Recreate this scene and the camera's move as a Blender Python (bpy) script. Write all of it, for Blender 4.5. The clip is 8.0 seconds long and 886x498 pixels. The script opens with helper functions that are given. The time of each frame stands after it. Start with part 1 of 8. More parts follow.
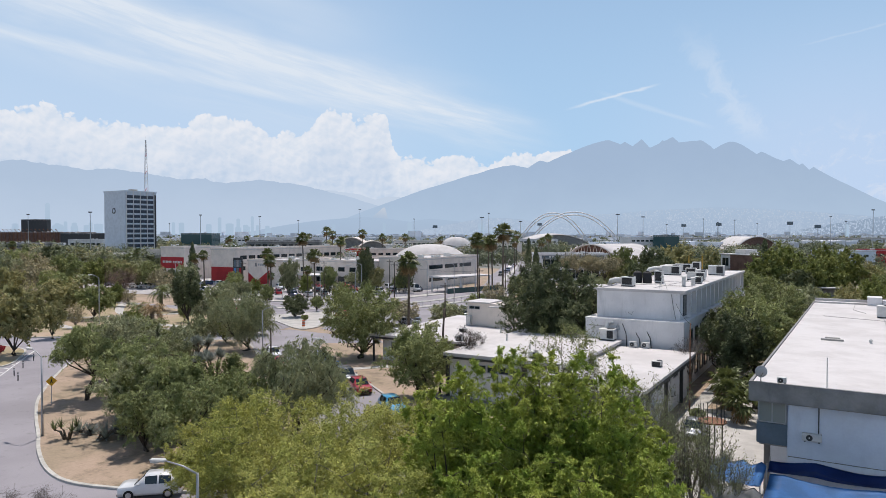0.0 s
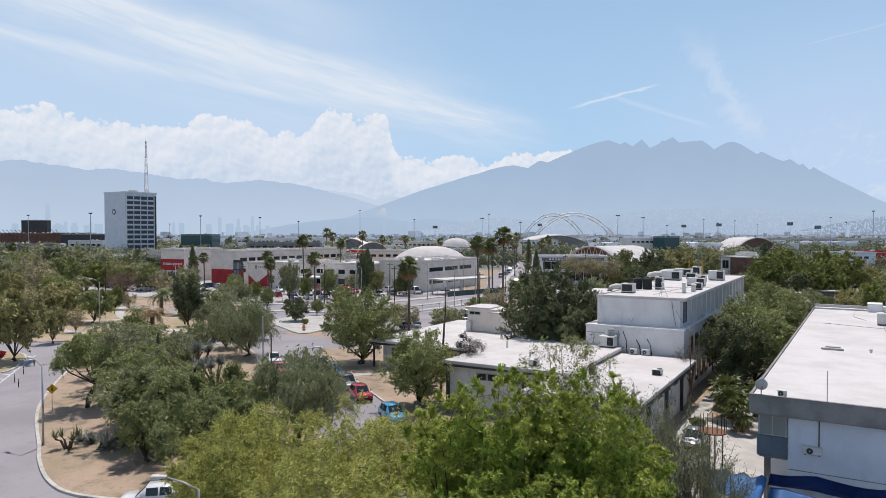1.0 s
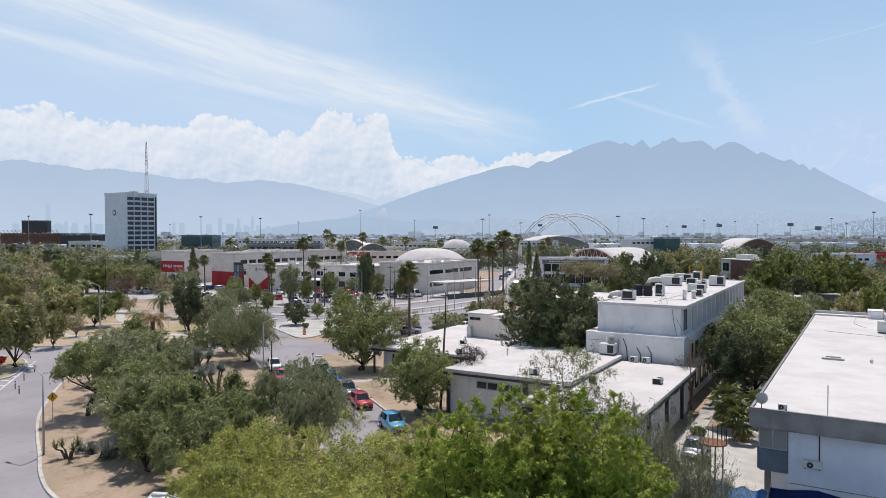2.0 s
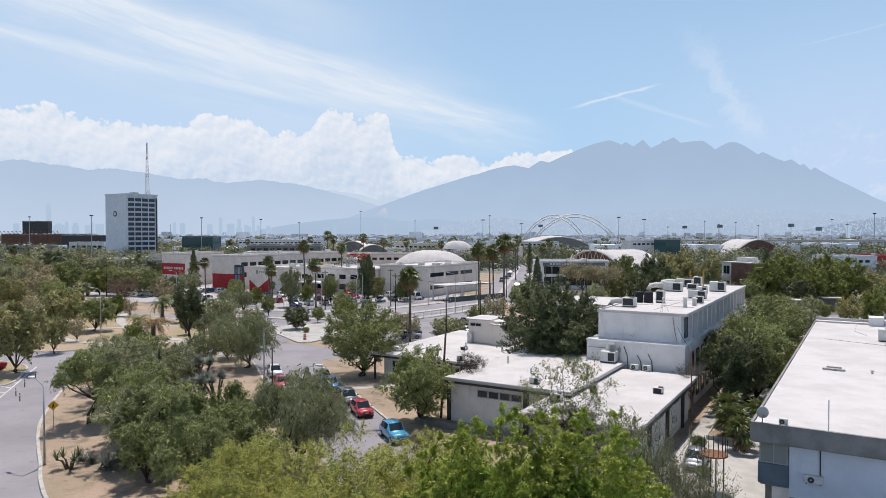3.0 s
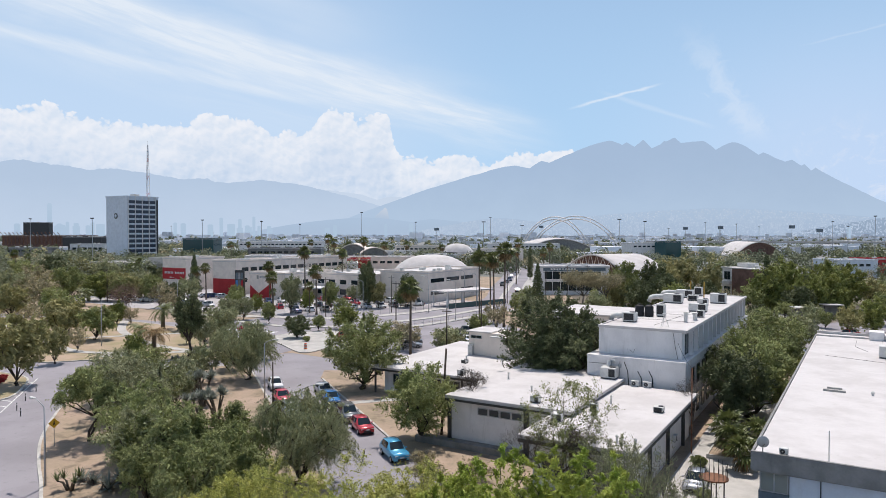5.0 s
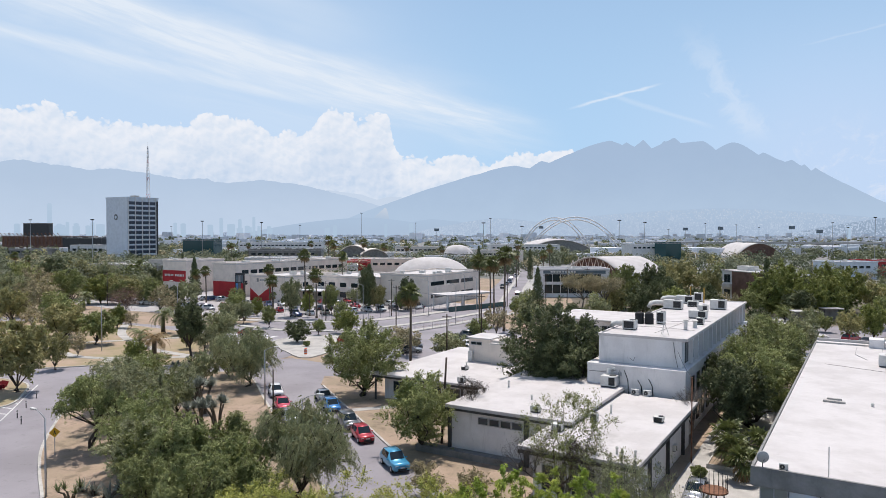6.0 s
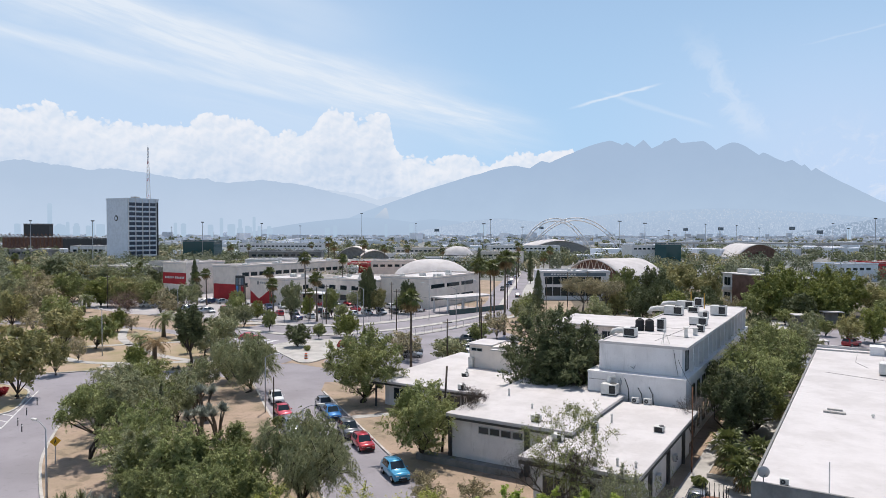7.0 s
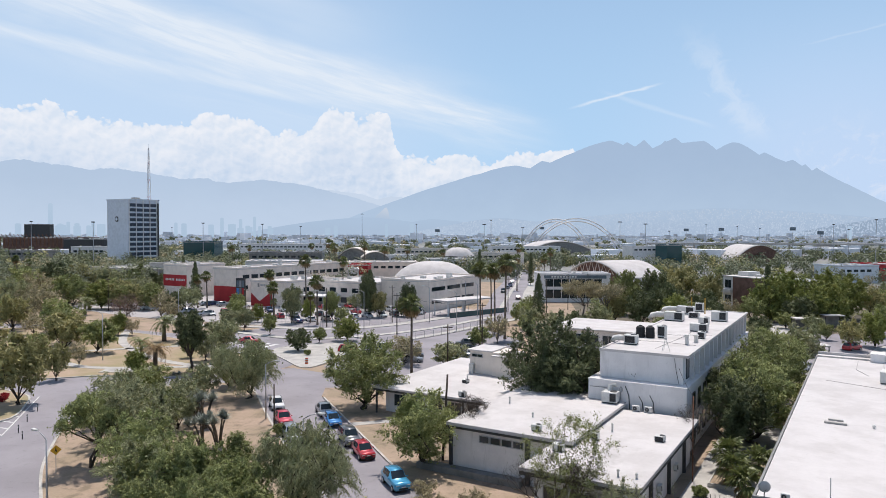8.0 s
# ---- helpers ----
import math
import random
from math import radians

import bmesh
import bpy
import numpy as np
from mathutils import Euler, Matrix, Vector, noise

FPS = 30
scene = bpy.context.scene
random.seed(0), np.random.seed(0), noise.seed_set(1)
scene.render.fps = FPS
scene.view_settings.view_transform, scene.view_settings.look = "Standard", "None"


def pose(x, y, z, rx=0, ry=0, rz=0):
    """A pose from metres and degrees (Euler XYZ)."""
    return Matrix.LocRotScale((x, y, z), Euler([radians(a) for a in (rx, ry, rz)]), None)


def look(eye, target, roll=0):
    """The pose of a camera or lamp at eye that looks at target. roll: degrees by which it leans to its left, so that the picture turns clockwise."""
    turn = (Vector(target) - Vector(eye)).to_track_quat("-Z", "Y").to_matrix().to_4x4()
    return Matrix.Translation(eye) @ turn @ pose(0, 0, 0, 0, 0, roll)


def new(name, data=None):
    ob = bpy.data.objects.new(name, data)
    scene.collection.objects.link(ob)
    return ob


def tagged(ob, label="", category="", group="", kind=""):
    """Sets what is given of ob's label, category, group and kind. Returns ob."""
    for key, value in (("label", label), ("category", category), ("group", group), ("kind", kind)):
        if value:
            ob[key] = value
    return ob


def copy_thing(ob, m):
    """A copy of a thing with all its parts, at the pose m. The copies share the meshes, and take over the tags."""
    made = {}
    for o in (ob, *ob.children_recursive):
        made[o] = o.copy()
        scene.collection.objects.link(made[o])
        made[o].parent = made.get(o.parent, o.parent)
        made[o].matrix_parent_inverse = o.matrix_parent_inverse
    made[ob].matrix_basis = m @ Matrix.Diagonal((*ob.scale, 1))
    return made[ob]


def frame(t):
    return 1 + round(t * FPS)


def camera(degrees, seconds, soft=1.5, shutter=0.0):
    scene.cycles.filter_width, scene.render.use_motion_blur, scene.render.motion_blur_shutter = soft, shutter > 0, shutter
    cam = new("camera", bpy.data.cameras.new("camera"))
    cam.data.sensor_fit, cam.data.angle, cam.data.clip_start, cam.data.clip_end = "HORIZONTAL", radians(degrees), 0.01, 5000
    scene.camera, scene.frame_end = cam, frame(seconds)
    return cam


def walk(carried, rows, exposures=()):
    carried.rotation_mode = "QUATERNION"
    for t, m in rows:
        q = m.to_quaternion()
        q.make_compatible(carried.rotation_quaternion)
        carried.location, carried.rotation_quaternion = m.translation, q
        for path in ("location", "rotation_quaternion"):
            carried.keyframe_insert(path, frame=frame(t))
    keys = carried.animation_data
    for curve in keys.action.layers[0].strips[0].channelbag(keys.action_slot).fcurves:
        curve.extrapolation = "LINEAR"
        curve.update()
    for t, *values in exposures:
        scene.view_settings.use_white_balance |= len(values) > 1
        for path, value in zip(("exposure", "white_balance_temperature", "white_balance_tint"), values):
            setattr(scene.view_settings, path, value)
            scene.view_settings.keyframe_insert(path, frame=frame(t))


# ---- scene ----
cam = camera(65.0, 8.0, soft=0.6)
# seconds, x, y, z, yaw, pitch, roll
ROWS = [
    (0.0, 0.000, 0.000, 17.200, 30.500, -1.350, 0.000),
    (0.5, -0.016, -0.006, 17.600, 30.501, -1.351, -0.006),
    (1.0, -0.022, -0.029, 17.991, 30.505, -1.354, -0.012),
    (1.5, -0.031, -0.034, 18.403, 30.514, -1.360, -0.021),
    (3.0, -0.063, -0.013, 19.714, 30.572, -1.375, -0.051),
    (3.5, -0.082, -0.009, 20.147, 30.599, -1.380, -0.060),
    (4.0, -0.074, 0.016, 20.608, 30.616, -1.382, -0.068),
    (4.5, -0.073, 0.023, 21.051, 30.622, -1.383, -0.074),
    (6.0, -0.076, -0.045, 22.465, 30.619, -1.391, -0.088),
    (6.5, -0.088, -0.057, 22.937, 30.622, -1.398, -0.093),
    (7.0, -0.112, -0.058, 23.394, 30.634, -1.407, -0.098),
    (7.5, -0.136, -0.039, 23.855, 30.654, -1.417, -0.102),
    (8.0, -0.152, -0.010, 24.300, 30.674, -1.428, -0.107),
]
walk(cam, [(t, pose(x, y, z, 90 + pitch, roll, yaw)) for t, x, y, z, yaw, pitch, roll in ROWS],
     [(0.0, -0.11, 6500, 14), (3.0, -0.05, 6500, 14), (8.0, -0.03, 6500, 14)])

from mathutils.geometry import tessellate_polygon

# ---------------------------------------------------------------- light
# x and y run along the campus walls; the camera looks 30.5 degrees left of +y.
SUN_ELEV, SUN_AZ = 70.0, -22.0        # azimuth in degrees clockwise from +y
HEAD = -30.5                           # the camera's heading, clockwise from +y


def math_node(nt, op, a, b=None, c=None, clamp=False):
    n = nt.nodes.new("ShaderNodeMath")
    n.operation, n.use_clamp = op, clamp
    for i, v in enumerate((a, b, c)):
        if v is None:
            continue
        if isinstance(v, (int, float)):
            n.inputs[i].default_value = v
        else:
            nt.links.new(v, n.inputs[i])
    return n.outputs[0]


def ramp(nt, value, lo, hi):
    n = nt.nodes.new("ShaderNodeMapRange")
    n.interpolation_type = "SMOOTHSTEP"
    nt.links.new(value, n.inputs[0])
    for i, v in ((1, lo), (2, hi)):
        if isinstance(v, (int, float)):
            n.inputs[i].default_value = v
        else:
            nt.links.new(v, n.inputs[i])
    return n.outputs[0]


def mix_rgb(nt, fac, a, b):
    n = nt.nodes.new("ShaderNodeMix")
    n.data_type = "RGBA"
    for i, v in ((0, fac), (6, a), (7, b)):
        if isinstance(v, (int, float)):
            n.inputs[i].default_value = v
        elif isinstance(v, tuple):
            n.inputs[i].default_value = (*v, 1)
        else:
            nt.links.new(v, n.inputs[i])
    return n.outputs[2]


def combine(nt, x, y, z):
    n = nt.nodes.new("ShaderNodeCombineXYZ")
    for i, v in enumerate((x, y, z)):
        if isinstance(v, (int, float)):
            n.inputs[i].default_value = v
        else:
            nt.links.new(v, n.inputs[i])
    return n.outputs[0]


def noise_tex(nt, vec, scale, detail=4.0, rough=0.55, dist=0.0):
    n = nt.nodes.new("ShaderNodeTexNoise")
    n.inputs["Scale"].default_value, n.inputs["Detail"].default_value = scale, detail
    n.inputs["Roughness"].default_value, n.inputs["Distortion"].default_value = rough, dist
    if vec is not None:
        nt.links.new(vec, n.inputs["Vector"])
    return n.outputs["Fac"]


def build_world():
    w = bpy.data.worlds.new("sky")
    scene.world = w
    w.use_nodes = True
    nt = w.node_tree
    nt.nodes.clear()
    sky = nt.nodes.new("ShaderNodeTexSky")
    sky.sky_type, sky.sun_disc = "NISHITA", False
    sky.sun_elevation, sky.sun_rotation = radians(SUN_ELEV), radians(SUN_AZ)
    sky.air_density, sky.dust_density, sky.ozone_density = 1.2, 0.6, 4.0
    scaled = nt.nodes.new("ShaderNodeVectorMath")
    scaled.operation = "SCALE"
    scaled.inputs["Scale"].default_value = 0.09
    nt.links.new(sky.outputs[0], scaled.inputs[0])
    tc = nt.nodes.new("ShaderNodeTexCoord")
    sep = nt.nodes.new("ShaderNodeSeparateXYZ")
    nt.links.new(tc.outputs["Generated"], sep.inputs[0])
    x, y, z = sep.outputs
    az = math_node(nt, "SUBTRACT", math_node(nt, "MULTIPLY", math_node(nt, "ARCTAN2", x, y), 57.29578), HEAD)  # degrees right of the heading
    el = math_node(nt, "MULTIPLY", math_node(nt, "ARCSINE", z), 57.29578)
    # thin haze that whitens the sky towards the horizon
    haze = math_node(nt, "POWER", math_node(nt, "SUBTRACT", 1.0, ramp(nt, el, -4.0, 58.0)), 1.25)
    col = mix_rgb(nt, math_node(nt, "MULTIPLY", haze, 0.96), scaled.outputs[0], (0.455, 0.70, 0.955))

    def near(value, centre, inner, outer):
        """One at the centre, falling to nothing at the outer distance."""
        return math_node(nt, "SUBTRACT", 1.0, ramp(nt, math_node(nt, "ABSOLUTE", math_node(nt, "SUBTRACT", value, centre)), inner, outer))

    def times(*values):
        out = values[0]
        for v in values[1:]:
            out = math_node(nt, "MULTIPLY", out, v)
        return out

    def less(value):
        return math_node(nt, "SUBTRACT", 1.0, value)

    # pale milky air on the left
    milk = times(less(ramp(nt, az, -14.0, 6.0)), less(ramp(nt, el, 7.0, 30.0)))
    col = mix_rgb(nt, math_node(nt, "MULTIPLY", milk, 0.55), col, (0.62, 0.76, 0.93))
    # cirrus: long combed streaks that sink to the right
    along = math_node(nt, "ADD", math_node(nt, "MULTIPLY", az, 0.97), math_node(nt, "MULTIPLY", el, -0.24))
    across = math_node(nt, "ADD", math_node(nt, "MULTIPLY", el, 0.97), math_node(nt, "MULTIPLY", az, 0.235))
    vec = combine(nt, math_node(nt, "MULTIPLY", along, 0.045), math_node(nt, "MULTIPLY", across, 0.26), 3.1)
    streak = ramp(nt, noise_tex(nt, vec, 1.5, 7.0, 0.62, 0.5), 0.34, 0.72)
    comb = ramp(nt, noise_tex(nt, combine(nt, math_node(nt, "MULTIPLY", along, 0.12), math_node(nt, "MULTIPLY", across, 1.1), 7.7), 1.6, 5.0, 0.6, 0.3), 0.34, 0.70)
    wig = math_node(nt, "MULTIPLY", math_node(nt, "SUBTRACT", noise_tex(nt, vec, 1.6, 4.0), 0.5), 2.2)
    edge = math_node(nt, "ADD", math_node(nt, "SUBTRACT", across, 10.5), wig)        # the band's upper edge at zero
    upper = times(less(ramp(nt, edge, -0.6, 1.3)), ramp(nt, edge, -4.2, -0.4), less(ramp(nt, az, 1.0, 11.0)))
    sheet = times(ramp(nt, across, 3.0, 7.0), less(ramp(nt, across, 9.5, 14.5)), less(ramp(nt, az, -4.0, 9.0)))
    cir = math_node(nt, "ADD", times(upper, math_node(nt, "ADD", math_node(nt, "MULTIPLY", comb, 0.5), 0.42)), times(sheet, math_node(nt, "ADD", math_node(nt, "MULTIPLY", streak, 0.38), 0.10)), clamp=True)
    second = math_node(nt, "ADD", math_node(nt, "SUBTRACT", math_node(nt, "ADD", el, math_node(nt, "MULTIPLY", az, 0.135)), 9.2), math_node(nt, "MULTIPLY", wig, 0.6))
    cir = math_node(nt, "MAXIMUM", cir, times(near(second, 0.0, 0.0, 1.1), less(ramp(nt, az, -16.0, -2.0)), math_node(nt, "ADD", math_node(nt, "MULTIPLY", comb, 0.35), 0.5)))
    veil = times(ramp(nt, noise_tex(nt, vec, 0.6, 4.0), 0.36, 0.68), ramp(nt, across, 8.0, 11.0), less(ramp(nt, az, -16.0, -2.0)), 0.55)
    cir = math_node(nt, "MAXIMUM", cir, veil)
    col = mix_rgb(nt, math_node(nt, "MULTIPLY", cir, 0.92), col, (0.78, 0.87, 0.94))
    # a lavender veil low on the right, thin contrails and a feathery wisp
    low = times(less(ramp(nt, el, 4.0, 19.0)), ramp(nt, az, 9.0, 30.0))
    col = mix_rgb(nt, math_node(nt, "MULTIPLY", low, 0.62), col, (0.60, 0.725, 0.93))
    for slope, at, a0, a1, wide, gain in ((0.225, 9.95 - 2.34, 9.6, 17.6, 0.17, 0.62), (0.15, 9.3, 26.4, 34.0, 0.12, 0.16), (-0.36, 15.6, 12.0, 21.6, 0.30, 0.20)):
        line = math_node(nt, "SUBTRACT", math_node(nt, "ADD", math_node(nt, "MULTIPLY", az, slope), at), el)
        line = math_node(nt, "ADD", line, math_node(nt, "MULTIPLY", math_node(nt, "SUBTRACT", noise_tex(nt, vec, 5.0, 5.0), 0.5), 0.5))
        ends = times(ramp(nt, az, a0, a0 + 2.5), less(ramp(nt, az, a1 - 2.0, a1)))
        col = mix_rgb(nt, times(near(line, 0.0, 0.0, wide), ends, gain), col, (0.82, 0.90, 0.96))
    feather = noise_tex(nt, combine(nt, math_node(nt, "MULTIPLY", az, 0.4), math_node(nt, "MULTIPLY", el, 0.4), 1.3), 1.6, 7.0, 0.66, 0.8)
    lean = math_node(nt, "ADD", math_node(nt, "SUBTRACT", math_node(nt, "ADD", az, math_node(nt, "MULTIPLY", el, 0.61)), 28.5), math_node(nt, "MULTIPLY", math_node(nt, "SUBTRACT", feather, 0.5), 4.5))
    col = mix_rgb(nt, times(near(lean, 0.0, 0.0, 1.5), ramp(nt, el, 6.4, 8.2), less(ramp(nt, el, 11.5, 16.5)), 0.30), col, (0.80, 0.88, 0.95))
    soft_puff = times(ramp(nt, feather, 0.48, 0.66), ramp(nt, az, 24.0, 29.0), less(ramp(nt, el, 4.5, 9.5)), 0.5)
    col = mix_rgb(nt, soft_puff, col, (0.74, 0.82, 0.92))

    # cumulus bank that stands on the horizon, lower to the right, heaped up of round puffs
    def billows(dx, dy):
        v = combine(nt, math_node(nt, "ADD", az, dx), math_node(nt, "MULTIPLY", math_node(nt, "ADD", el, dy), 1.15), 0.0)
        bent = nt.nodes.new("ShaderNodeVectorMath")
        bent.operation = "MULTIPLY_ADD"
        warp = nt.nodes.new("ShaderNodeTexNoise")
        warp.inputs["Scale"].default_value, warp.inputs["Detail"].default_value = 0.9, 4.0
        nt.links.new(v, warp.inputs["Vector"])
        nt.links.new(warp.outputs["Color"], bent.inputs[0])
        bent.inputs[1].default_value = (1.3, 1.3, 0.0)
        nt.links.new(v, bent.inputs[2])
        total = None
        for scale, share in ((0.42, 0.46), (1.0, 0.32), (2.4, 0.22)):
            n = nt.nodes.new("ShaderNodeTexVoronoi")
            n.feature = "SMOOTH_F1"
            n.inputs["Scale"].default_value, n.inputs["Smoothness"].default_value = scale, 0.35
            nt.links.new(bent.outputs[0], n.inputs["Vector"])
            term = math_node(nt, "MULTIPLY", math_node(nt, "SUBTRACT", 1.0, n.outputs["Distance"]), share)
            total = term if total is None else math_node(nt, "ADD", total, term)
        return total
    puff = billows(0.0, 0.0)
    lit = billows(-0.22, 0.34)
    top = math_node(nt, "SUBTRACT", 8.15, math_node(nt, "MULTIPLY", ramp(nt, az, -4.7, -3.3), 1.75))
    for centre, inner, outer, lift in ((-32.0, 2.0, 8.0, 1.1), (-17.4, 1.2, 4.6, 0.95), (-8.9, 0.6, 3.0, 1.75), (-5.4, 0.5, 1.7, 1.75), (5.6, 0.1, 1.2, 0.5), (9.3, 0.3, 2.0, 0.85)):
        top = math_node(nt, "ADD", top, math_node(nt, "MULTIPLY", near(az, centre, inner, outer), lift))
    fine = noise_tex(nt, combine(nt, az, el, 0.0), 2.4, 6.0, 0.6)
    inside = math_node(nt, "SUBTRACT", top, el)
    inside = math_node(nt, "ADD", inside, math_node(nt, "MULTIPLY", math_node(nt, "SUBTRACT", puff, 0.58), 2.5))
    inside = math_node(nt, "ADD", inside, math_node(nt, "MULTIPLY", math_node(nt, "SUBTRACT", fine, 0.5), 0.45))
    cum = times(ramp(nt, inside, 0.0, 0.26), less(ramp(nt, az, 12.0, 18.0)))
    relief = math_node(nt, "ADD", math_node(nt, "MULTIPLY", math_node(nt, "SUBTRACT", puff, lit), 2.6), 0.55, clamp=True)
    deep = ramp(nt, inside, 0.6, 4.6)
    bright = mix_rgb(nt, deep, (0.86, 0.905, 0.945), (0.70, 0.79, 0.89))
    shadow = mix_rgb(nt, deep, (0.70, 0.80, 0.90), (0.56, 0.69, 0.84))
    body = mix_rgb(nt, relief, shadow, bright)
    col = mix_rgb(nt, math_node(nt, "MULTIPLY", cum, 0.96), col, body)
    bg = nt.nodes.new("ShaderNodeBackground")
    out = nt.nodes.new("ShaderNodeOutputWorld")
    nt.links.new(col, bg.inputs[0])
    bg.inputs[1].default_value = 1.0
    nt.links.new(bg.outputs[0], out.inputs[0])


build_world()
sun = new("sun", bpy.data.lights.new("sun", "SUN"))
sun.data.energy, sun.data.angle, sun.data.color = 4.5, radians(0.6), (1.0, 0.95, 0.87)
_a, _e = radians(SUN_AZ), radians(SUN_ELEV)
SUN_DIR = Vector((math.sin(_a) * math.cos(_e), math.cos(_a) * math.cos(_e), math.sin(_e)))
sun.matrix_world = look(tuple(SUN_DIR * 300), (0, 0, 0))

# ---------------------------------------------------------------- materials


def material(name, base, rough=0.8, vary=0.25, scale=1.0, fine=12.0, bump=0.2, metal=0.0, tint=None, spec=0.4, island=0.0, thin=0.0, stains=None, per_object=0.0, depth=0.02):
    """A surface with two scales of variation. tint: a second colour for the broad patches. stains: (colour, amount, stretch, size, low, high) each."""
    m = bpy.data.materials.new(name)
    m.use_nodes = True
    nt = m.node_tree
    b = nt.nodes["Principled BSDF"]
    geo = nt.nodes.new("ShaderNodeNewGeometry")
    vec = geo.outputs["Position"]
    broad = noise_tex(nt, vec, scale, 3.0)
    grain = noise_tex(nt, vec, fine, 4.0)
    second = tint or tuple(max(0.0, v * (1 - 1.4 * vary)) for v in base)
    col = mix_rgb(nt, ramp(nt, broad, 0.35, 0.68), base, second)
    gain = math_node(nt, "ADD", math_node(nt, "MULTIPLY", math_node(nt, "SUBTRACT", grain, 0.5), vary * 1.6), 1.0)
    if island:
        gain = math_node(nt, "MULTIPLY", gain, math_node(nt, "ADD", math_node(nt, "MULTIPLY", geo.outputs["Random Per Island"], 2 * island), 1 - island))
    if per_object:
        oi = nt.nodes.new("ShaderNodeObjectInfo")
        gain = math_node(nt, "MULTIPLY", gain, math_node(nt, "ADD", math_node(nt, "MULTIPLY", oi.outputs["Random"], 2 * per_object), 1 - per_object))
    sc = nt.nodes.new("ShaderNodeVectorMath")
    sc.operation = "SCALE"
    nt.links.new(col, sc.inputs[0])
    nt.links.new(gain, sc.inputs["Scale"])
    col = sc.outputs[0]
    for scol, amount, stretch, *more in (stains or ()):
        size, lo, hi = more or (1.1, 0.54, 0.76)
        mp = nt.nodes.new("ShaderNodeMapping")
        mp.inputs["Scale"].default_value = (1, 1, stretch)
        nt.links.new(vec, mp.inputs[0])
        st = ramp(nt, noise_tex(nt, mp.outputs[0], size, 6.0, 0.65), lo, hi)
        col = mix_rgb(nt, math_node(nt, "MULTIPLY", st, amount), col, scol)
    nt.links.new(col, b.inputs["Base Color"])
    b.inputs["Roughness"].default_value, b.inputs["Metallic"].default_value = rough, metal
    b.inputs["Specular IOR Level"].default_value = spec
    if bump:
        bp = nt.nodes.new("ShaderNodeBump")
        bp.inputs["Strength"].default_value, bp.inputs["Distance"].default_value = bump, depth
        nt.links.new(grain, bp.inputs["Height"])
        nt.links.new(bp.outputs[0], b.inputs["Normal"])
    if thin:
        tr = nt.nodes.new("ShaderNodeBsdfTranslucent")
        nt.links.new(col, tr.inputs[0])
        mx = nt.nodes.new("ShaderNodeMixShader")
        mx.inputs[0].default_value = thin
        nt.links.new(b.outputs[0], mx.inputs[1])
        nt.links.new(tr.outputs[0], mx.inputs[2])
        nt.links.new(mx.outputs[0], nt.nodes["Material Output"].inputs[0])
    return m


def glass_material(name, tint=(0.02, 0.03, 0.035), rough=0.06):
    m = bpy.data.materials.new(name)
    m.use_nodes = True
    b = m.node_tree.nodes["Principled BSDF"]
    b.inputs["Base Color"].default_value = (*tint, 1)
    b.inputs["Roughness"].default_value, b.inputs["Specular IOR Level"].default_value = rough, 0.6
    return m


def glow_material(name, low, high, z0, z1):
    """Hazy distance: a plain glowing backdrop with the haze painted into its colour, which goes from low to high
    between two heights.
    """
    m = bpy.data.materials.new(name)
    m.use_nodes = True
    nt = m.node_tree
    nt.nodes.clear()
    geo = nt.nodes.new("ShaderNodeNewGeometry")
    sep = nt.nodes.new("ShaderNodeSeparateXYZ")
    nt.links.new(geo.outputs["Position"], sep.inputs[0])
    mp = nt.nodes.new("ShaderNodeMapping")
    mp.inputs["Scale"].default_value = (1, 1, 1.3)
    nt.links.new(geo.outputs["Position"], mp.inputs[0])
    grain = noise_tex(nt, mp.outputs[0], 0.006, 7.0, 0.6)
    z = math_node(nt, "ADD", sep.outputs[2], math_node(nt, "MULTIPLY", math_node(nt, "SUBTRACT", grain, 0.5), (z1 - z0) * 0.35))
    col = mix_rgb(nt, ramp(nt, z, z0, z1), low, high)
    # slightly darker patches: the shade of ravines painted into the glow
    fold_shade = noise_tex(nt, mp.outputs[0], 0.0022, 6.0, 0.6, 0.4)
    col = mix_rgb(nt, math_node(nt, "MULTIPLY", ramp(nt, fold_shade, 0.40, 0.66), 0.09), col, tuple(0.86 * v for v in high))
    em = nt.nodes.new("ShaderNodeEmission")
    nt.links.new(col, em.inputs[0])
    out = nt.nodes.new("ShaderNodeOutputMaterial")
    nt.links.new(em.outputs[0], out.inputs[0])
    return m


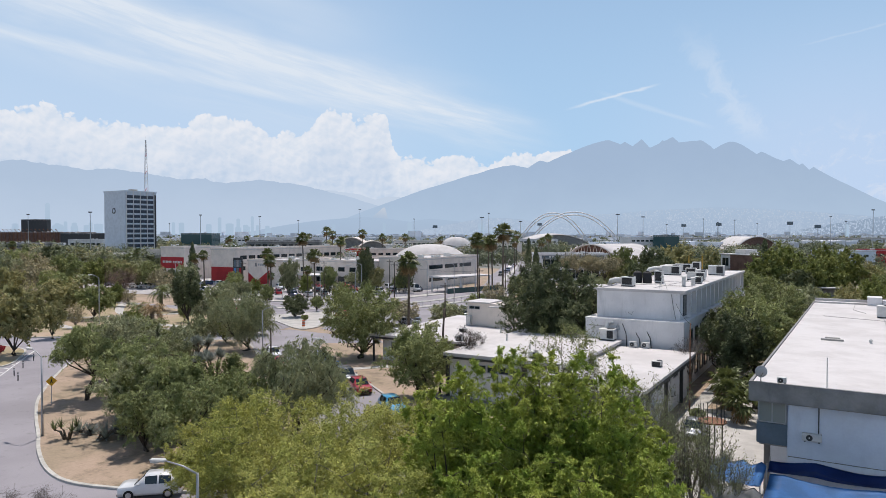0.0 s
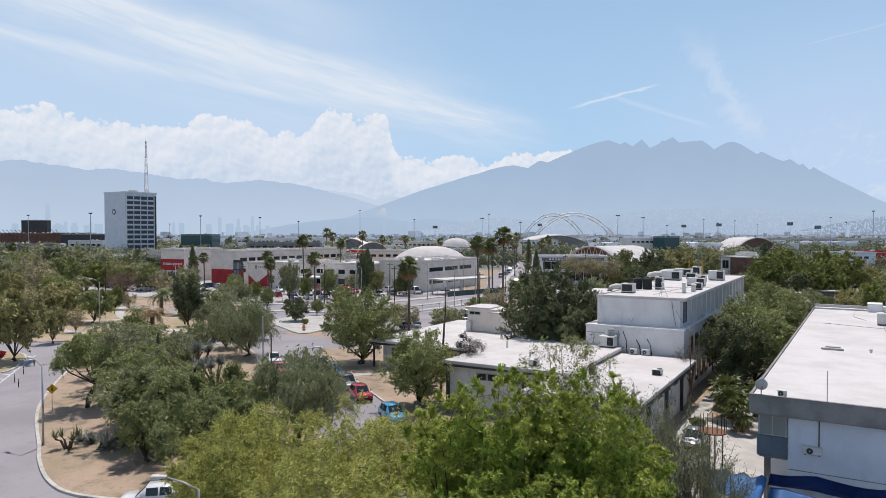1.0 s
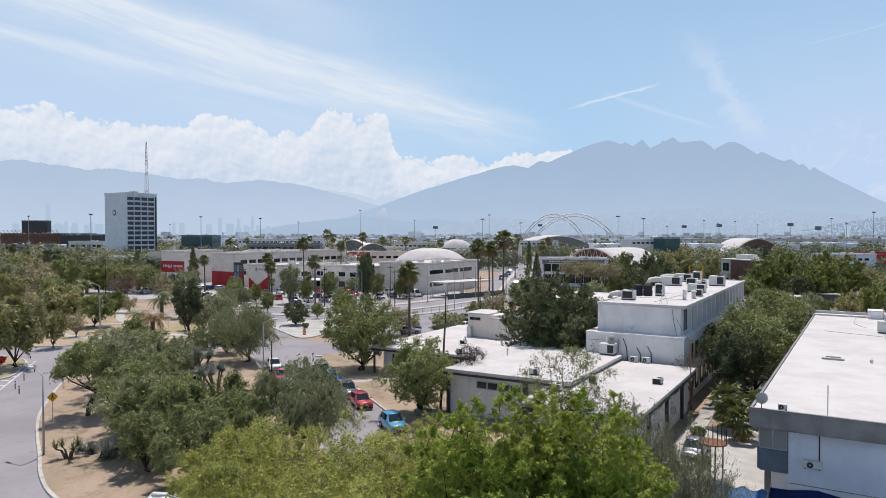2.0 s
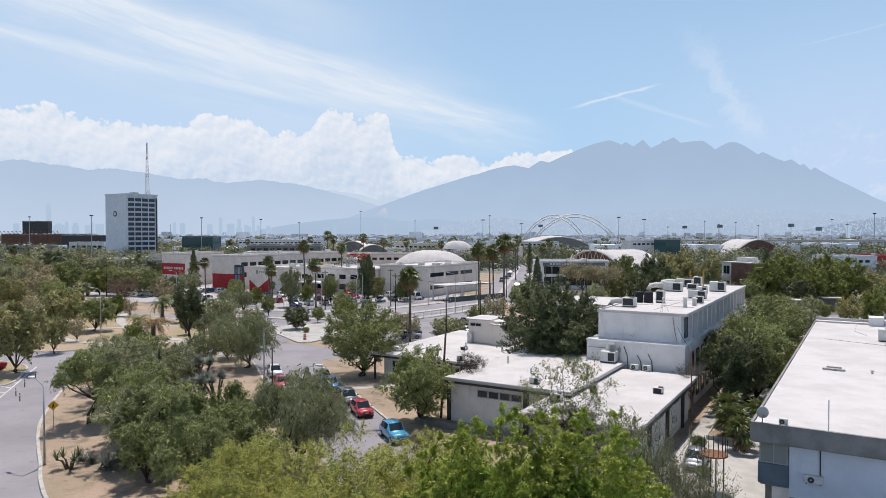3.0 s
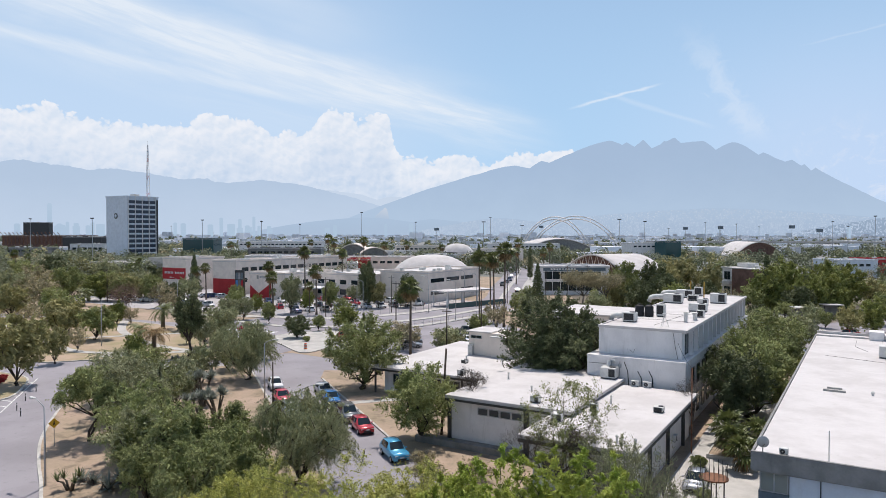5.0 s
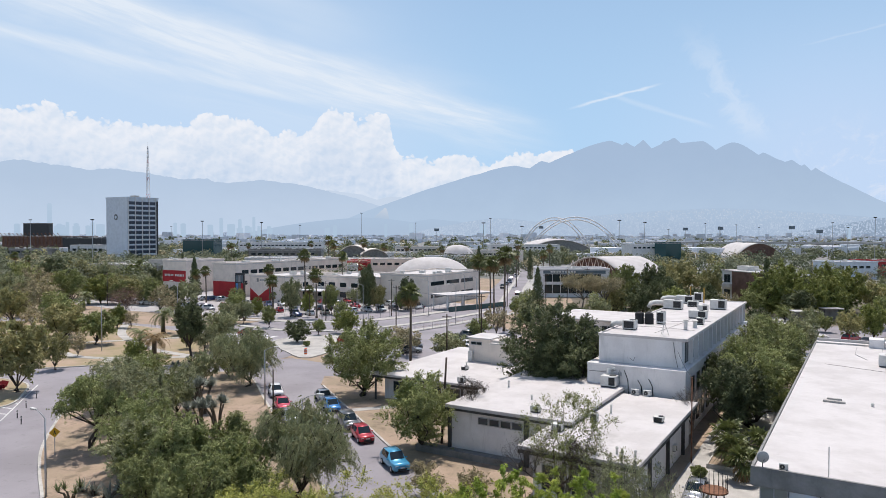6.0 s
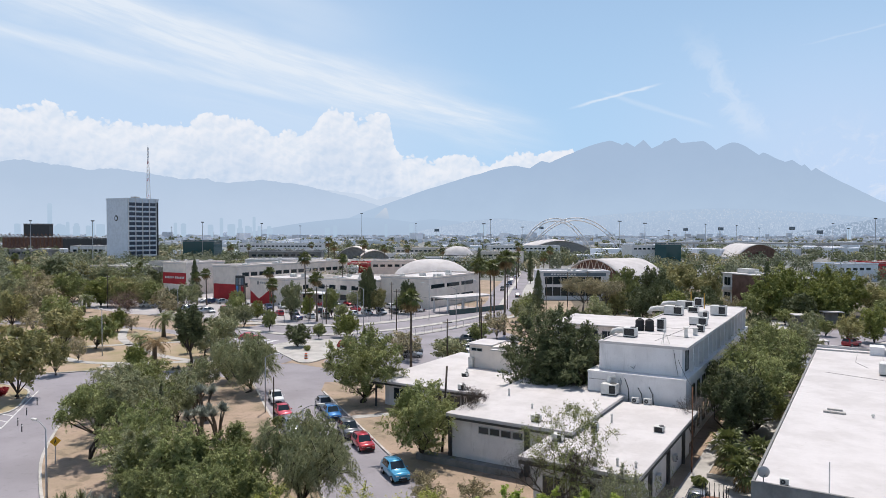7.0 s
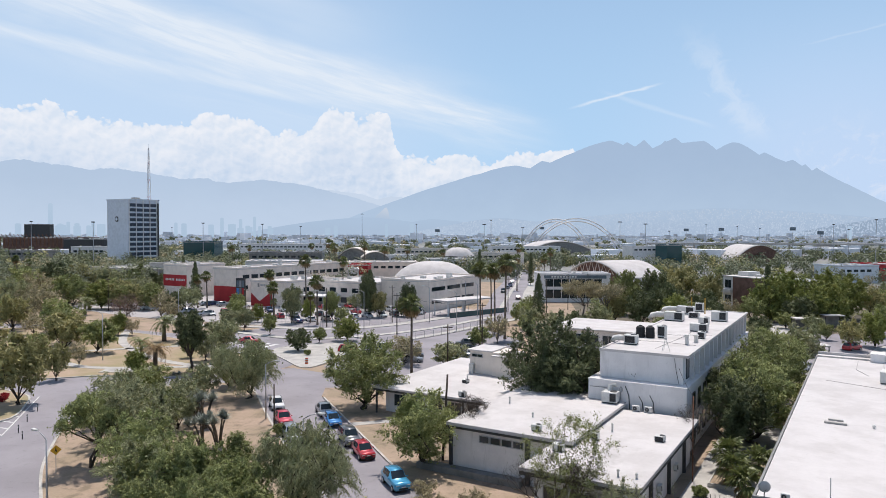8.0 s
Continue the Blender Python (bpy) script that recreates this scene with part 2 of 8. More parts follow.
MAT = {
    "earth": material("dry_earth", (0.37, 0.275, 0.205), 0.95, 0.3, 0.16, 5.0, 0.3, tint=(0.28, 0.22, 0.15), stains=[((0.17, 0.135, 0.09), 0.85, 1.0), ((0.15, 0.12, 0.08), 0.7, 1.0, 0.35, 0.5, 0.68)]),
    # leaf litter made dark brown, with the trees' shade in the colour
    "litter_shaded": material("shaded_leaf_litter", (0.17, 0.14, 0.105), 0.95, 0.35, 0.2, 6.0, 0.4, tint=(0.10, 0.09, 0.065)),
    "grass_dry": material("dry_grass", (0.375, 0.28, 0.20), 0.95, 0.35, 0.16, 9.0, 0.4, tint=(0.28, 0.235, 0.13), stains=[((0.20, 0.165, 0.10), 0.6, 1.0)]),
    "far_ground": material("far_ground", (0.25, 0.245, 0.235), 0.95, 0.25, 0.012, 0.3, 0.0, tint=(0.15, 0.165, 0.145)),
    "asphalt": material("asphalt", (0.285, 0.266, 0.284), 0.9, 0.14, 0.12, 14.0, 0.15, tint=(0.232, 0.216, 0.23), stains=[((0.13, 0.128, 0.128), 0.45, 1.0)]),
    "asphalt_pale": material("pale_asphalt", (0.42, 0.395, 0.39), 0.9, 0.16, 0.1, 10.0, 0.12, tint=(0.34, 0.32, 0.32), stains=[((0.20, 0.19, 0.19), 0.4, 1.0)]),
    "concrete": material("concrete", (0.46, 0.44, 0.41), 0.9, 0.16, 0.4, 8.0, 0.15, stains=[((0.25, 0.23, 0.2), 0.4, 1.0)]),
    "kerb": material("kerb_concrete", (0.50, 0.48, 0.44), 0.9, 0.2, 0.8, 9.0, 0.2),
    "white_line": material("road_paint", (0.68, 0.68, 0.66), 0.8, 0.25, 1.2, 10.0, 0.0),
    "roof": material("white_roof_coating", (0.56, 0.532, 0.52), 0.75, 0.12, 0.3, 2.2, 0.15, tint=(0.485, 0.456, 0.443), stains=[((0.40, 0.375, 0.35), 0.6, 1.0), ((0.34, 0.32, 0.30), 0.55, 1.0, 0.16, 0.58, 0.72), ((0.30, 0.28, 0.26), 0.7, 1.0, 4.5, 0.64, 0.74)], depth=0.05),
    "wall": material("white_painted_wall", (0.76, 0.735, 0.725), 0.8, 0.08, 0.5, 7.0, 0.12, stains=[((0.44, 0.42, 0.40), 0.55, 0.16), ((0.40, 0.385, 0.37), 0.5, 0.3, 3.0, 0.6, 0.75)]),
    "wall_beige": material("beige_painted_wall", (0.78, 0.695, 0.62), 0.85, 0.1, 0.4, 6.0, 0.12, stains=[((0.38, 0.34, 0.29), 0.4, 0.2)]),
    "wall_blue": material("pale_blue_wall", (0.66, 0.70, 0.76), 0.8, 0.08, 0.5, 7.0, 0.15, stains=[((0.45, 0.46, 0.49), 0.4, 0.2)]),
    "fascia": material("grey_concrete_fascia", (0.25, 0.245, 0.235), 0.9, 0.2, 0.7, 8.0, 0.2, stains=[((0.10, 0.10, 0.10), 0.6, 0.25)]),
    "dark_trim": material("dark_fascia", (0.07, 0.068, 0.065), 0.8, 0.3, 0.9, 8.0, 0.1),
    "brick": material("brown_brick_wall", (0.20, 0.115, 0.09), 0.9, 0.25, 0.6, 12.0, 0.2),
    "red_wall": material("red_painted_wall", (0.42, 0.03, 0.035), 0.8, 0.12, 0.5, 6.0, 0.1),
    "glass": glass_material("dark_window_glass"),
    "glass_green": glass_material("green_tinted_glass", (0.02, 0.07, 0.075), 0.1),
    "glass_blue": glass_material("blue_tower_glass", (0.02, 0.03, 0.055), 0.3),
    "glass_pale": glass_material("pale_window_glass", (0.25, 0.27, 0.25), 0.15),
    "panel": material("blue_grey_panel", (0.13, 0.17, 0.20), 0.6, 0.15, 0.8, 8.0, 0.05),
    "metal_grey": material("galvanised_metal", (0.42, 0.43, 0.44), 0.5, 0.12, 1.5, 10.0, 0.05, metal=0.5),
    "metal_dark": material("dark_metal", (0.05, 0.05, 0.052), 0.6, 0.2, 1.5, 10.0, 0.05),
    "ac_white": material("ac_casing", (0.62, 0.61, 0.58), 0.6, 0.1, 2.0, 12.0, 0.05),
    "black": material("black_plastic", (0.02, 0.02, 0.021), 0.7, 0.2, 2.0, 12.0, 0.0),
    "rust": material("rusty_steel", (0.22, 0.10, 0.055), 0.85, 0.3, 2.0, 14.0, 0.1),
    "tarp": material("blue_tarpaulin", (0.11, 0.30, 0.62), 0.55, 0.15, 0.8, 10.0, 0.2, thin=0.25),
    # navy copy of the blue tarpaulin, with the shade near the wall painted in
    "tarp_shaded": material("shaded_blue_tarpaulin", (0.012, 0.045, 0.20), 0.55, 0.15, 0.8, 10.0, 0.2),
    "tarp_grey": material("grey_tarpaulin", (0.30, 0.31, 0.32), 0.6, 0.15, 0.8, 10.0, 0.2),
    "bark": material("tree_bark", (0.085, 0.065, 0.05), 0.95, 0.35, 2.0, 14.0, 0.6),
    "bark_grey": material("grey_bark", (0.19, 0.165, 0.145), 0.95, 0.3, 2.0, 14.0, 0.5),
    "palm_trunk": material("palm_trunk", (0.17, 0.135, 0.10), 0.95, 0.3, 1.2, 9.0, 0.6),
    "dead_frond": material("dead_palm_frond", (0.34, 0.235, 0.12), 0.9, 0.3, 2.0, 10.0, 0.0, island=0.3, thin=0.2),
    "leaf_bright": material("bright_green_leaves", (0.37, 0.41, 0.085), 0.5, 0.5, 0.5, 1.9, 0.0, tint=(0.248, 0.338, 0.0546), island=0.3, thin=0.22, spec=0.15),
    "leaf_olive": material("olive_leaves", (0.418, 0.408, 0.114), 0.55, 0.5, 0.35, 1.9, 0.0, tint=(0.333, 0.352, 0.0894), island=0.3, thin=0.20, spec=0.15),
    "leaf_mesquite": material("grey_green_leaves", (0.33, 0.332, 0.186), 0.6, 0.5, 0.35, 1.9, 0.0, tint=(0.25, 0.268, 0.136), island=0.3, thin=0.16, spec=0.15, per_object=0.12),
    "leaf_oak": material("olive_brown_leaves", (0.37, 0.335, 0.15), 0.55, 0.5, 0.35, 1.9, 0.0, tint=(0.29, 0.28, 0.12), island=0.3, thin=0.18, spec=0.15, per_object=0.15),
    "leaf_grey": material("far_grey_green_leaves", (0.19, 0.205, 0.13), 0.6, 0.5, 0.1, 1.9, 0.0, tint=(0.155, 0.175, 0.11), island=0.3, thin=0.15, spec=0.15),
    "leaf_mid": material("mid_green_leaves", (0.278, 0.293, 0.115), 0.55, 0.5, 0.3, 1.9, 0.0, tint=(0.213, 0.242, 0.0883), island=0.3, thin=0.16, spec=0.15, per_object=0.15),
    "leaf_dark": material("dark_green_leaves", (0.149, 0.164, 0.0772), 0.5, 0.5, 0.3, 1.9, 0.0, tint=(0.109, 0.129, 0.0614), island=0.3, thin=0.12, spec=0.15, per_object=0.1),
    "leaf_ficus": material("fresh_green_leaves", (0.265, 0.281, 0.0819), 0.5, 0.5, 0.3, 1.9, 0.0, tint=(0.202, 0.231, 0.0655), island=0.3, thin=0.16, spec=0.15, per_object=0.12),
    "leaf_near": material("feathery_green_leaves", (0.293, 0.314, 0.133), 0.6, 0.5, 0.35, 1.9, 0.0, tint=(0.229, 0.26, 0.101), island=0.3, thin=0.17, spec=0.15, per_object=0.1),
    "leaf_sage": material("sage_brown_leaves", (0.40, 0.345, 0.21), 0.7, 0.5, 0.3, 1.9, 0.0, tint=(0.275, 0.248, 0.146), island=0.35, thin=0.15, spec=0.15, per_object=0.1),
    "leaf_pink": material("bare_reddish_twigs", (0.24, 0.155, 0.125), 0.8, 0.2, 0.4, 6.0, 0.0, island=0.3, thin=0.2),
    "leaf_palm": material("palm_fan_leaves", (0.16, 0.185, 0.06), 0.45, 0.2, 0.5, 6.0, 0.0, island=0.35, thin=0.28, spec=0.4),
    "leaf_blue": material("blue_green_yucca_leaves", (0.29, 0.315, 0.265), 0.6, 0.2, 0.5, 6.0, 0.0, island=0.3, thin=0.12),
    "leaf_red": material("red_shrub_leaves", (0.38, 0.03, 0.04), 0.6, 0.2, 0.5, 6.0, 0.0, island=0.3, thin=0.25),
    "tyre": material("tyre_rubber", (0.02, 0.02, 0.02), 0.9, 0.2, 2.0, 12.0, 0.0),
    "rim": material("alloy_rim", (0.45, 0.45, 0.46), 0.35, 0.1, 2.0, 12.0, 0.0, metal=0.8),
    "lamp_glass": glass_material("lamp_glass", (0.6, 0.6, 0.58), 0.1),
    "tail_red": glass_material("tail_lamp_red", (0.3, 0.01, 0.01), 0.15),
    "yellow": material("yellow_sign_face", (0.72, 0.38, 0.02), 0.5, 0.08, 1.5, 8.0, 0.0),
    "orange": material("orange_plastic", (0.70, 0.13, 0.03), 0.6, 0.1, 1.5, 8.0, 0.0),
    "pipe_yellow": material("yellow_pipe", (0.50, 0.30, 0.05), 0.6, 0.15, 1.5, 8.0, 0.0),
}


def paint(name, rgb, metal=0.25, rough=0.28):
    m = material(name, rgb, rough, 0.06, 0.8, 9.0, 0.0, metal=metal, spec=0.5)
    m.node_tree.nodes["Principled BSDF"].inputs["Coat Weight"].default_value = 0.7
    m.node_tree.nodes["Principled BSDF"].inputs["Coat Roughness"].default_value = 0.08
    return m


PAINT = {
    "white": paint("white_car_paint", (0.72, 0.72, 0.72), 0.0),
    "silver": paint("silver_car_paint", (0.40, 0.41, 0.43), 0.6),
    "grey": paint("grey_car_paint", (0.13, 0.135, 0.14), 0.5),
    "black": paint("black_car_paint", (0.015, 0.015, 0.017), 0.2),
    "red": paint("red_car_paint", (0.42, 0.012, 0.02), 0.2),
    "blue": paint("bright_blue_car_paint", (0.03, 0.20, 0.50), 0.2),
    "sky": paint("light_blue_car_paint", (0.06, 0.33, 0.55), 0.2),
    "navy": paint("navy_car_paint", (0.015, 0.03, 0.10), 0.3),
    "coral": paint("coral_red_car_paint", (0.55, 0.05, 0.08), 0.2),
    "beige": paint("beige_car_paint", (0.40, 0.36, 0.29), 0.4),
}

# ---------------------------------------------------------------- mesh helpers


def empty_thing(name, label, category, at=(0, 0, 0), rz=0.0, group="", kind=""):
    ob = new(name)
    ob.empty_display_size = 0.3
    ob.matrix_basis = pose(*at, 0, 0, rz)
    return tagged(ob, label, category, group, kind)


def finish(bm, name, mat, smooth=False):
    me = bpy.data.meshes.new(name)
    bm.normal_update()
    bm.to_mesh(me)
    bm.free()
    for m in (mat if isinstance(mat, (list, tuple)) else [mat]):
        me.materials.append(m)
    if smooth:
        me.shade_smooth()
    return me


def part(name, bm, mat, parent=None, label="", smooth=False):
    me = bm if isinstance(bm, bpy.types.Mesh) else finish(bm, name, mat, smooth)
    ob = new(name, me)
    if parent is not None:
        ob.parent = parent
    if label:
        ob["label"] = label
    return ob


def pydata_mesh(name, verts, faces, mat, smooth=False):
    me = bpy.data.meshes.new(name)
    me.from_pydata(verts, [], faces)
    me.materials.append(mat)
    if smooth:
        me.shade_smooth()
    return me


def add_box(bm, x0, y0, z0, x1, y1, z1, m=None, bevel=0.0):
    vs = [bm.verts.new(p) for p in ((x0, y0, z0), (x1, y0, z0), (x1, y1, z0), (x0, y1, z0), (x0, y0, z1), (x1, y0, z1), (x1, y1, z1), (x0, y1, z1))]
    if m is not None:
        for v in vs:
            v.co = m @ v.co
    fs = [bm.faces.new([vs[i] for i in f]) for f in ((3, 2, 1, 0), (4, 5, 6, 7), (0, 1, 5, 4), (1, 2, 6, 5), (2, 3, 7, 6), (3, 0, 4, 7))]
    if bevel:
        es = list({e for f in fs for e in f.edges})
        bmesh.ops.bevel(bm, geom=es, offset=bevel, segments=1, affect="EDGES")
    return vs


def box_bm(*a, bevel=0.0):
    bm = bmesh.new()
    add_box(bm, *a, bevel=bevel)
    return bm


def add_tube(bm, pts, radii, sides=6, cap=True):
    """A tapered tube along points."""
    rings = []
    pts = [Vector(p) for p in pts]
    for i, p in enumerate(pts):
        d = (pts[min(i + 1, len(pts) - 1)] - pts[max(i - 1, 0)])
        d = d.normalized() if d.length > 1e-6 else Vector((0, 0, 1))
        a = d.orthogonal().normalized() if abs(d.z) < 0.95 else Vector((1, 0, 0))
        a = (a - d * a.dot(d)).normalized()
        b = d.cross(a)
        r = radii[i] if hasattr(radii, "__len__") else radii
        rings.append([bm.verts.new(p + (a * math.cos(2 * math.pi * k / sides) + b * math.sin(2 * math.pi * k / sides)) * r) for k in range(sides)])
    for r0, r1 in zip(rings, rings[1:]):
        for k in range(sides):
            bm.faces.new((r0[k], r0[(k + 1) % sides], r1[(k + 1) % sides], r1[k]))
    if cap:
        bm.faces.new(rings[0][::-1])
        bm.faces.new(rings[-1])
    return rings


def tube_bm(pts, radii, sides=6):
    bm = bmesh.new()
    add_tube(bm, pts, radii, sides)
    return bm


def slab_bm(pts, z0, z1):
    """An upright prism over a plan outline."""
    bm = bmesh.new()
    area = sum(a[0] * b[1] - b[0] * a[1] for a, b in zip(pts, pts[1:] + pts[:1]))
    if area < 0:
        pts = pts[::-1]
    top = [bm.verts.new((x, y, z1)) for x, y in pts]
    low = [bm.verts.new((x, y, z0)) for x, y in pts]
    n = len(pts)
    for tri in tessellate_polygon([[Vector((x, y, 0)) for x, y in pts]]):
        f = bm.faces.new([top[i] for i in tri])
        f.normal_update()
        if f.normal.z < 0:
            f.normal_flip()
    for i in range(n):
        bm.faces.new((low[i], low[(i + 1) % n], top[(i + 1) % n], top[i]))
    return bm


def smooth_line(pts, closed=False, steps=6):
    """A rounded line through plan points."""
    out, n = [], len(pts)
    for i in range(n if closed else n - 1):
        p = [Vector(pts[(i + k) % n] if closed else pts[min(max(i + k, 0), n - 1)]) for k in (-1, 0, 1, 2)]
        for s in range(steps):
            t = s / steps
            out.append(tuple(0.5 * (2 * p[1] + (p[2] - p[0]) * t + (2 * p[0] - 5 * p[1] + 4 * p[2] - p[3]) * t * t + (3 * p[1] - p[0] - 3 * p[2] + p[3]) * t ** 3)))
    if not closed:
        out.append(tuple(pts[-1]))
    return out


def ribbon_bm(line, w0, w1, z0, z1, closed=False):
    """A strip along a plan line, from w0 to w1 metres to its left, between two heights."""
    bm = bmesh.new()
    n, rows = len(line), []
    for i, p in enumerate(line):
        a = Vector(line[(i - 1) % n] if closed else line[max(i - 1, 0)])
        b = Vector(line[(i + 1) % n] if closed else line[min(i + 1, n - 1)])
        d = (b - a).normalized()
        nrm = Vector((-d.y, d.x))
        q0, q1 = Vector(p) + nrm * w0, Vector(p) + nrm * w1
        rows.append([bm.verts.new((q0.x, q0.y, z0)), bm.verts.new((q0.x, q0.y, z1)), bm.verts.new((q1.x, q1.y, z1)), bm.verts.new((q1.x, q1.y, z0))])
    for i in range(n if closed else n - 1):
        r0, r1 = rows[i], rows[(i + 1) % n]
        for k in range(3):
            bm.faces.new((r0[k], r1[k], r1[k + 1], r0[k + 1]))
    bmesh.ops.recalc_face_normals(bm, faces=bm.faces)
    return bm


def polar(dist, right):
    """Plan place at a distance along the camera's first heading and metres to its right."""
    c, s = math.cos(radians(30.5)), math.sin(radians(30.5))
    return right * c - dist * s, right * s + dist * c

# ---------------------------------------------------------------- ground, roads, islands


def setting(name, bm, mat, label, category, parent=None):
    ob = part(name, bm, mat, parent)
    return tagged(ob, label, category, kind="structure")


def ground_sheet():
    bm = bmesh.new()
    edges = [-4900, -2400, -1200, -600, -300, -150, -75, 0, 75, 150, 300, 600, 1200, 2400, 4900]
    grid = [[bm.verts.new((x, y, 0)) for x in edges] for y in edges]
    for j in range(len(edges) - 1):
        for i in range(len(edges) - 1):
            f = bm.faces.new((grid[j][i], grid[j][i + 1], grid[j + 1][i + 1], grid[j + 1][i]))
            cx, cy = (edges[i] + edges[i + 1]) / 2, (edges[j] + edges[j + 1]) / 2
            f.material_index = 0 if max(abs(cx), abs(cy)) < 320 else 1
    return setting("ground", bm, [MAT["earth"], MAT["far_ground"]], "dry tan earth ground that runs out to the horizon", "ground")


ground_sheet()

# the side street with parked cars runs along D, right kerb at offset -24, left kerb at -13.2
D = Vector((-0.8, 0.6))
N = Vector((-0.6, -0.8))


def on_street(s, off):
    """Plan place s metres up the side street, at an offset across it."""
    p = D * s + N * off
    return p.x, p.y


ROAD_PTS = [on_street(-25, -22.3), on_street(-25, -8.0), (-60, 12), (-80, 20), (-118, 34), (-128, 52), (-160, 66), (-210, 66), (-300, 78), (-300, 92), (-215, 88),
            (-176, 104), (-150, 108), (-131, 110), (-128, 122), (-128, 132), (-100, 196), (-84, 196), (-84, 160), (-92, 120), on_street(124, -20), on_street(124, -22.3), (-66, 91), (-62, 88.2), on_street(106, -24), on_street(101, -22.3)]
setting("road", slab_bm(ROAD_PTS, -0.05, 0.02), MAT["asphalt"], "worn light grey asphalt road with patches", "road")
setting("parking_lot", slab_bm([(-128, 131), (-176, 124), (-215, 128), (-240, 160), (-200, 196), (-150, 200), (-100, 190)], -0.05, 0.03), MAT["asphalt_pale"], "light grey asphalt parking lot beside the avenue", "parking lot")
setting("side_parking", slab_bm([(-82, 96), (-92, 119), (-84, 158), (-62, 140), (-56, 104), (-66, 90)], -0.05, 0.028), MAT["asphalt"], "grey asphalt side parking under trees", "parking lot")

ISLAND = [(-29.5, 37.5), (-32.0, 34.2), (-36.5, 31.4), (-41.8, 29.0), (-46.1, 27.9), (-50, 28.6), (-54.6, 30.6), (-59.3, 33.2), (-65, 36.2), (-72.5, 40.7), (-82.3, 48.3), (-89, 54.5), (-93.5, 60),
          (-95.0, 66.5), (-91.5, 72.0), (-86, 77.5), (-80.5, 77.0), (-67.0, 66.7), (-53.7, 56.7), (-40.3, 46.7)]
PARK = [(-97.5, 76.5), (-108, 71), (-121, 62.5), (-160, 72), (-205, 76), (-190, 88), (-165, 102), (-140, 104.5), (-118, 101), (-100, 95), (-92, 84)]
LAWN = [(-98.5, 52.5), (-93.5, 47.0), (-99, 41.5), (-112, 39), (-121, 46), (-117, 54.5), (-106, 56.5)]
TRAFFIC = [(-83.6, 93.8), (-91, 96.6), (-101.5, 103.5), (-102, 111), (-97, 117), (-91, 117), (-86, 106)]


def island(name, pts, top_mat, label, category, kerb_label):
    line = smooth_line(pts, True, 5)
    area = sum(a[0] * b[1] - b[0] * a[1] for a, b in zip(line, line[1:] + line[:1]))
    if area > 0:
        line = line[::-1]
    ob = setting(name, slab_bm(line, -0.05, 0.13), top_mat, label, category)
    kerb = setting("kerb", ribbon_bm(line, -0.02, 0.26, -0.02, 0.17, True), MAT["kerb"], kerb_label, "kerb")
    return ob, kerb


island("planted_island", ISLAND, MAT["earth"], "raised planted island of dry tan earth", "planting bed", "pale concrete kerb round the planted island")
island("park_ground", PARK, MAT["grass_dry"], "park ground of dry straw-coloured grass", "park", "pale concrete kerb along the park")
island("lawn_island", LAWN, MAT["grass_dry"], "small island of yellowed lawn", "lawn", "pale concrete kerb of the small lawn")
island("traffic_island", TRAFFIC, MAT["concrete"], "paved traffic island of pale concrete", "traffic island", "pale concrete kerb of the traffic island")
# campus side of the side street
CAMPUS = [on_street(-25, -22.4), on_street(101, -22.4), on_street(106, -24), (-62.5, 88), (-56, 103), (-20, 150), (60, 160), (60, 10)]
setting("campus_ground", slab_bm(CAMPUS, -0.05, 0.12), MAT["earth"], "bare tan earth round the campus buildings", "ground")
_line = [on_street(s, -22.3) for s in range(-25, 102, 5)]
setting("kerb", ribbon_bm(_line, -0.24, 0.02, -0.02, 0.17), MAT["kerb"], "pale concrete kerb along the campus side of the street", "kerb")
setting("pavement", ribbon_bm([on_street(84.5, -22.6), on_street(84.0, -29.5), on_street(86, -33)], -0.7, 0.7, 0.0, 0.15), MAT["concrete"], "short pale concrete path from street to building", "pavement")
setting("courtyard", slab_bm([(-13.6, 46), (-13.6, 96), (-4.9, 96), (-4.9, 46)], 0.0, 0.15), MAT["concrete"], "pale concrete courtyard walk between two buildings", "pavement")
setting("walkway", slab_bm([(-13.6, 24), (-13.6, 46), (20, 46), (20, 24)], 0.0, 0.145), MAT["concrete"], "pale concrete forecourt with cracked joints", "pavement")


def footpath(pts, w):
    setting("footpath", ribbon_bm(smooth_line(pts, False, 5), -w, w, 0.02, 0.17), MAT["concrete"], "narrow pale concrete path through the dry park", "path")


footpath([(-190, 86), (-160, 84), (-138, 78), (-119, 73.2), (-106, 80), (-97, 88)], 0.9)
footpath([(-150, 104), (-135, 93), (-115.1, 85.3), (-100, 84), (-95, 84)], 0.9)
footpath([(-138, 78), (-128, 90), (-120, 100)], 0.8)
footpath([(-112, 73), (-104, 78)], 1.6)
setting("back_lane", slab_bm([(-7.0, 128.5), (-14, 150), (-8, 185), (6, 200), (14, 196), (4, 172), (2, 160), (40, 150), (40, 138), (8, 131)], -0.02, 0.16), MAT["asphalt"], "pale asphalt lane behind the long building", "road")


# avenue footpaths, far road edge and the straight street towards the arches
def strip(name, pts, w, z, mat, label, category):
    setting(name, ribbon_bm(smooth_line(pts, False, 4), -w, w, -0.02, z), MAT[mat], label, category)


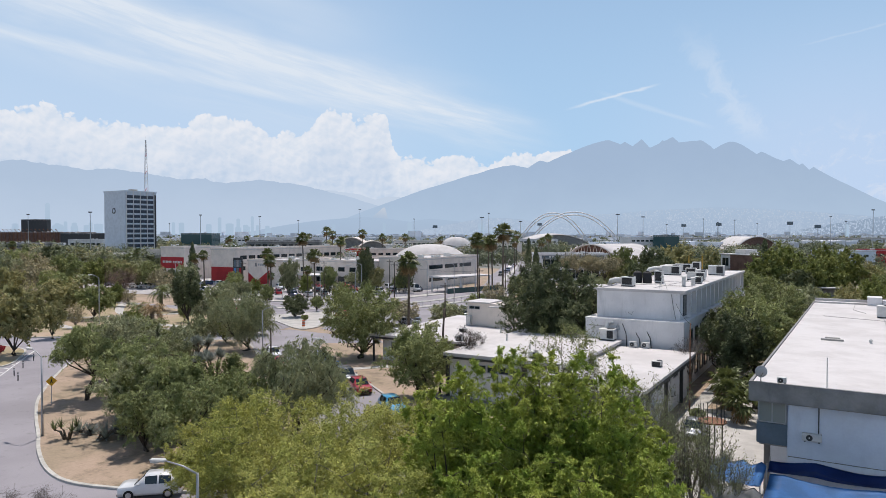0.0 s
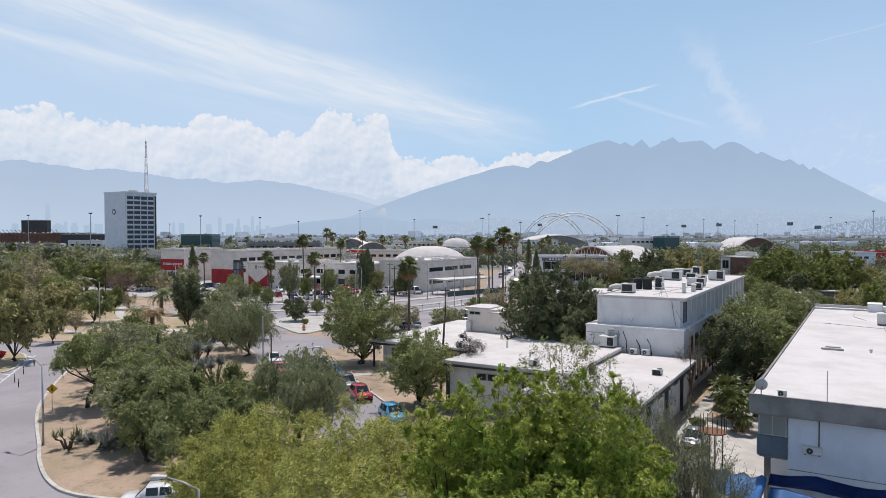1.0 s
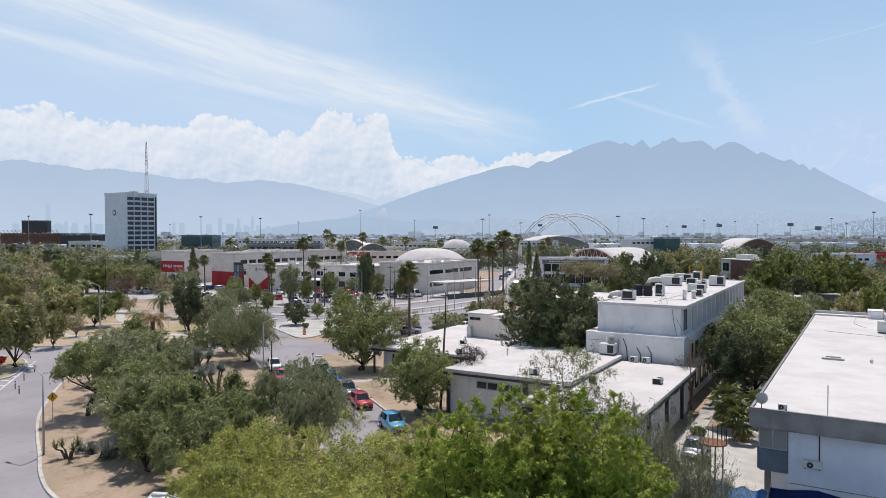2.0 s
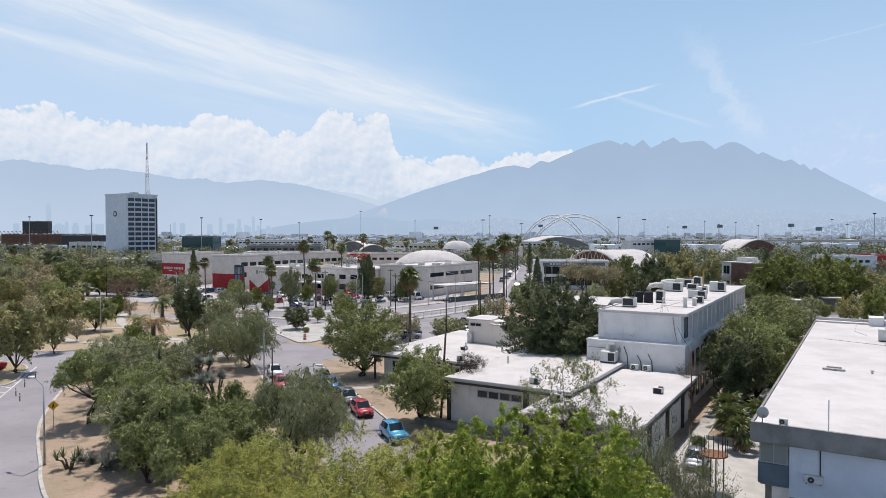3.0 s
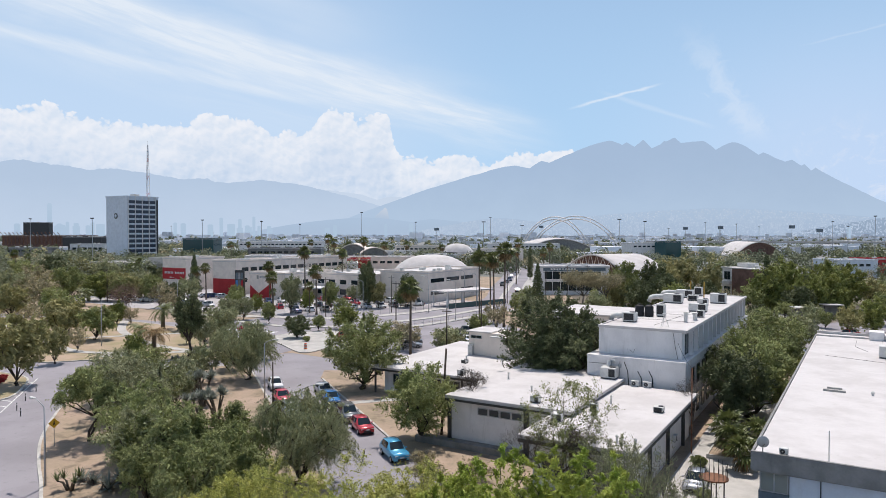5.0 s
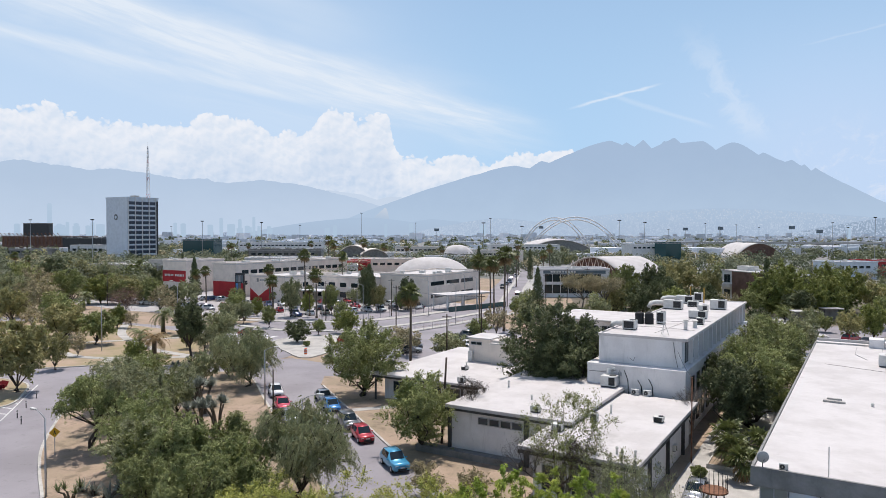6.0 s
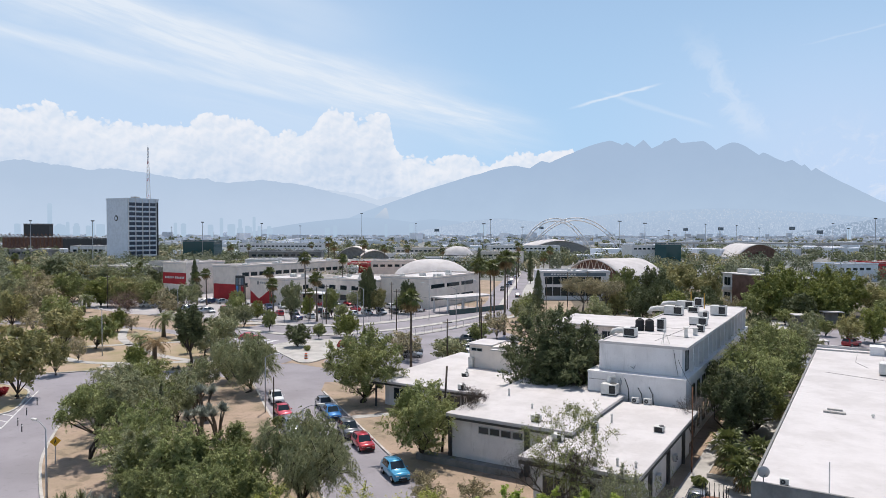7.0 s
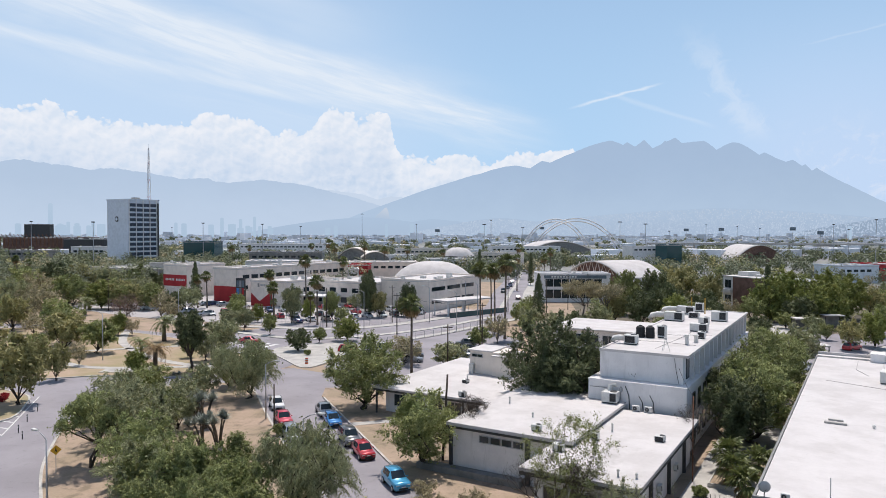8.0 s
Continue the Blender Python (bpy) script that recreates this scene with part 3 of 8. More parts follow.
strip("median", [(-128, 118), (-108, 118), (-97, 130), (-91, 150), (-88.5, 178)], 1.0, 0.16, "kerb", "narrow pale concrete median of the avenue", "median")
strip("pavement", [(-150, 121), (-128, 128), (-112, 134), (-104, 146), (-100, 165), (-97, 186)], 1.6, 0.15, "concrete", "pale concrete pavement beside the avenue", "pavement")
strip("pavement", [(-89, 118), (-84.5, 140), (-82, 165), (-80, 182)], 1.1, 0.15, "concrete", "pale concrete pavement beside the parking", "pavement")
strip("street", [(-88, 170), (-98, 205), (-118, 250), (-140, 305), (-190, 420), (-240, 530)], 6.5, 0.035, "asphalt", "straight grey street running towards the distance", "road")
strip("pavement", [(-80, 180), (-91, 207), (-110.5, 252), (-132, 307), (-182, 423)], 2.0, 0.15, "concrete", "pale concrete pavement of the straight street", "pavement")
strip("median", [(-95, 195), (-117, 249), (-139, 304), (-188, 418)], 0.7, 0.16, "kerb", "pale median of the straight street", "median")


def hatch_marks():
    bm = bmesh.new()
    a, b = Vector((-86.5, 43.4)), Vector((-103, 57.2))
    d = (b - a).normalized()
    n = Vector((d.y, -d.x))
    ang = math.atan2(d.y, d.x)

    def dash(c, length, width, turn):
        m = Matrix.Translation((c.x, c.y, 0)) @ Matrix.Rotation(ang + turn, 4, "Z")
        vs = [bm.verts.new(m @ Vector(p)) for p in ((-length / 2, -width / 2, 0.026), (length / 2, -width / 2, 0.026), (length / 2, width / 2, 0.026), (-length / 2, width / 2, 0.026))]
        bm.faces.new(vs)
    dash((a + b) / 2, 21, 0.16, 0)
    for k in range(7):
        dash(a + d * (1.5 + 2.9 * k) - n * 1.0, 2.6, 0.3, 0.9)
    setting("road_marking", bm, MAT["white_line"], "white painted hatch marks on the road", "road marking")


hatch_marks()


def zebra():
    bm = bmesh.new()
    for k in range(9):
        u = -126 + 2.4 * k
        vs = [bm.verts.new(p) for p in ((u, 105.5, 0.026), (u + 1.0, 105.9, 0.026), (u + 0.2, 110.5, 0.026), (u - 0.8, 110.1, 0.026))]
        bm.faces.new(vs)
    setting("road_marking", bm, MAT["white_line"], "white zebra crossing bars on the avenue", "road marking")


zebra()

# ---------------------------------------------------------------- buildings


def window_part(house, x0, x1, z0, z1, y, face, panes=1, frame_mat="metal_grey", glass="glass", depth=0.08):
    """A framed window on a wall that faces -y ('s'), +x ('e'), -x ('w') or +y ('n'); x runs along the wall."""
    turn = {"s": 0, "e": 90, "n": 180, "w": -90}[face]
    w, h = x1 - x0, z1 - z0
    ob = new("window")
    ob.parent = house
    if face in "sn":
        ob.matrix_basis = pose((x0 + x1) / 2, y, z0, 0, 0, turn)
    else:
        ob.matrix_basis = pose(y, (x0 + x1) / 2, z0, 0, 0, turn)
    bm = bmesh.new()
    t = min(0.07, w * 0.1)
    for a in ((-w / 2, 0, w / 2, t), (-w / 2, h - t, w / 2, h)):
        add_box(bm, a[0], -0.05, a[1], a[2], 0.05, a[3])
    for k in range(panes + 1):
        c = -w / 2 + t / 2 + (w - t) * k / panes
        add_box(bm, c - t / 2, -0.046, t, c + t / 2, 0.046, h - t)
    part("window_frame", bm, MAT[frame_mat], ob)
    for k in range(panes):
        c0 = -w / 2 + t + (w - t) * k / panes
        part("pane", box_bm(c0, -0.012, t, c0 + (w - t) / panes - t, 0.012, h - t), MAT[glass], ob)
    return ob


def wall_box(house, name, x0, y0, z0, x1, y1, z1, mat, label="", bevel=0.0):
    return part(name, box_bm(x0, y0, z0, x1, y1, z1, bevel=bevel), MAT[mat], house, label)


def parapet(house, x0, y0, x1, y1, z, h, w, mat):
    bm = bmesh.new()
    add_box(bm, x0, y0, z, x1, y0 + w, z + h)
    add_box(bm, x0, y1 - w, z, x1, y1, z + h)
    add_box(bm, x0, y0 + w, z, x0 + w, y1 - w, z + h)
    add_box(bm, x1 - w, y0 + w, z, x1, y1 - w, z + h)
    return part("parapet", bm, MAT[mat], house)


# low flat-roofed campus building, in three roof levels
def low_building():
    b = empty_thing("low_campus_building", "single-storey white campus building with flat white roofs", "building", (-29, 61, 0))
    b.matrix_basis = Matrix.Identity(4)
    z = 4.84
    # main hall
    wall_box(b, "wall", -34.9, 60.6, 0.0, -22.6, 79.6, z, "wall", "white painted wall with worn stains")
    wall_box(b, "roof", -35.35, 60.0, z + 0.02, -22.0, 80.2, z + 0.36, "roof", "white coated flat roof", 0.03)
    wall_box(b, "fascia", -35.3, 59.96, z - 0.2, -22.04, 60.3, z + 0.015, "dark_trim")
    for k in range(4):
        window_part(b, -31.9 + 1.22 * k, -30.75 + 1.22 * k, 3.45, 4.2, 60.56, "s", 1)
    wall_box(b, "plinth", -38.5, 59.4, 0.05, -27.0, 60.55, 0.75, "fascia", "dark grey concrete plinth")
    wall_box(b, "pilaster", -26.9, 60.38, 0.0, -26.4, 60.8, z - 0.21, "dark_trim")
    wall_box(b, "pilaster", -35.25, 60.38, 0.0, -34.92, 60.8, z - 0.21, "dark_trim")
    for k in range(9):
        window_part(b, 62.2 + 1.9 * k, 63.7 + 1.9 * k, 4.36, 4.76, -22.58, "e", 1)
    # front wing, with a porch under its roof edge
    z = 3.45
    wall_box(b, "wall", -54.4, 76.4, 0.0, -35.3, 98.5, z - 0.02, "wall")
    wall_box(b, "roof", -55.4, 74.6, z, -36.1, 99.0, z + 0.28, "roof", "white coated flat roof with small vents", 0.03)
    wall_box(b, "fascia", -55.3, 74.56, z - 0.24, -36.2, 74.86, z - 0.005, "dark_trim")
    wall_box(b, "fascia", -55.36, 74.9, z - 0.24, -55.1, 98.8, z - 0.005, "dark_trim")
    for k in range(5):
        wall_box(b, "porch_post", -55.0 + 4.4 * k, 74.9, 0.1, -54.8 + 4.4 * k, 75.1, z - 0.25, "metal_dark")
    for k in range(6):
        window_part(b, -53.0 + 2.8 * k, -51.1 + 2.8 * k, 1.0, 2.6, 76.36, "s", 2)
    # right hall, lower
    wall_box(b, "wall", -23.2, 54.0, 0.0, -14.8, 75.6, 4.28, "wall")
    wall_box(b, "roof", -24.2, 52.95, 4.3, -14.0, 76.2, 4.62, "roof", "white coated flat roof with a drain line", 0.03)
    wall_box(b, "fascia", -24.1, 52.91, 4.0, -14.1, 53.2, 4.29, "dark_trim")
    wall_box(b, "fascia", -14.3, 53.25, 4.0, -14.04, 76.1, 4.29, "dark_trim")
    for k in range(6):
        window_part(b, 55.8 + 3.3 * k, 57.6 + 3.3 * k, 3.1, 3.9, -14.76, "e", 2)
    for k in range(3):
        wall_box(b, "pilaster", -14.9, 58.7 + 6.6 * k, 0.0, -14.5, 59.0 + 6.6 * k, 3.98, "dark_trim")
    for k in range(3):
        window_part(b, -22.4 + 2.6 * k, -20.3 + 2.6 * k, 0.9, 3.1, 53.96, "s", 2)
    # stair head on the left wing
    wall_box(b, "wall", -48.3, 89.0, 3.75, -42.7, 93.5, 7.0, "wall_beige", "cream rendered stair head")
    wall_box(b, "roof", -48.6, 88.7, 7.02, -44.6, 93.8, 7.2, "roof")
    wall_box(b, "roof", -44.5, 88.2, 6.52, -41.6, 93.8, 6.68, "roof")
    wall_box(b, "wall", -44.4, 88.4, 3.75, -41.8, 93.6, 6.5, "wall_beige")
    window_part(b, -48.0, -46.2, 6.1, 6.6, 88.96, "s", 2)
    wall_box(b, "pipe_duct", -48.2, 88.4, 3.74, -47.5, 88.98, 5.2, "ac_white")
    return b


low_building()


def box_building():
    b = empty_thing("box_building", "two-tier white rendered block with flat roof and side windows", "building")
    wall_box(b, "wall", -26.4, 77.2, 0.0, -15.5, 127.0, 7.3, "wall", "white rendered lower tier")
    wall_box(b, "ledge", -26.45, 77.15, 7.32, -15.45, 127.05, 7.52, "wall")
    wall_box(b, "wall", -25.5, 78.6, 7.54, -16.2, 126.6, 10.5, "wall", "white rendered upper tier, lightly stained")
    wall_box(b, "roof", -25.6, 78.5, 10.52, -15.6, 126.8, 10.7, "roof", "white coated flat roof crowded with equipment")
    parapet(b, -25.6, 78.5, -15.6, 126.8, 10.7, 0.12, 0.25, "roof")
    for k in range(15):
        y = 80.2 + 3.1 * k
        window_part(b, y, y + 1.5, 7.9, 10.2, -16.16, "e", 1, "metal_dark")
        wall_box(b, "fin", -16.19, y + 1.9, 7.6, -15.7, y + 2.25, 10.5, "wall")
        window_part(b, y, y + 1.5, 4.2, 6.4, -15.46, "e", 1, "metal_dark")
        window_part(b, y, y + 1.5, 1.0, 3.2, -15.46, "e", 1, "metal_dark")
    for k in range(6):
        window_part(b, 84 + 6 * k, 86.4 + 6 * k, 5.2, 6.6, -26.44, "w", 2)
    # rear cross wing
    wall_box(b, "wall", -48.0, 120.5, 0.0, -26.5, 134.0, 6.6, "wall")
    wall_box(b, "roof", -48.6, 119.8, 6.62, -26.2, 134.6, 6.95, "roof", "white flat roof of the rear wing", 0.03)
    for k in range(7):
        window_part(b, -47 + 2.8 * k, -44.9 + 2.8 * k, 4.2, 5.9, 120.46, "s", 2)
    return b


box_building()


def long_building():
    b = empty_thing("long_campus_building", "two-storey pale blue building with broad grey fascia and white roof", "building")
    X0, X1, Y0, Y1, Z = -5.4, 27.0, 46.2, 104.6, 8.1
    b.matrix_basis = Matrix.Translation((X0, Y0, 0)) @ Matrix.Rotation(radians(-1.0), 4, "Z") @ Matrix.Translation((-X0, -Y0, 0))
    W = 47.0                                       # the front wall's face
    wall_box(b, "wall", -3.3, W, 0.0, 26.4, 103.6, 6.85, "wall_blue", "pale blue painted brick wall")
    wall_box(b, "wall", -4.85, 52.5, 0.0, -3.32, 103.6, 6.85, "wall_blue")
    wall_box(b, "wall", -4.85, 49.6, 4.2, -3.32, 52.48, 6.85, "wall_blue")
    wall_box(b, "soffit", X0 + 0.1, Y0 + 0.1, 6.87, X1 - 0.1, Y1 - 0.1, 7.0, "fascia")
    wall_box(b, "roof", X0 + 0.2, Y0 + 0.25, 7.02, X1 - 0.2, Y1 - 0.2, Z - 0.08, "roof", "wide white coated roof with dirty patches")
    bm = bmesh.new()
    add_box(bm, X0, Y0, 6.95, X1, Y0 + 0.2, Z)
    add_box(bm, X0, Y0 + 0.21, 6.95, X0 + 0.16, Y1, Z - 0.02)
    add_box(bm, X1 - 0.16, Y0 + 0.21, 6.95, X1, Y1, Z - 0.02)
    part("fascia", bm, MAT["fascia"], b, "stained grey concrete fascia")
    bm = bmesh.new()
    add_box(bm, X0 + 0.18, Y1 - 0.3, 6.95, X1 - 0.18, Y1, Z + 0.45)
    add_box(bm, X0 + 0.18, Y1 - 1.5, Z - 0.07, 5.6, Y1 - 0.32, Z + 0.12)
    part("parapet", bm, MAT["roof"], b, "low white rear parapet")
    # corner bay: two panes over a blue-grey panel
    window_part(b, -4.95, -3.35, 5.5, 6.85, W - 0.05, "s", 2, "metal_grey", "glass_pale")
    wall_box(b, "panel", -5.0, W - 0.12, 4.2, -3.32, W + 0.08, 5.47, "panel", "blue-grey spandrel panel")
    wall_box(b, "panel", -5.05, W + 0.1, 4.2, -4.92, 49.5, 5.47, "panel")
    window_part(b, 47.2, 49.4, 5.5, 6.85, -4.95, "w", 3, "metal_grey", "glass_pale")
    wall_box(b, "floor_slab", -4.9, W + 0.1, 4.06, -3.32, 49.5, 4.18, "fascia")
    wall_box(b, "column", -4.85, 49.1, 0.0, -4.5, 49.45, 4.05, "fascia")
    for k in range(12):
        y = 53.4 + 4.0 * k
        window_part(b, y, y + 3.2, 4.6, 6.6, -4.88, "w", 3)
        window_part(b, y, y + 3.2, 1.0, 3.2, -4.88, "w", 3)
    # conduit down the wall and a string course
    part("conduit", tube_bm([(-1.62, W - 0.06, 6.9), (-1.62, W - 0.06, 5.2), (-1.75, W - 0.06, 5.0)], 0.032), MAT["black"], b)
    wall_box(b, "string_course", -3.25, W - 0.03, 3.55, 26.3, W + 0.02, 3.59, "fascia")
    # roof hatches
    bm = bmesh.new()
    add_box(bm, 0.7, Y1 - 2.6, Z - 0.07, 2.3, Y1 - 0.35, Z + 1.0)
    add_box(bm, 2.4, Y1 - 2.0, Z - 0.07, 3.0, Y1 - 0.35, Z + 0.6)
    part("roof_cabin", bm, MAT["wall"], b)
    bm = bmesh.new()
    add_box(bm, -2.6, 67.4, Z - 0.07, -0.9, 67.75, Z + 0.08)
    add_box(bm, -2.35, 68.6, Z - 0.07, -1.2, 68.9, Z + 0.06)
    part("roof_vent", bm, MAT["concrete"], b)
    wall_box(b, "roof_edge", 2.6, 67.4, Z - 0.07, 16, 67.6, Z + 0.1, "concrete")
    for a in ([(-3.4, 87, Z - 0.05), (0.5, 85.6, Z - 0.05), (3.4, 84.6, Z - 0.05)], [(2.1, 103, Z - 0.05), (2.2, 88, Z - 0.05), (2.7, 67.5, Z - 0.05)], [(-0.6, 102, Z - 0.05), (-0.7, 95.5, Z - 0.05), (0.6, 92, Z - 0.05)]):
        part("roof_cable", tube_bm(a, 0.022, 4), MAT["fascia"], b)
    return b


long_building()


def brick_house():
    b = empty_thing("brick_house", "two-storey house with a brown brick end wall and white roof", "house")
    (x0, y0), (x1, y1) = (-34.5, 236.5), (-24.0, 227.5)
    ang = math.degrees(math.atan2(y1 - y0, x1 - x0))
    b.matrix_basis = pose(x0, y0, 0, 0, 0, ang)
    L = math.hypot(x1 - x0, y1 - y0)
    wall_box(b, "wall", 1.6, 0.0, 0.0, L - 0.6, 11.0, 10.2, "brick", "brown brick end wall")
    wall_box(b, "wall", -3.0, 0.3, 0.0, 1.58, 11.0, 10.2, "wall")
    wall_box(b, "roof", -3.2, -0.15, 10.22, L - 0.4, 11.4, 10.5, "roof", "white flat roof with a low parapet")
    wall_box(b, "balcony", -2.9, -0.8, 5.2, 1.4, 0.28, 6.2, "wall")
    window_part(b, -2.2, 0.6, 6.6, 9.2, 0.26, "s", 2)
    window_part(b, -2.2, 0.6, 2.0, 4.4, 0.26, "s", 2)
    bm = bmesh.new()
    add_box(bm, 0.5, 3, 10.5, 5.2, 7.2, 11.9)
    add_box(bm, 6.5, 4, 10.5, 8.2, 5.4, 11.2)
    part("roof_unit", bm, MAT["ac_white"], b)
    return b


brick_house()

# ---------------------------------------------------------------- vegetation


def leaf_quads(centres, normals, size, rng, slim=0.5, droop=0.0):
    """Many small pointed leaves (one triangle each) as vertex and face arrays."""
    n = len(centres)
    rnd = rng.normal(size=(n, 3))
    rnd /= np.linalg.norm(rnd, axis=1, keepdims=True)
    nrm = normals * 0.9 + rng.normal(size=(n, 3)) * 0.42
    nrm /= np.linalg.norm(nrm, axis=1, keepdims=True) + 1e-9
    a = np.cross(nrm, rnd)
    a /= np.linalg.norm(a, axis=1, keepdims=True) + 1e-9
    a[:, 2] -= droop
    a /= np.linalg.norm(a, axis=1, keepdims=True) + 1e-9
    b = np.cross(nrm, a)
    s = size * rng.uniform(0.6, 1.35, size=(n, 1))
    v = np.empty((n, 3, 3))
    v[:, 0], v[:, 1], v[:, 2] = centres - a * s - b * s * slim, centres - a * s * 0.7 + b * s * slim, centres + a * s
    return v.reshape(-1, 3), np.arange(3 * n).reshape(-1, 3)


def quad_mesh(name, verts, quads, mat):
    me = bpy.data.meshes.new(name)
    me.vertices.add(len(verts))
    me.vertices.foreach_set("co", verts.astype(np.float32).ravel())
    me.loops.add(quads.size)
    me.loops.foreach_set("vertex_index", quads.astype(np.int32).ravel())
    me.polygons.add(len(quads))
    me.polygons.foreach_set("loop_start", np.arange(0, quads.size, quads.shape[1], dtype=np.int32))
    me.update(calc_edges=True)
    me.materials.append(mat)
    return me


def crown_points(rng, h, r, base, clumps, flat=1.0, lift=0.0, fill=0.28):
    """Clump centres over an uneven crown of several lobes between the heights base and h."""
    mid, half = (h + base) / 2 + lift, (h - base) / 2
    lobes = []
    count = int(rng.integers(15, 22))
    for k in range(count):
        z = -0.95 + 1.9 * (k + rng.uniform(0.1, 0.9)) / count
        a = 2.4 * k + rng.uniform(-0.5, 0.5)
        q = math.sqrt(max(0.05, 1 - z * z))
        f = rng.uniform(0.46, 0.80) if z > -0.2 else rng.uniform(0.58, 0.80)
        lobes.append((np.array((math.cos(a) * q, math.sin(a) * q, z)) * f, rng.uniform(0.20, 0.36)))
    out = []
    for k in range(clumps):
        d = rng.normal(size=3)
        d /= np.linalg.norm(d)
        if rng.random() < 0.5 * fill:
            p = d * rng.uniform(0.55, 0.92)
        else:
            c, rad = lobes[int(rng.integers(0, count))]
            if d @ c < -0.15:
                d = -d
            p = c + d * rad * rng.uniform(0.45, 1.05)
        out.append((p[0] * r, p[1] * r, mid + p[2] * half * flat))
    return np.array(out)


def limbs_bm(rng, h, base, pts, girth, stems=1, wiggle=0.25, thin=0.018, sides=6, most=110):
    """Tapered trunk, limbs from its fork and a branch to every clump."""
    bm = bmesh.new()
    fork = Vector((rng.normal() * 0.03 * h, rng.normal() * 0.03 * h, base * 0.72))
    order = rng.permutation(len(pts))
    n_limb = max(3, min(9, len(pts) // 5))
    limbs = []
    feet = [Vector((rng.normal() * girth * 1.2, rng.normal() * girth * 1.2, -0.1)) if stems > 1 else Vector((0, 0, -0.1)) for _ in range(stems)]
    for f in feet:
        mid = f.lerp(fork, 0.5) + Vector((rng.normal(), rng.normal(), 0)) * 0.04 * h
        add_tube(bm, [f, f.lerp(mid, 0.3), mid, fork], [girth * 1.35, girth, girth * 0.86, girth * 0.75], sides + 1)
    for i in order[:n_limb]:
        end = Vector(pts[i])
        a = fork.lerp(end, 0.35) + Vector((rng.normal(), rng.normal(), abs(rng.normal()) + 0.4)) * wiggle
        b = fork.lerp(end, 0.7) + Vector((rng.normal(), rng.normal(), rng.normal() * 0.5 + 0.3)) * wiggle
        add_tube(bm, [fork, a, b, end], [girth * 0.62, girth * 0.42, girth * 0.25, thin], sides)
        limbs += [a, b, a.lerp(b, 0.5)]
    rest = sorted(order[n_limb:most], key=lambda i: (Vector(pts[i]) - fork).length)
    for i in rest:
        end = Vector(pts[i])
        start = min(limbs, key=lambda q: (q - end).length)
        m = start.lerp(end, 0.5) + Vector((rng.normal(), rng.normal(), rng.normal() + 0.3)) * wiggle * 0.6
        add_tube(bm, [start, m, end], [girth * 0.15, girth * 0.1, thin * 0.7], 3, False)
        limbs += [m, start.lerp(end, 0.85)]
    return bm


SPECIES = {
    # leaf material, bark, clumps, leaves per clump, leaf size, clump radius, slim, droop, flat
    "mesquite": ("leaf_mesquite", "bark", 130, 120, 0.125, 0.18, 0.28, 0.4, 0.97),
    "mid": ("leaf_mid", "bark", 130, 120, 0.128, 0.17, 0.30, 0.2, 0.98),
    "dark": ("leaf_dark", "bark", 140, 130, 0.135, 0.165, 0.32, 0.1, 1.0),
    "ficus": ("leaf_ficus", "bark", 140, 130, 0.135, 0.165, 0.32, 0.1, 1.0),
    "oak": ("leaf_oak", "bark", 130, 120, 0.13, 0.165, 0.32, 0.1, 1.0),
    "olive": ("leaf_olive", "bark_grey", 180, 190, 0.072, 0.14, 0.28, 0.25, 0.97),
    "bright": ("leaf_bright", "bark", 210, 265, 0.084, 0.135, 0.27, 0.5, 1.0),
    "sage": ("leaf_sage", "bark_grey", 94, 81, 0.12, 0.18, 0.26, 0.2, 0.92),
    "willow": ("leaf_mesquite", "bark", 137, 181, 0.13, 0.16, 0.16, 1.0, 0.96),
    "sparse": ("leaf_mid", "bark_grey", 170, 52, 0.062, 0.18, 0.40, 0.2, 1.0),
    "near_mesquite": ("leaf_near", "bark", 150, 175, 0.10, 0.15, 0.27, 0.5, 0.97),
}


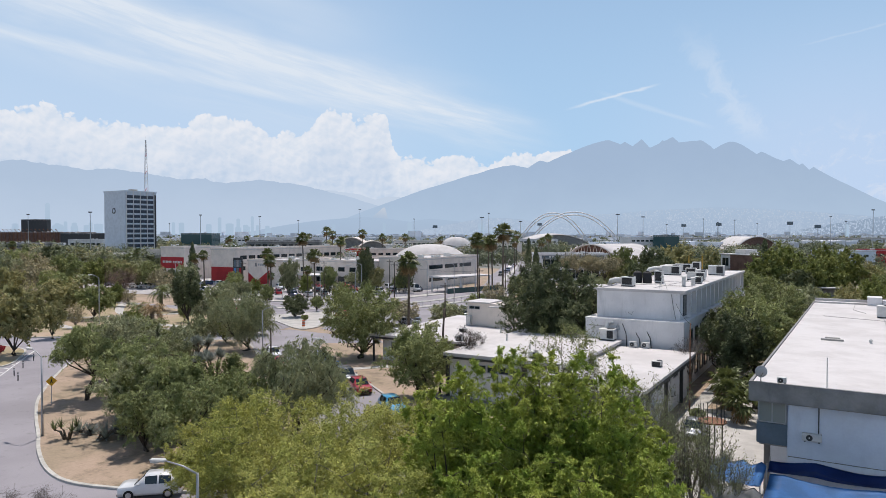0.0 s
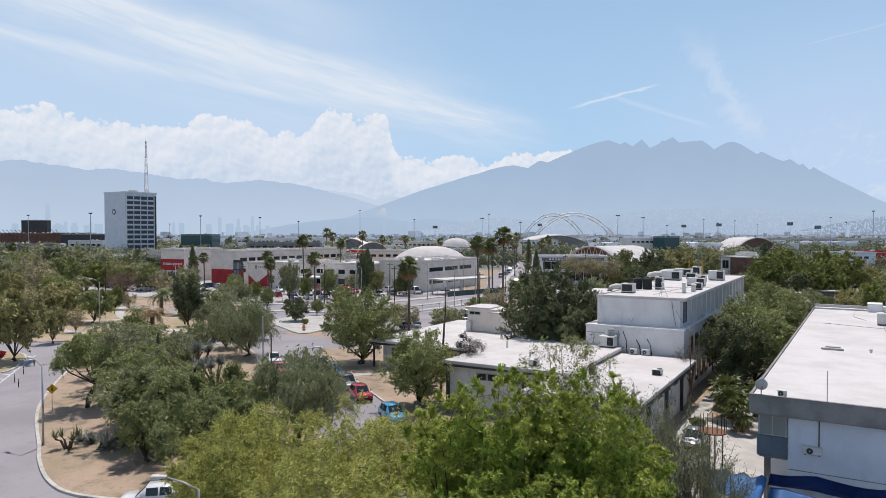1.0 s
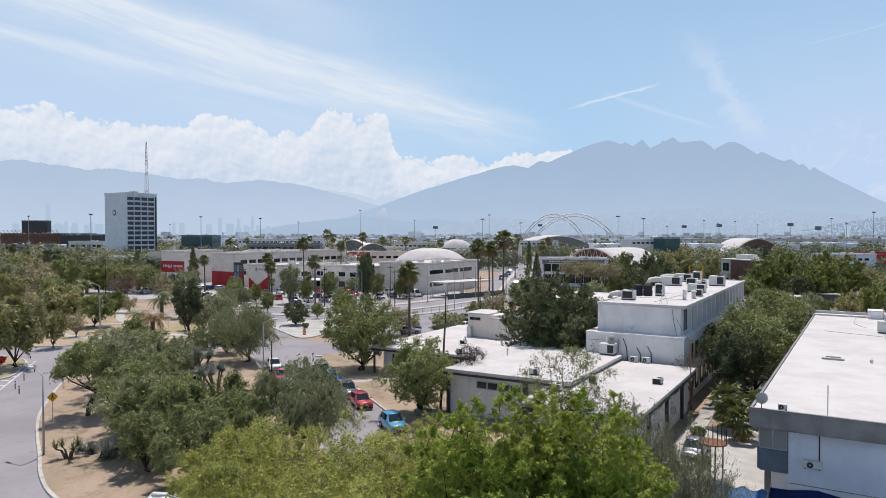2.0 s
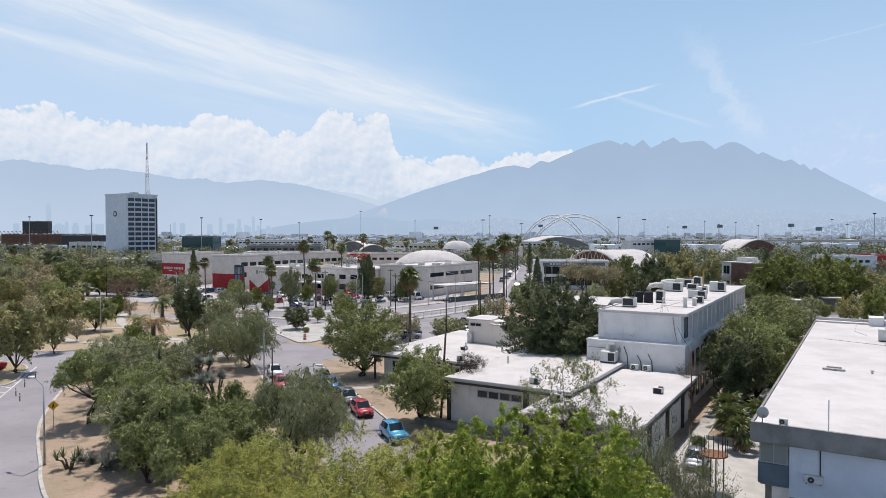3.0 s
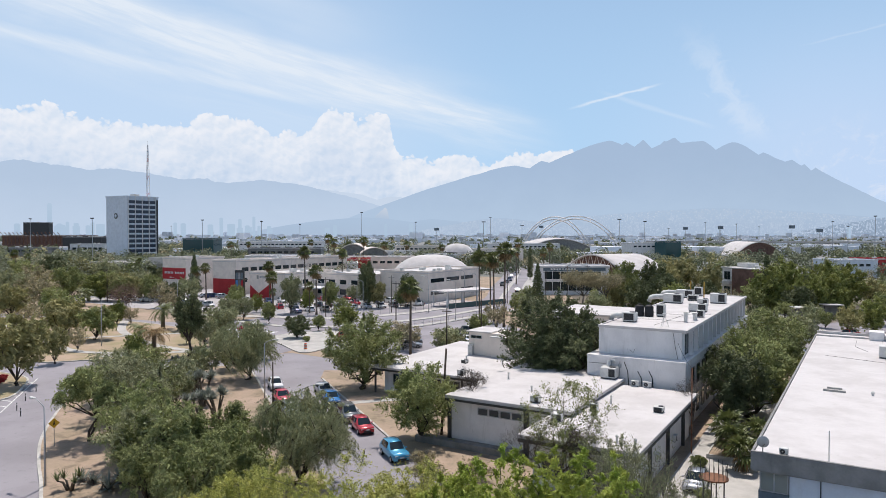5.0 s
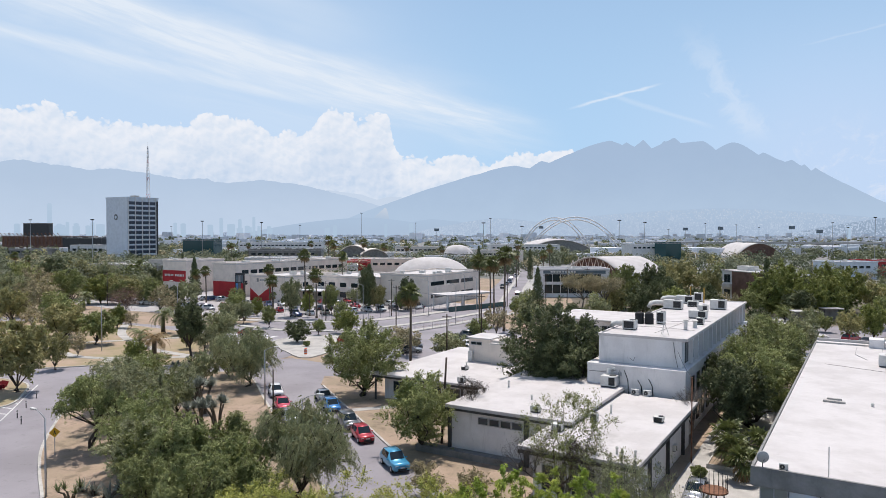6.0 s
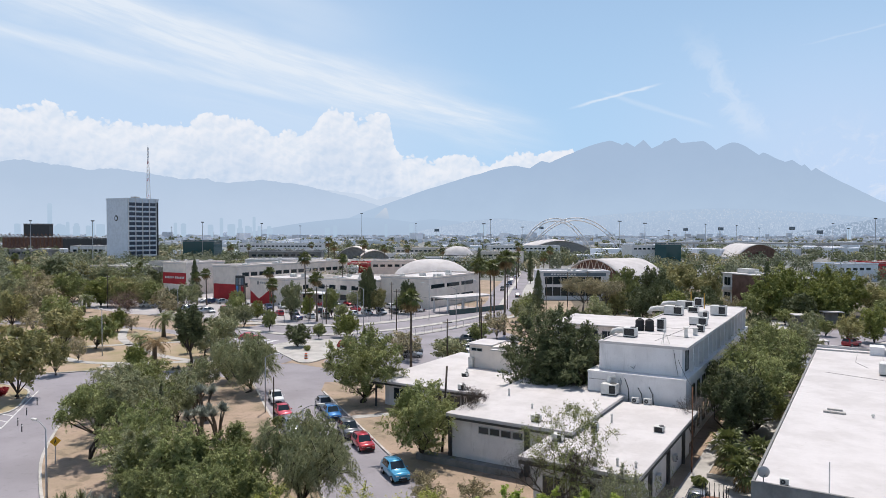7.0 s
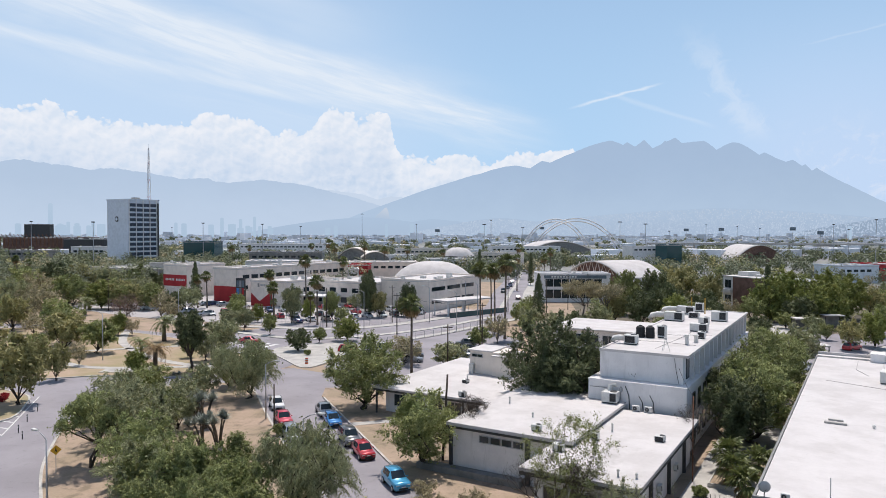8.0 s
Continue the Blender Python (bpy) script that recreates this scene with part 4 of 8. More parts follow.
def tree(kind, h, r, seed, label, clear=0.3, stems=1, girth=None, density=1.0, leaf=1.0, group="", name="tree", fill=0.3):
    """A tree at the origin: trunk with limbs, and a crown of many small leaves."""
    mat, bark, clumps, per, size, rad, slim, droop, flat = SPECIES[kind]
    rng = np.random.default_rng(seed)
    base = h * clear
    pts = crown_points(rng, h - rad * r * 0.5, r * 0.93, base + rad * r * 0.5, clumps, flat, 0.0, fill)
    girth = girth or 0.020 * h + 0.05
    t = empty_thing(name, label, "tree", group=group)
    part("trunk", limbs_bm(rng, h, base, pts, girth, stems, 0.09 * r, most=110 if density > 0.5 else 24), MAT[bark], t, smooth=True)
    cs, ns = [], []
    heart = np.array((0, 0, base + (h - base) * 0.4))
    for p in pts:
        # every clump is a handful of leafy shoots that leave it outwards
        out = (p - heart) / (np.linalg.norm(p - heart) + 1e-6)
        for _ in range(int(rng.integers(4, 8))):
            n = int(per * density * rng.uniform(0.08, 0.28))
            d = out * 0.75 + rng.normal(size=3) * 0.62 + np.array((0, 0, 0.55 - 0.7 * droop))
            d /= np.linalg.norm(d)
            ln = rad * r * rng.uniform(0.8, 2.1)
            t_ = rng.random((n, 1)) ** 0.8
            q = p - d * ln * 0.35 + d * ln * t_ + rng.normal(size=(n, 3)) * ln * 0.10 * (1.25 - t_)
            q[:, 2] -= (droop * 0.55 * ln * t_[:, 0] ** 2)
            cs.append(q)
            side = rng.normal(size=(n, 3))
            ns.append(side * 0.45 + out * 0.45 + np.array((0, 0, 0.6)))
    v, f = leaf_quads(np.concatenate(cs), np.concatenate(ns), size * leaf, rng, slim, droop)
    # broader leaves inside the crown, which close it and keep its heart dark
    q = pts[rng.integers(0, len(pts), int(0.13 * len(f)))]
    q = heart + (q - heart) * rng.uniform(0.35, 0.95, size=(len(q), 1)) + rng.normal(size=q.shape) * rad * r * 0.5
    v2, f2 = leaf_quads(q, rng.normal(size=q.shape), size * leaf * (1.3 if size < 0.1 else 2.0), rng, 0.42, droop)
    part("crown", quad_mesh("crown", np.concatenate((v, v2)), np.concatenate((f, f2 + len(v))), MAT[mat]), None, t)
    return t


def place(proto, spots, first=False):
    """Copies of a thing at (x, y, scale, turn)."""
    made = []
    for i, (x, y, s, turn) in enumerate(spots):
        m = pose(x, y, 0.1, 0, 0, turn)
        if i == 0 and not first:
            proto.matrix_basis = m @ Matrix.Scale(s, 4)
            made.append(proto)
        else:
            keep = proto.scale.copy()
            proto.scale = (s, s, s)
            made.append(copy_thing(proto, m))
            proto.scale = keep
    return made


# trees that the camera rises past
place(tree("bright", 12.9, 2.9, 3, "tall bright green tree with feathery drooping leaves", 0.16, 1, 0.15, 1.1, fill=1.1), [(-12.9, 26.7, 1.0, 20), (-9.6, 29.2, 0.985, 140)])
place(tree("bright", 12.7, 2.7, 13, "upright bright green tree with hanging leaf sprays", 0.16, 1, 0.15, 1.1, fill=1.1), [(-11.2, 28.3, 1.0, 60)])
place(tree("bright", 11.8, 2.6, 4, "bright green tree with a narrow upright crown", 0.18, 1, 0.14, 1.05, fill=1.1), [(-14.9, 25.4, 1.0, 0), (-8.2, 30.6, 0.86, 200)])
OLIVE = "broad olive-green tree with fine yellowish leaves"
place(tree("olive", 9.0, 4.6, 5, OLIVE, 0.15, 2, 0.13), [(*polar(37.5, -9.4), 1.0, 10), (-24.5, 31.0, 0.98, 160), (*polar(35.0, -6.0), 0.9, 200)])
place(tree("olive", 9.9, 4.5, 6, "broad yellow-green tree with fine leaves", 0.15, 2, 0.13), [(-18.8, 22.0, 1.0, 80), (-20.6, 27.6, 0.93, 250)])
place(tree("olive", 8.4, 4.2, 7, "olive-green tree with a loose rounded crown", 0.15, 2, 0.12), [(-31.8, 30.2, 0.93, 150), (-23.0, 36.0, 0.95, 20)])
place(tree("olive", 7.8, 3.6, 8, "small olive-green tree with thin twigs", 0.15, 2, 0.11), [(-19.8, 34.5, 1.08, 70), (*polar(36.8, -11.9), 0.92, 200), (*polar(40.5, -13.6), 0.86, 20)])
place(tree("bright", 9.6, 3.2, 9, "bright green young tree with dense leaves", 0.12, 1, 0.13, 0.7, fill=0.9), [(-16.8, 30.5, 0.98, 40), (-9.2, 31.4, 0.95, 130)])
_o = tree("olive", 9.4, 3.7, 14, "fine-leaved olive-green tree in full sun", 0.1, 2, 0.12)
place(_o, [(*polar(26.4, -5.4), 0.97, 0), (*polar(25.4, -2.8), 1.0, 100), (*polar(23.6, -4.6), 0.9, 210), (*polar(24.0, -0.6), 0.95, 40)])
place(tree("bright", 9.6, 3.2, 15, "sunny bright green tree with soft leaf sprays", 0.1, 1, 0.13, 0.75, fill=0.9), [(*polar(25.6, 1.6), 1.0, 0), (*polar(26.0, 4.6), 1.0, 120), (*polar(26.5, 7.4), 0.98, 240)])
place(tree("sparse", 10.2, 3.7, 10, "half-bare tree with grey branches and few leaves", 0.2, 2, 0.10, 1.7), [(-19.0, 51.2, 1.1, 0)])
place(tree("mesquite", 9.3, 2.3, 12, "slender grey-green tree beside the low building", 0.25, 1, 0.09, 1.0, 0.6), [(-12.9, 44.5, 0.92, 0)])

# planted island
place(tree("near_mesquite", 7.9, 4.0, 20, "spreading mesquite tree with fine grey-green leaves", 0.10, 2, 0.16), [(*polar(59.0, -23.0), 1.0, 0), (*polar(54.0, -17.0), 0.9, 130), (*polar(50.0, -18.4), 0.92, 70), (*polar(54.0, -23.0), 0.72, 250)])
place(tree("near_mesquite", 8.4, 4.4, 21, "large mesquite tree with drooping grey-green crown", 0.10, 2, 0.17), [(*polar(63.5, -28.6), 1.0, 60)])
place(tree("near_mesquite", 8.2, 4.0, 34, "mesquite tree with a lifted feathery crown beside the road", 0.42, 2, 0.16), [(-66.9, 42.4, 1.0, 200)])
place(tree("mesquite", 9.0, 4.6, 22, "dense mesquite tree with grey-green leaves", 0.08, 2, 0.17, 1.1, 1.0), [(-64.5, 46.0, 1.0, 120), (*polar(58.5, -25.5), 0.8, 20), (-72.5, 49.0, 0.95, 220), (-79.5, 53.0, 0.85, 300), (-71.0, 56.0, 0.7, 50)])
place(tree("willow", 7.9, 4.5, 23, "willowy mesquite tree with hanging grey-green twigs", 0.12, 1, 0.19, 2.2, 0.72, fill=0.5), [(*polar(57.6, -11.8), 1.17, 30)])
place(tree("mid", 6.9, 3.6, 24, "green tree with an open leafy crown", 0.08, 2, 0.14, 1.1, 0.92), [(-47.3, 42.4, 1.0, 0), (-50.6, 37.4, 0.95, 130), (-38.0, 36.6, 0.9, 220), (-43.5, 39.0, 0.85, 70)])
place(tree("willow", 9.8, 5.9, 25, "large grey-green mesquite tree beside the street", 0.08, 2, 0.2, 2.0, 0.92, fill=0.5), [(-75.4, 71.6, 1.0, 0)])
place(tree("mid", 9.7, 5.6, 26, "full green street tree with a broad crown", 0.08, 3, 0.2, 2.5, 0.86, fill=0.6), [(-57.6, 75.6, 1.1, 0)])
place(tree("mid", 8.5, 5.0, 27, "leafy green tree beside the footpath", 0.06, 2, 0.17, 2.5, 0.8, fill=0.6), [(*polar(70.8, -2.4), 1.0, 0)])
place(tree("dark", 15.2, 6.4, 28, "tall dark green tree behind the low building", 0.06, 1, 0.28, 2.6, 0.98, fill=0.6), [(-33.8, 81.6, 1.0, 0)])
place(tree("dark", 13.2, 5.0, 29, "dark green leafy tree beside the white block", 0.06, 1, 0.24, 2.2, 0.98, fill=0.6), [(-28.8, 81.4, 1.0, 0), (-31.2, 80.0, 0.86, 130)])
place(tree("mid", 12.4, 6.0, 30, "broad grey-olive tree filling the courtyard", 0.12, 2, 0.26, 1.6, fill=0.9), [(-8.8, 97.0, 1.0, 0), (-10.5, 108.0, 0.95, 130)])
place(tree("mid", 11.6, 5.6, 37, "grey-olive twiggy tree overhanging the white roofs", 0.12, 2, 0.24, 1.6, 1.0, fill=0.8), [(-9.4, 86.0, 1.0, 0)])
place(tree("dark", 9.8, 4.4, 31, "dark dense tree in the shaded courtyard", 0.15, 2, 0.2, 1.5), [(-11.0, 80.5, 0.95, 0), (-12.2, 90.0, 0.95, 90)])
place(tree("dark", 11.4, 3.2, 36, "dark tall tree with a shaggy crown in the park", 0.32, 1, 0.28, 1.4), [(-98.0, 80.2, 1.0, 0)])


def twig_tree(seed, h, r, label, mat="bark_grey", name="bare_tree"):
    """A leafless tree of forking branches."""
    rng = np.random.default_rng(seed)
    bm = bmesh.new()
    tips = []

    def grow(p, d, length, rad, level):
        q = p + d * length
        m = p.lerp(q, 0.5) + Vector(rng.normal(size=3)) * length * 0.06
        add_tube(bm, [p, m, q], [rad, rad * 0.85, rad * 0.7], 6 if level < 2 else 4 if level < 4 else 3, False)
        if level >= 6:
            tips.append(q)
            return
        for _ in range(3 if level < 3 else 2):
            nd = (d + Vector(rng.normal(size=3)) * 0.42 + Vector((0, 0, 0.12))).normalized()
            grow(q, nd, length * rng.uniform(0.62, 0.86), rad * 0.62, level + 1)
    grow(Vector((0, 0, -0.1)), Vector((rng.normal() * 0.08, rng.normal() * 0.08, 1)).normalized(), h * 0.21, 0.016 * h, 0)
    t = empty_thing(name, label, "tree")
    part("limb", bm, MAT[mat], t, smooth=True)
    cs = np.repeat(np.array(tips), 16, axis=0) + rng.normal(size=(16 * len(tips), 3)) * 0.05 * r
    v, f = leaf_quads(cs, rng.normal(size=cs.shape), 0.075 * r, rng, 0.035, -0.5)
    part("twig", quad_mesh("twig", v, f, MAT[mat]), None, t)
    return t


place(twig_tree(41, 10.2, 3, "half-dead tree with dark bare limbs", "bark"), [(-19.4, 50.6, 1.0, 0), (-18.2, 51.6, 0.8, 110)])
place(twig_tree(47, 8.6, 2, "dry brown twiggy climber against the white block", "bark_grey"), [(-14.5, 76.75, 0.95, 0)])
place(twig_tree(42, 8.4, 3, "leafless grey twiggy tree with upright shoots", "bark_grey"), [(-7.6, 44.5, 0.62, 250), (-5.2, 43.0, 0.55, 60)])


def broom_tree(seed, h, label, stems=26):
    """Upright feathery shrub: long thin stems from one foot, twigs and narrow leaves along them."""
    rng = np.random.default_rng(seed)
    bm = bmesh.new()
    cs, tw = [], []
    for k in range(stems):
        az, lean = rng.uniform(0, 2 * math.pi), rng.uniform(0.04, 0.30)
        d = Vector((math.cos(az) * lean, math.sin(az) * lean, 1))
        ln = h * rng.uniform(0.62, 1.0)
        foot = Vector((rng.normal() * 0.35, rng.normal() * 0.35, -0.1))
        bend = Vector((rng.normal(), rng.normal(), 0)) * 0.05 * h
        mid, tip = foot + d * ln * 0.5 + bend, foot + d * ln
        add_tube(bm, [foot, foot.lerp(mid, 0.5), mid, mid.lerp(tip, 0.5), tip], [0.045, 0.036, 0.026, 0.016, 0.006], 4, False)
        for j in range(15):
            f = rng.uniform(0.3, 1.0)
            p = np.array(mid.lerp(tip, (f - 0.5) * 2) if f > 0.5 else foot.lerp(mid, f * 2))
            q = p + rng.normal(size=3) * np.array((0.3, 0.3, 0.1)) + np.array((d.x * 0.6, d.y * 0.6, rng.uniform(0.5, 1.1)))
            add_tube(bm, [Vector(p), Vector(p * 0.5 + q * 0.5) + Vector((0, 0, -0.06)), Vector(q)], [0.012, 0.009, 0.004], 3, False)
            m = 17 if f > 0.45 else 5
            g = rng.random((m, 1))
            cs.append(p + (q - p) * g * 1.1 + rng.normal(size=(m, 3)) * 0.11)
    t = empty_thing("broom_tree", label, "tree")
    part("stem", bm, MAT["bark_grey"], t, smooth=True)
    c = np.concatenate(cs)
    v, f = leaf_quads(c, rng.normal(size=c.shape), 0.085, rng, 0.26, -0.9)
    part("leaves", quad_mesh("leaves", v, f, MAT["leaf_mesquite"]), None, t)
    return t


place(broom_tree(48, 9.0, "feathery upright tree with thin grey stems"), [(-12.4, 40.4, 1.0, 0), (-10.6, 42.0, 1.0, 80), (-11.4, 38.6, 0.92, 200), (-9.2, 41.0, 0.86, 300), (-13.4, 42.4, 0.95, 140)])
place(broom_tree(49, 6.6, "low grey broom-like tree with bare tips", 20), [(-7.4, 42.2, 1.0, 0), (-8.8, 43.4, 1.1, 120), (-6.0, 41.2, 0.85, 220), (-9.4, 38.6, 1.0, 40)])
place(twig_tree(46, 8.6, 3, "leafless grey tree with long thin twigs", "bark_grey"), [(*polar(32.5, -21.4), 0.86, 60)])
place(twig_tree(43, 10.0, 3, "dead dark tree with bare limbs", "bark"), [(-36.0, 64.6, 0.95, 0)])


def pink_tree():
    t = twig_tree(44, 9.8, 4, "leafless tree with reddish twigs in the park", "bark", "bare_tree")
    rng = np.random.default_rng(45)
    pts = crown_points(rng, 9.4, 4.8, 3.4, 70, 0.9)
    cs = np.concatenate([p + rng.normal(size=(55, 3)) * 0.8 for p in pts])
    v, f = leaf_quads(cs, rng.normal(size=cs.shape), 0.22, rng, 0.14)
    part("twig", quad_mesh("twig", v, f, MAT["leaf_pink"]), None, t)
    return t


place(pink_tree(), [(-160.2, 110.9, 0.86, 0)])


# palms
def fan_palm(h, seed, label, spread=1.6, skirt=24, fans=40):
    rng = np.random.default_rng(seed)
    t = empty_thing("fan_palm", label, "palm tree")
    lean = rng.normal(size=2) * 0.02 * h
    top = Vector((lean[0], lean[1], h - spread * 0.75))
    pts = [Vector((0, 0, -0.1)), Vector((lean[0] * 0.1, lean[1] * 0.1, h * 0.06)), Vector((lean[0] * 0.35, lean[1] * 0.35, h * 0.45)), top]
    part("trunk", tube_bm(pts, [0.34, 0.24, 0.19, 0.17], 8), MAT["palm_trunk"], t, smooth=True)

    def fans_mesh(name, count, lo, hi, mat, size):
        verts, faces = [], []
        for k in range(count):
            az, el = rng.uniform(0, 2 * math.pi), radians(rng.uniform(lo, hi))
            d = Vector((math.cos(az) * math.cos(el), math.sin(az) * math.cos(el), math.sin(el)))
            side = Vector((-math.sin(az), math.cos(az), 0))
            up = d.cross(side) * -1
            s = size * rng.uniform(0.8, 1.15)
            hub = top + d * s * 0.42
            i0 = len(verts)
            verts += [tuple(top + side * 0.03), tuple(top - side * 0.03), tuple(hub - side * 0.02), tuple(hub + side * 0.02)]
            faces.append((i0, i0 + 1, i0 + 2, i0 + 3))
            segs = 9
            for j in range(segs):
                a = radians(-78 + 156 * (j + 0.5) / segs)
                w = radians(156 / segs * 0.5)
                i = len(verts)
                r = s * 0.62 * (1 - 0.18 * abs(a)) * rng.uniform(0.9, 1.1)
                dip = Vector((0, 0, -0.22 * s * rng.uniform(0.5, 1.3)))
                p0 = hub
                p1 = hub + (d * math.cos(a - w) + side * math.sin(a - w)) * r * 0.55 + up * 0.03 * s
                p2 = hub + (d * math.cos(a) + side * math.sin(a)) * r + dip
                p3 = hub + (d * math.cos(a + w) + side * math.sin(a + w)) * r * 0.55 - up * 0.03 * s
                verts += [tuple(p0), tuple(p1), tuple(p2), tuple(p3)]
                faces.append((i, i + 1, i + 2, i + 3))
        part(name, pydata_mesh(name, verts, faces, MAT[mat]), None, t)
    fans_mesh("fronds", fans, -22, 82, "leaf_palm", spread)
    if skirt:
        fans_mesh("dead_fronds", skirt, -78, -25, "dead_frond", spread * 0.85)
    return t


def feather_palm(h, seed, label, length=2.6, count=30, mat="leaf_palm", name="date_palm"):
    rng = np.random.default_rng(seed)
    t = empty_thing(name, label, "palm tree")
    part("trunk", tube_bm([(0, 0, -0.1), (0.02, 0, h * 0.4), (0.05, 0.03, h)], [0.36, 0.27, 0.25], 8), MAT["palm_trunk"], t, smooth=True)
    verts, faces = [], []
    for k in range(count):
        az, el = rng.uniform(0, 2 * math.pi), rng.uniform(-0.25, 1.25)
        d = Vector((math.cos(az), math.sin(az), 0))
        side = Vector((-d.y, d.x, 0))
        p, ang, ln = Vector((0.05, 0.03, h)), el, length * rng.uniform(0.8, 1.1)
        for j in range(11):
            step = d * math.cos(ang) * ln / 11 + Vector((0, 0, math.sin(ang) * ln / 11))
            q = p + step
            w = ln * 0.2 * math.sin(math.pi * (0.12 + 0.86 * (j + 0.5) / 11)) + 0.04
            for sgn in (-1, 1):
                i = len(verts)
                tip = p + side * sgn * w + step * 1.7 + Vector((0, 0, -0.4 * w))
                verts += [tuple(p), tuple(p + step * 0.62), tuple(tip)]
                faces.append((i, i + 1, i + 2))
            p, ang = q, ang - 0.17
    part("fronds", pydata_mesh("fronds", verts, faces, MAT[mat]), None, t)
    return t


place(fan_palm(13.8, 50, "tall fan palm with dead brown skirt beside the side parking", 2.2, 46, 46), [(-62.8, 95.5, 1.0, 0)])
place(fan_palm(17.0, 51, "tall slim fan palm with a green head", 2.4, 22, 52), [(-144.8, 161.7, 1.0, 0), (-151.5, 187.8, 0.92, 90), (-77.1, 147.4, 1.0, 40), (-68.3, 142.5, 1.12, 200), (-74.8, 150.5, 0.97, 280), (-80.5, 160, 0.93, 10)])
place(fan_palm(12.0, 52, "fan palm in a row beside the avenue", 2.1, 20, 48), [(-120.4, 138.7, 1.05, 0), (-126.2, 128.9, 0.95, 60), (-124.8, 141, 0.68, 150), (-179.4, 149.7, 0.86, 0), (-176.9, 151.3, 0.95, 90), (-130, 133, 0.55, 30), (-158, 160, 1.0, 10), (-257.2, 185.7, 0.86, 40), (-322.7, 170, 1.1, 80), (-335, 182, 0.9, 180)])
place(fan_palm(15.0, 53, "distant fan palm with a dark head", 2.4, 12, 30), [(-243.0, 289.8, 1.35, 0), (-227.1, 299.9, 1.25, 60), (-214, 300, 1.1, 140), (-206, 310, 1.1, 30), (-235, 285, 1.2, 250), (-190, 320, 1.0, 200), (-150, 330, 1.2, 10), (-128, 318, 1.1, 100), (-345, 330, 1.0, 60), (-352, 322, 1.0, 160), (-372, 338, 0.9, 20), (-310, 352, 1.1, 220), (-285, 360, 1.0, 250), (-120, 262, 1.0, 200), (-112, 272, 1.0, 300)])
place(feather_palm(3.0, 54, "date palm with arching feather fronds in the park", 2.9, 34), [(-130.6, 99.8, 1.45, 0), (-191.4, 119.6, 1.3, 60), (-82, 121, 0.55, 20), (*polar(132, -58), 1.0, 100), (*polar(214, -110), 1.3, 10)])
place(feather_palm(2.6, 55, "pale shaggy palm with drooping dry fronds", 2.4, 30, "dead_frond", "shaggy_palm"), [(*polar(120, -50.4), 1.5, 0)])
place(fan_palm(3.5, 56, "short fan palm with wide green fans in the courtyard", 2.2, 5, 34), [(-9.6, 70.0, 1.0, 0), (-8.4, 67.0, 0.9, 60), (-10.8, 74.0, 1.05, 120), (-8.0, 73.2, 0.95, 200)])


def spiky(h, seed, label, mat, heads=1, length=0.7, name="yucca", blades=150, column=True):
    """A yucca or agave: trunk with rosettes of stiff blades."""
    rng = np.random.default_rng(seed)
    t = empty_thing(name, label, "plant")
    bm = bmesh.new()
    verts, faces = [], []
    for k in range(heads):
        off = Vector((rng.normal() * 0.25 * (heads > 1), rng.normal() * 0.25 * (heads > 1), 0))
        hh = h * rng.uniform(0.75, 1.0) if heads > 1 else h
        topp = off * 2.6 + Vector((0, 0, hh - length * 0.6))
        add_tube(bm, [off * 0.4 + Vector((0, 0, -0.1)), off * 1.4 + Vector((0, 0, hh * 0.5)), topp], [0.16, 0.12, 0.10], 6)
        for j in range(blades):
            az = rng.uniform(0, 2 * math.pi)
            el = rng.uniform(-0.9, 1.45) if column else rng.uniform(0.1, 1.45)
            start = topp + Vector((0, 0, -rng.uniform(0, hh * 0.45) if column else 0))
            d = Vector((math.cos(az) * math.cos(el), math.sin(az) * math.cos(el), math.sin(el)))
            s = Vector((-math.sin(az), math.cos(az), 0)) * 0.05 * length / 0.7
            ln = length * rng.uniform(0.7, 1.1)
            i = len(verts)
            verts += [tuple(start + s), tuple(start - s), tuple(start + d * ln)]
            faces.append((i, i + 1, i + 2))
    part("stem", bm, MAT["palm_trunk"], t, smooth=True)
    part("rosette", pydata_mesh("rosette", verts, faces, MAT[mat]), None, t)
    return t


place(spiky(7.2, 60, "tall columnar yucca with dark dead leaf skirt", "leaf_dark", 1, 0.75, "yucca", 420), [(-62.6, 47.4, 1.05, 0), (-60.6, 46.8, 0.72, 70)])
place(spiky(4.6, 61, "branching blue-green yucca with spiky heads", "leaf_blue", 5, 1.1, "yucca", 170, False), [(-68.4, 57.9, 1.05, 0), (-63.0, 53.0, 0.85, 80), (-61.5, 54.0, 0.95, 140), (-72.5, 60, 0.9, 200)])
place(spiky(2.0, 62, "upright green aloe-like plant with thick blades", "leaf_dark", 4, 1.2, "agave", 30, False), [(*polar(57.0, -31.0), 0.8, 0)])
place(spiky(0.9, 63, "pale agave with spreading stiff blades", "leaf_blue", 2, 1.1, "agave", 46, False), [(*polar(56.8, -28.6), 1.5, 0), (*polar(58.4, -28.0), 1.5, 50), (*polar(58.0, -29.6), 1.2, 100), (-93, 78, 1.0, 10), (-95, 80.5, 1.1, 70), (-98, 84, 1.0, 140), (-91, 76, 0.9, 30)] + [(*polar(116 + 3.1 * (_k % 5), -46 + 1.7 * _k), 0.8 + 0.05 * _k, 50 * _k) for _k in range(8)])


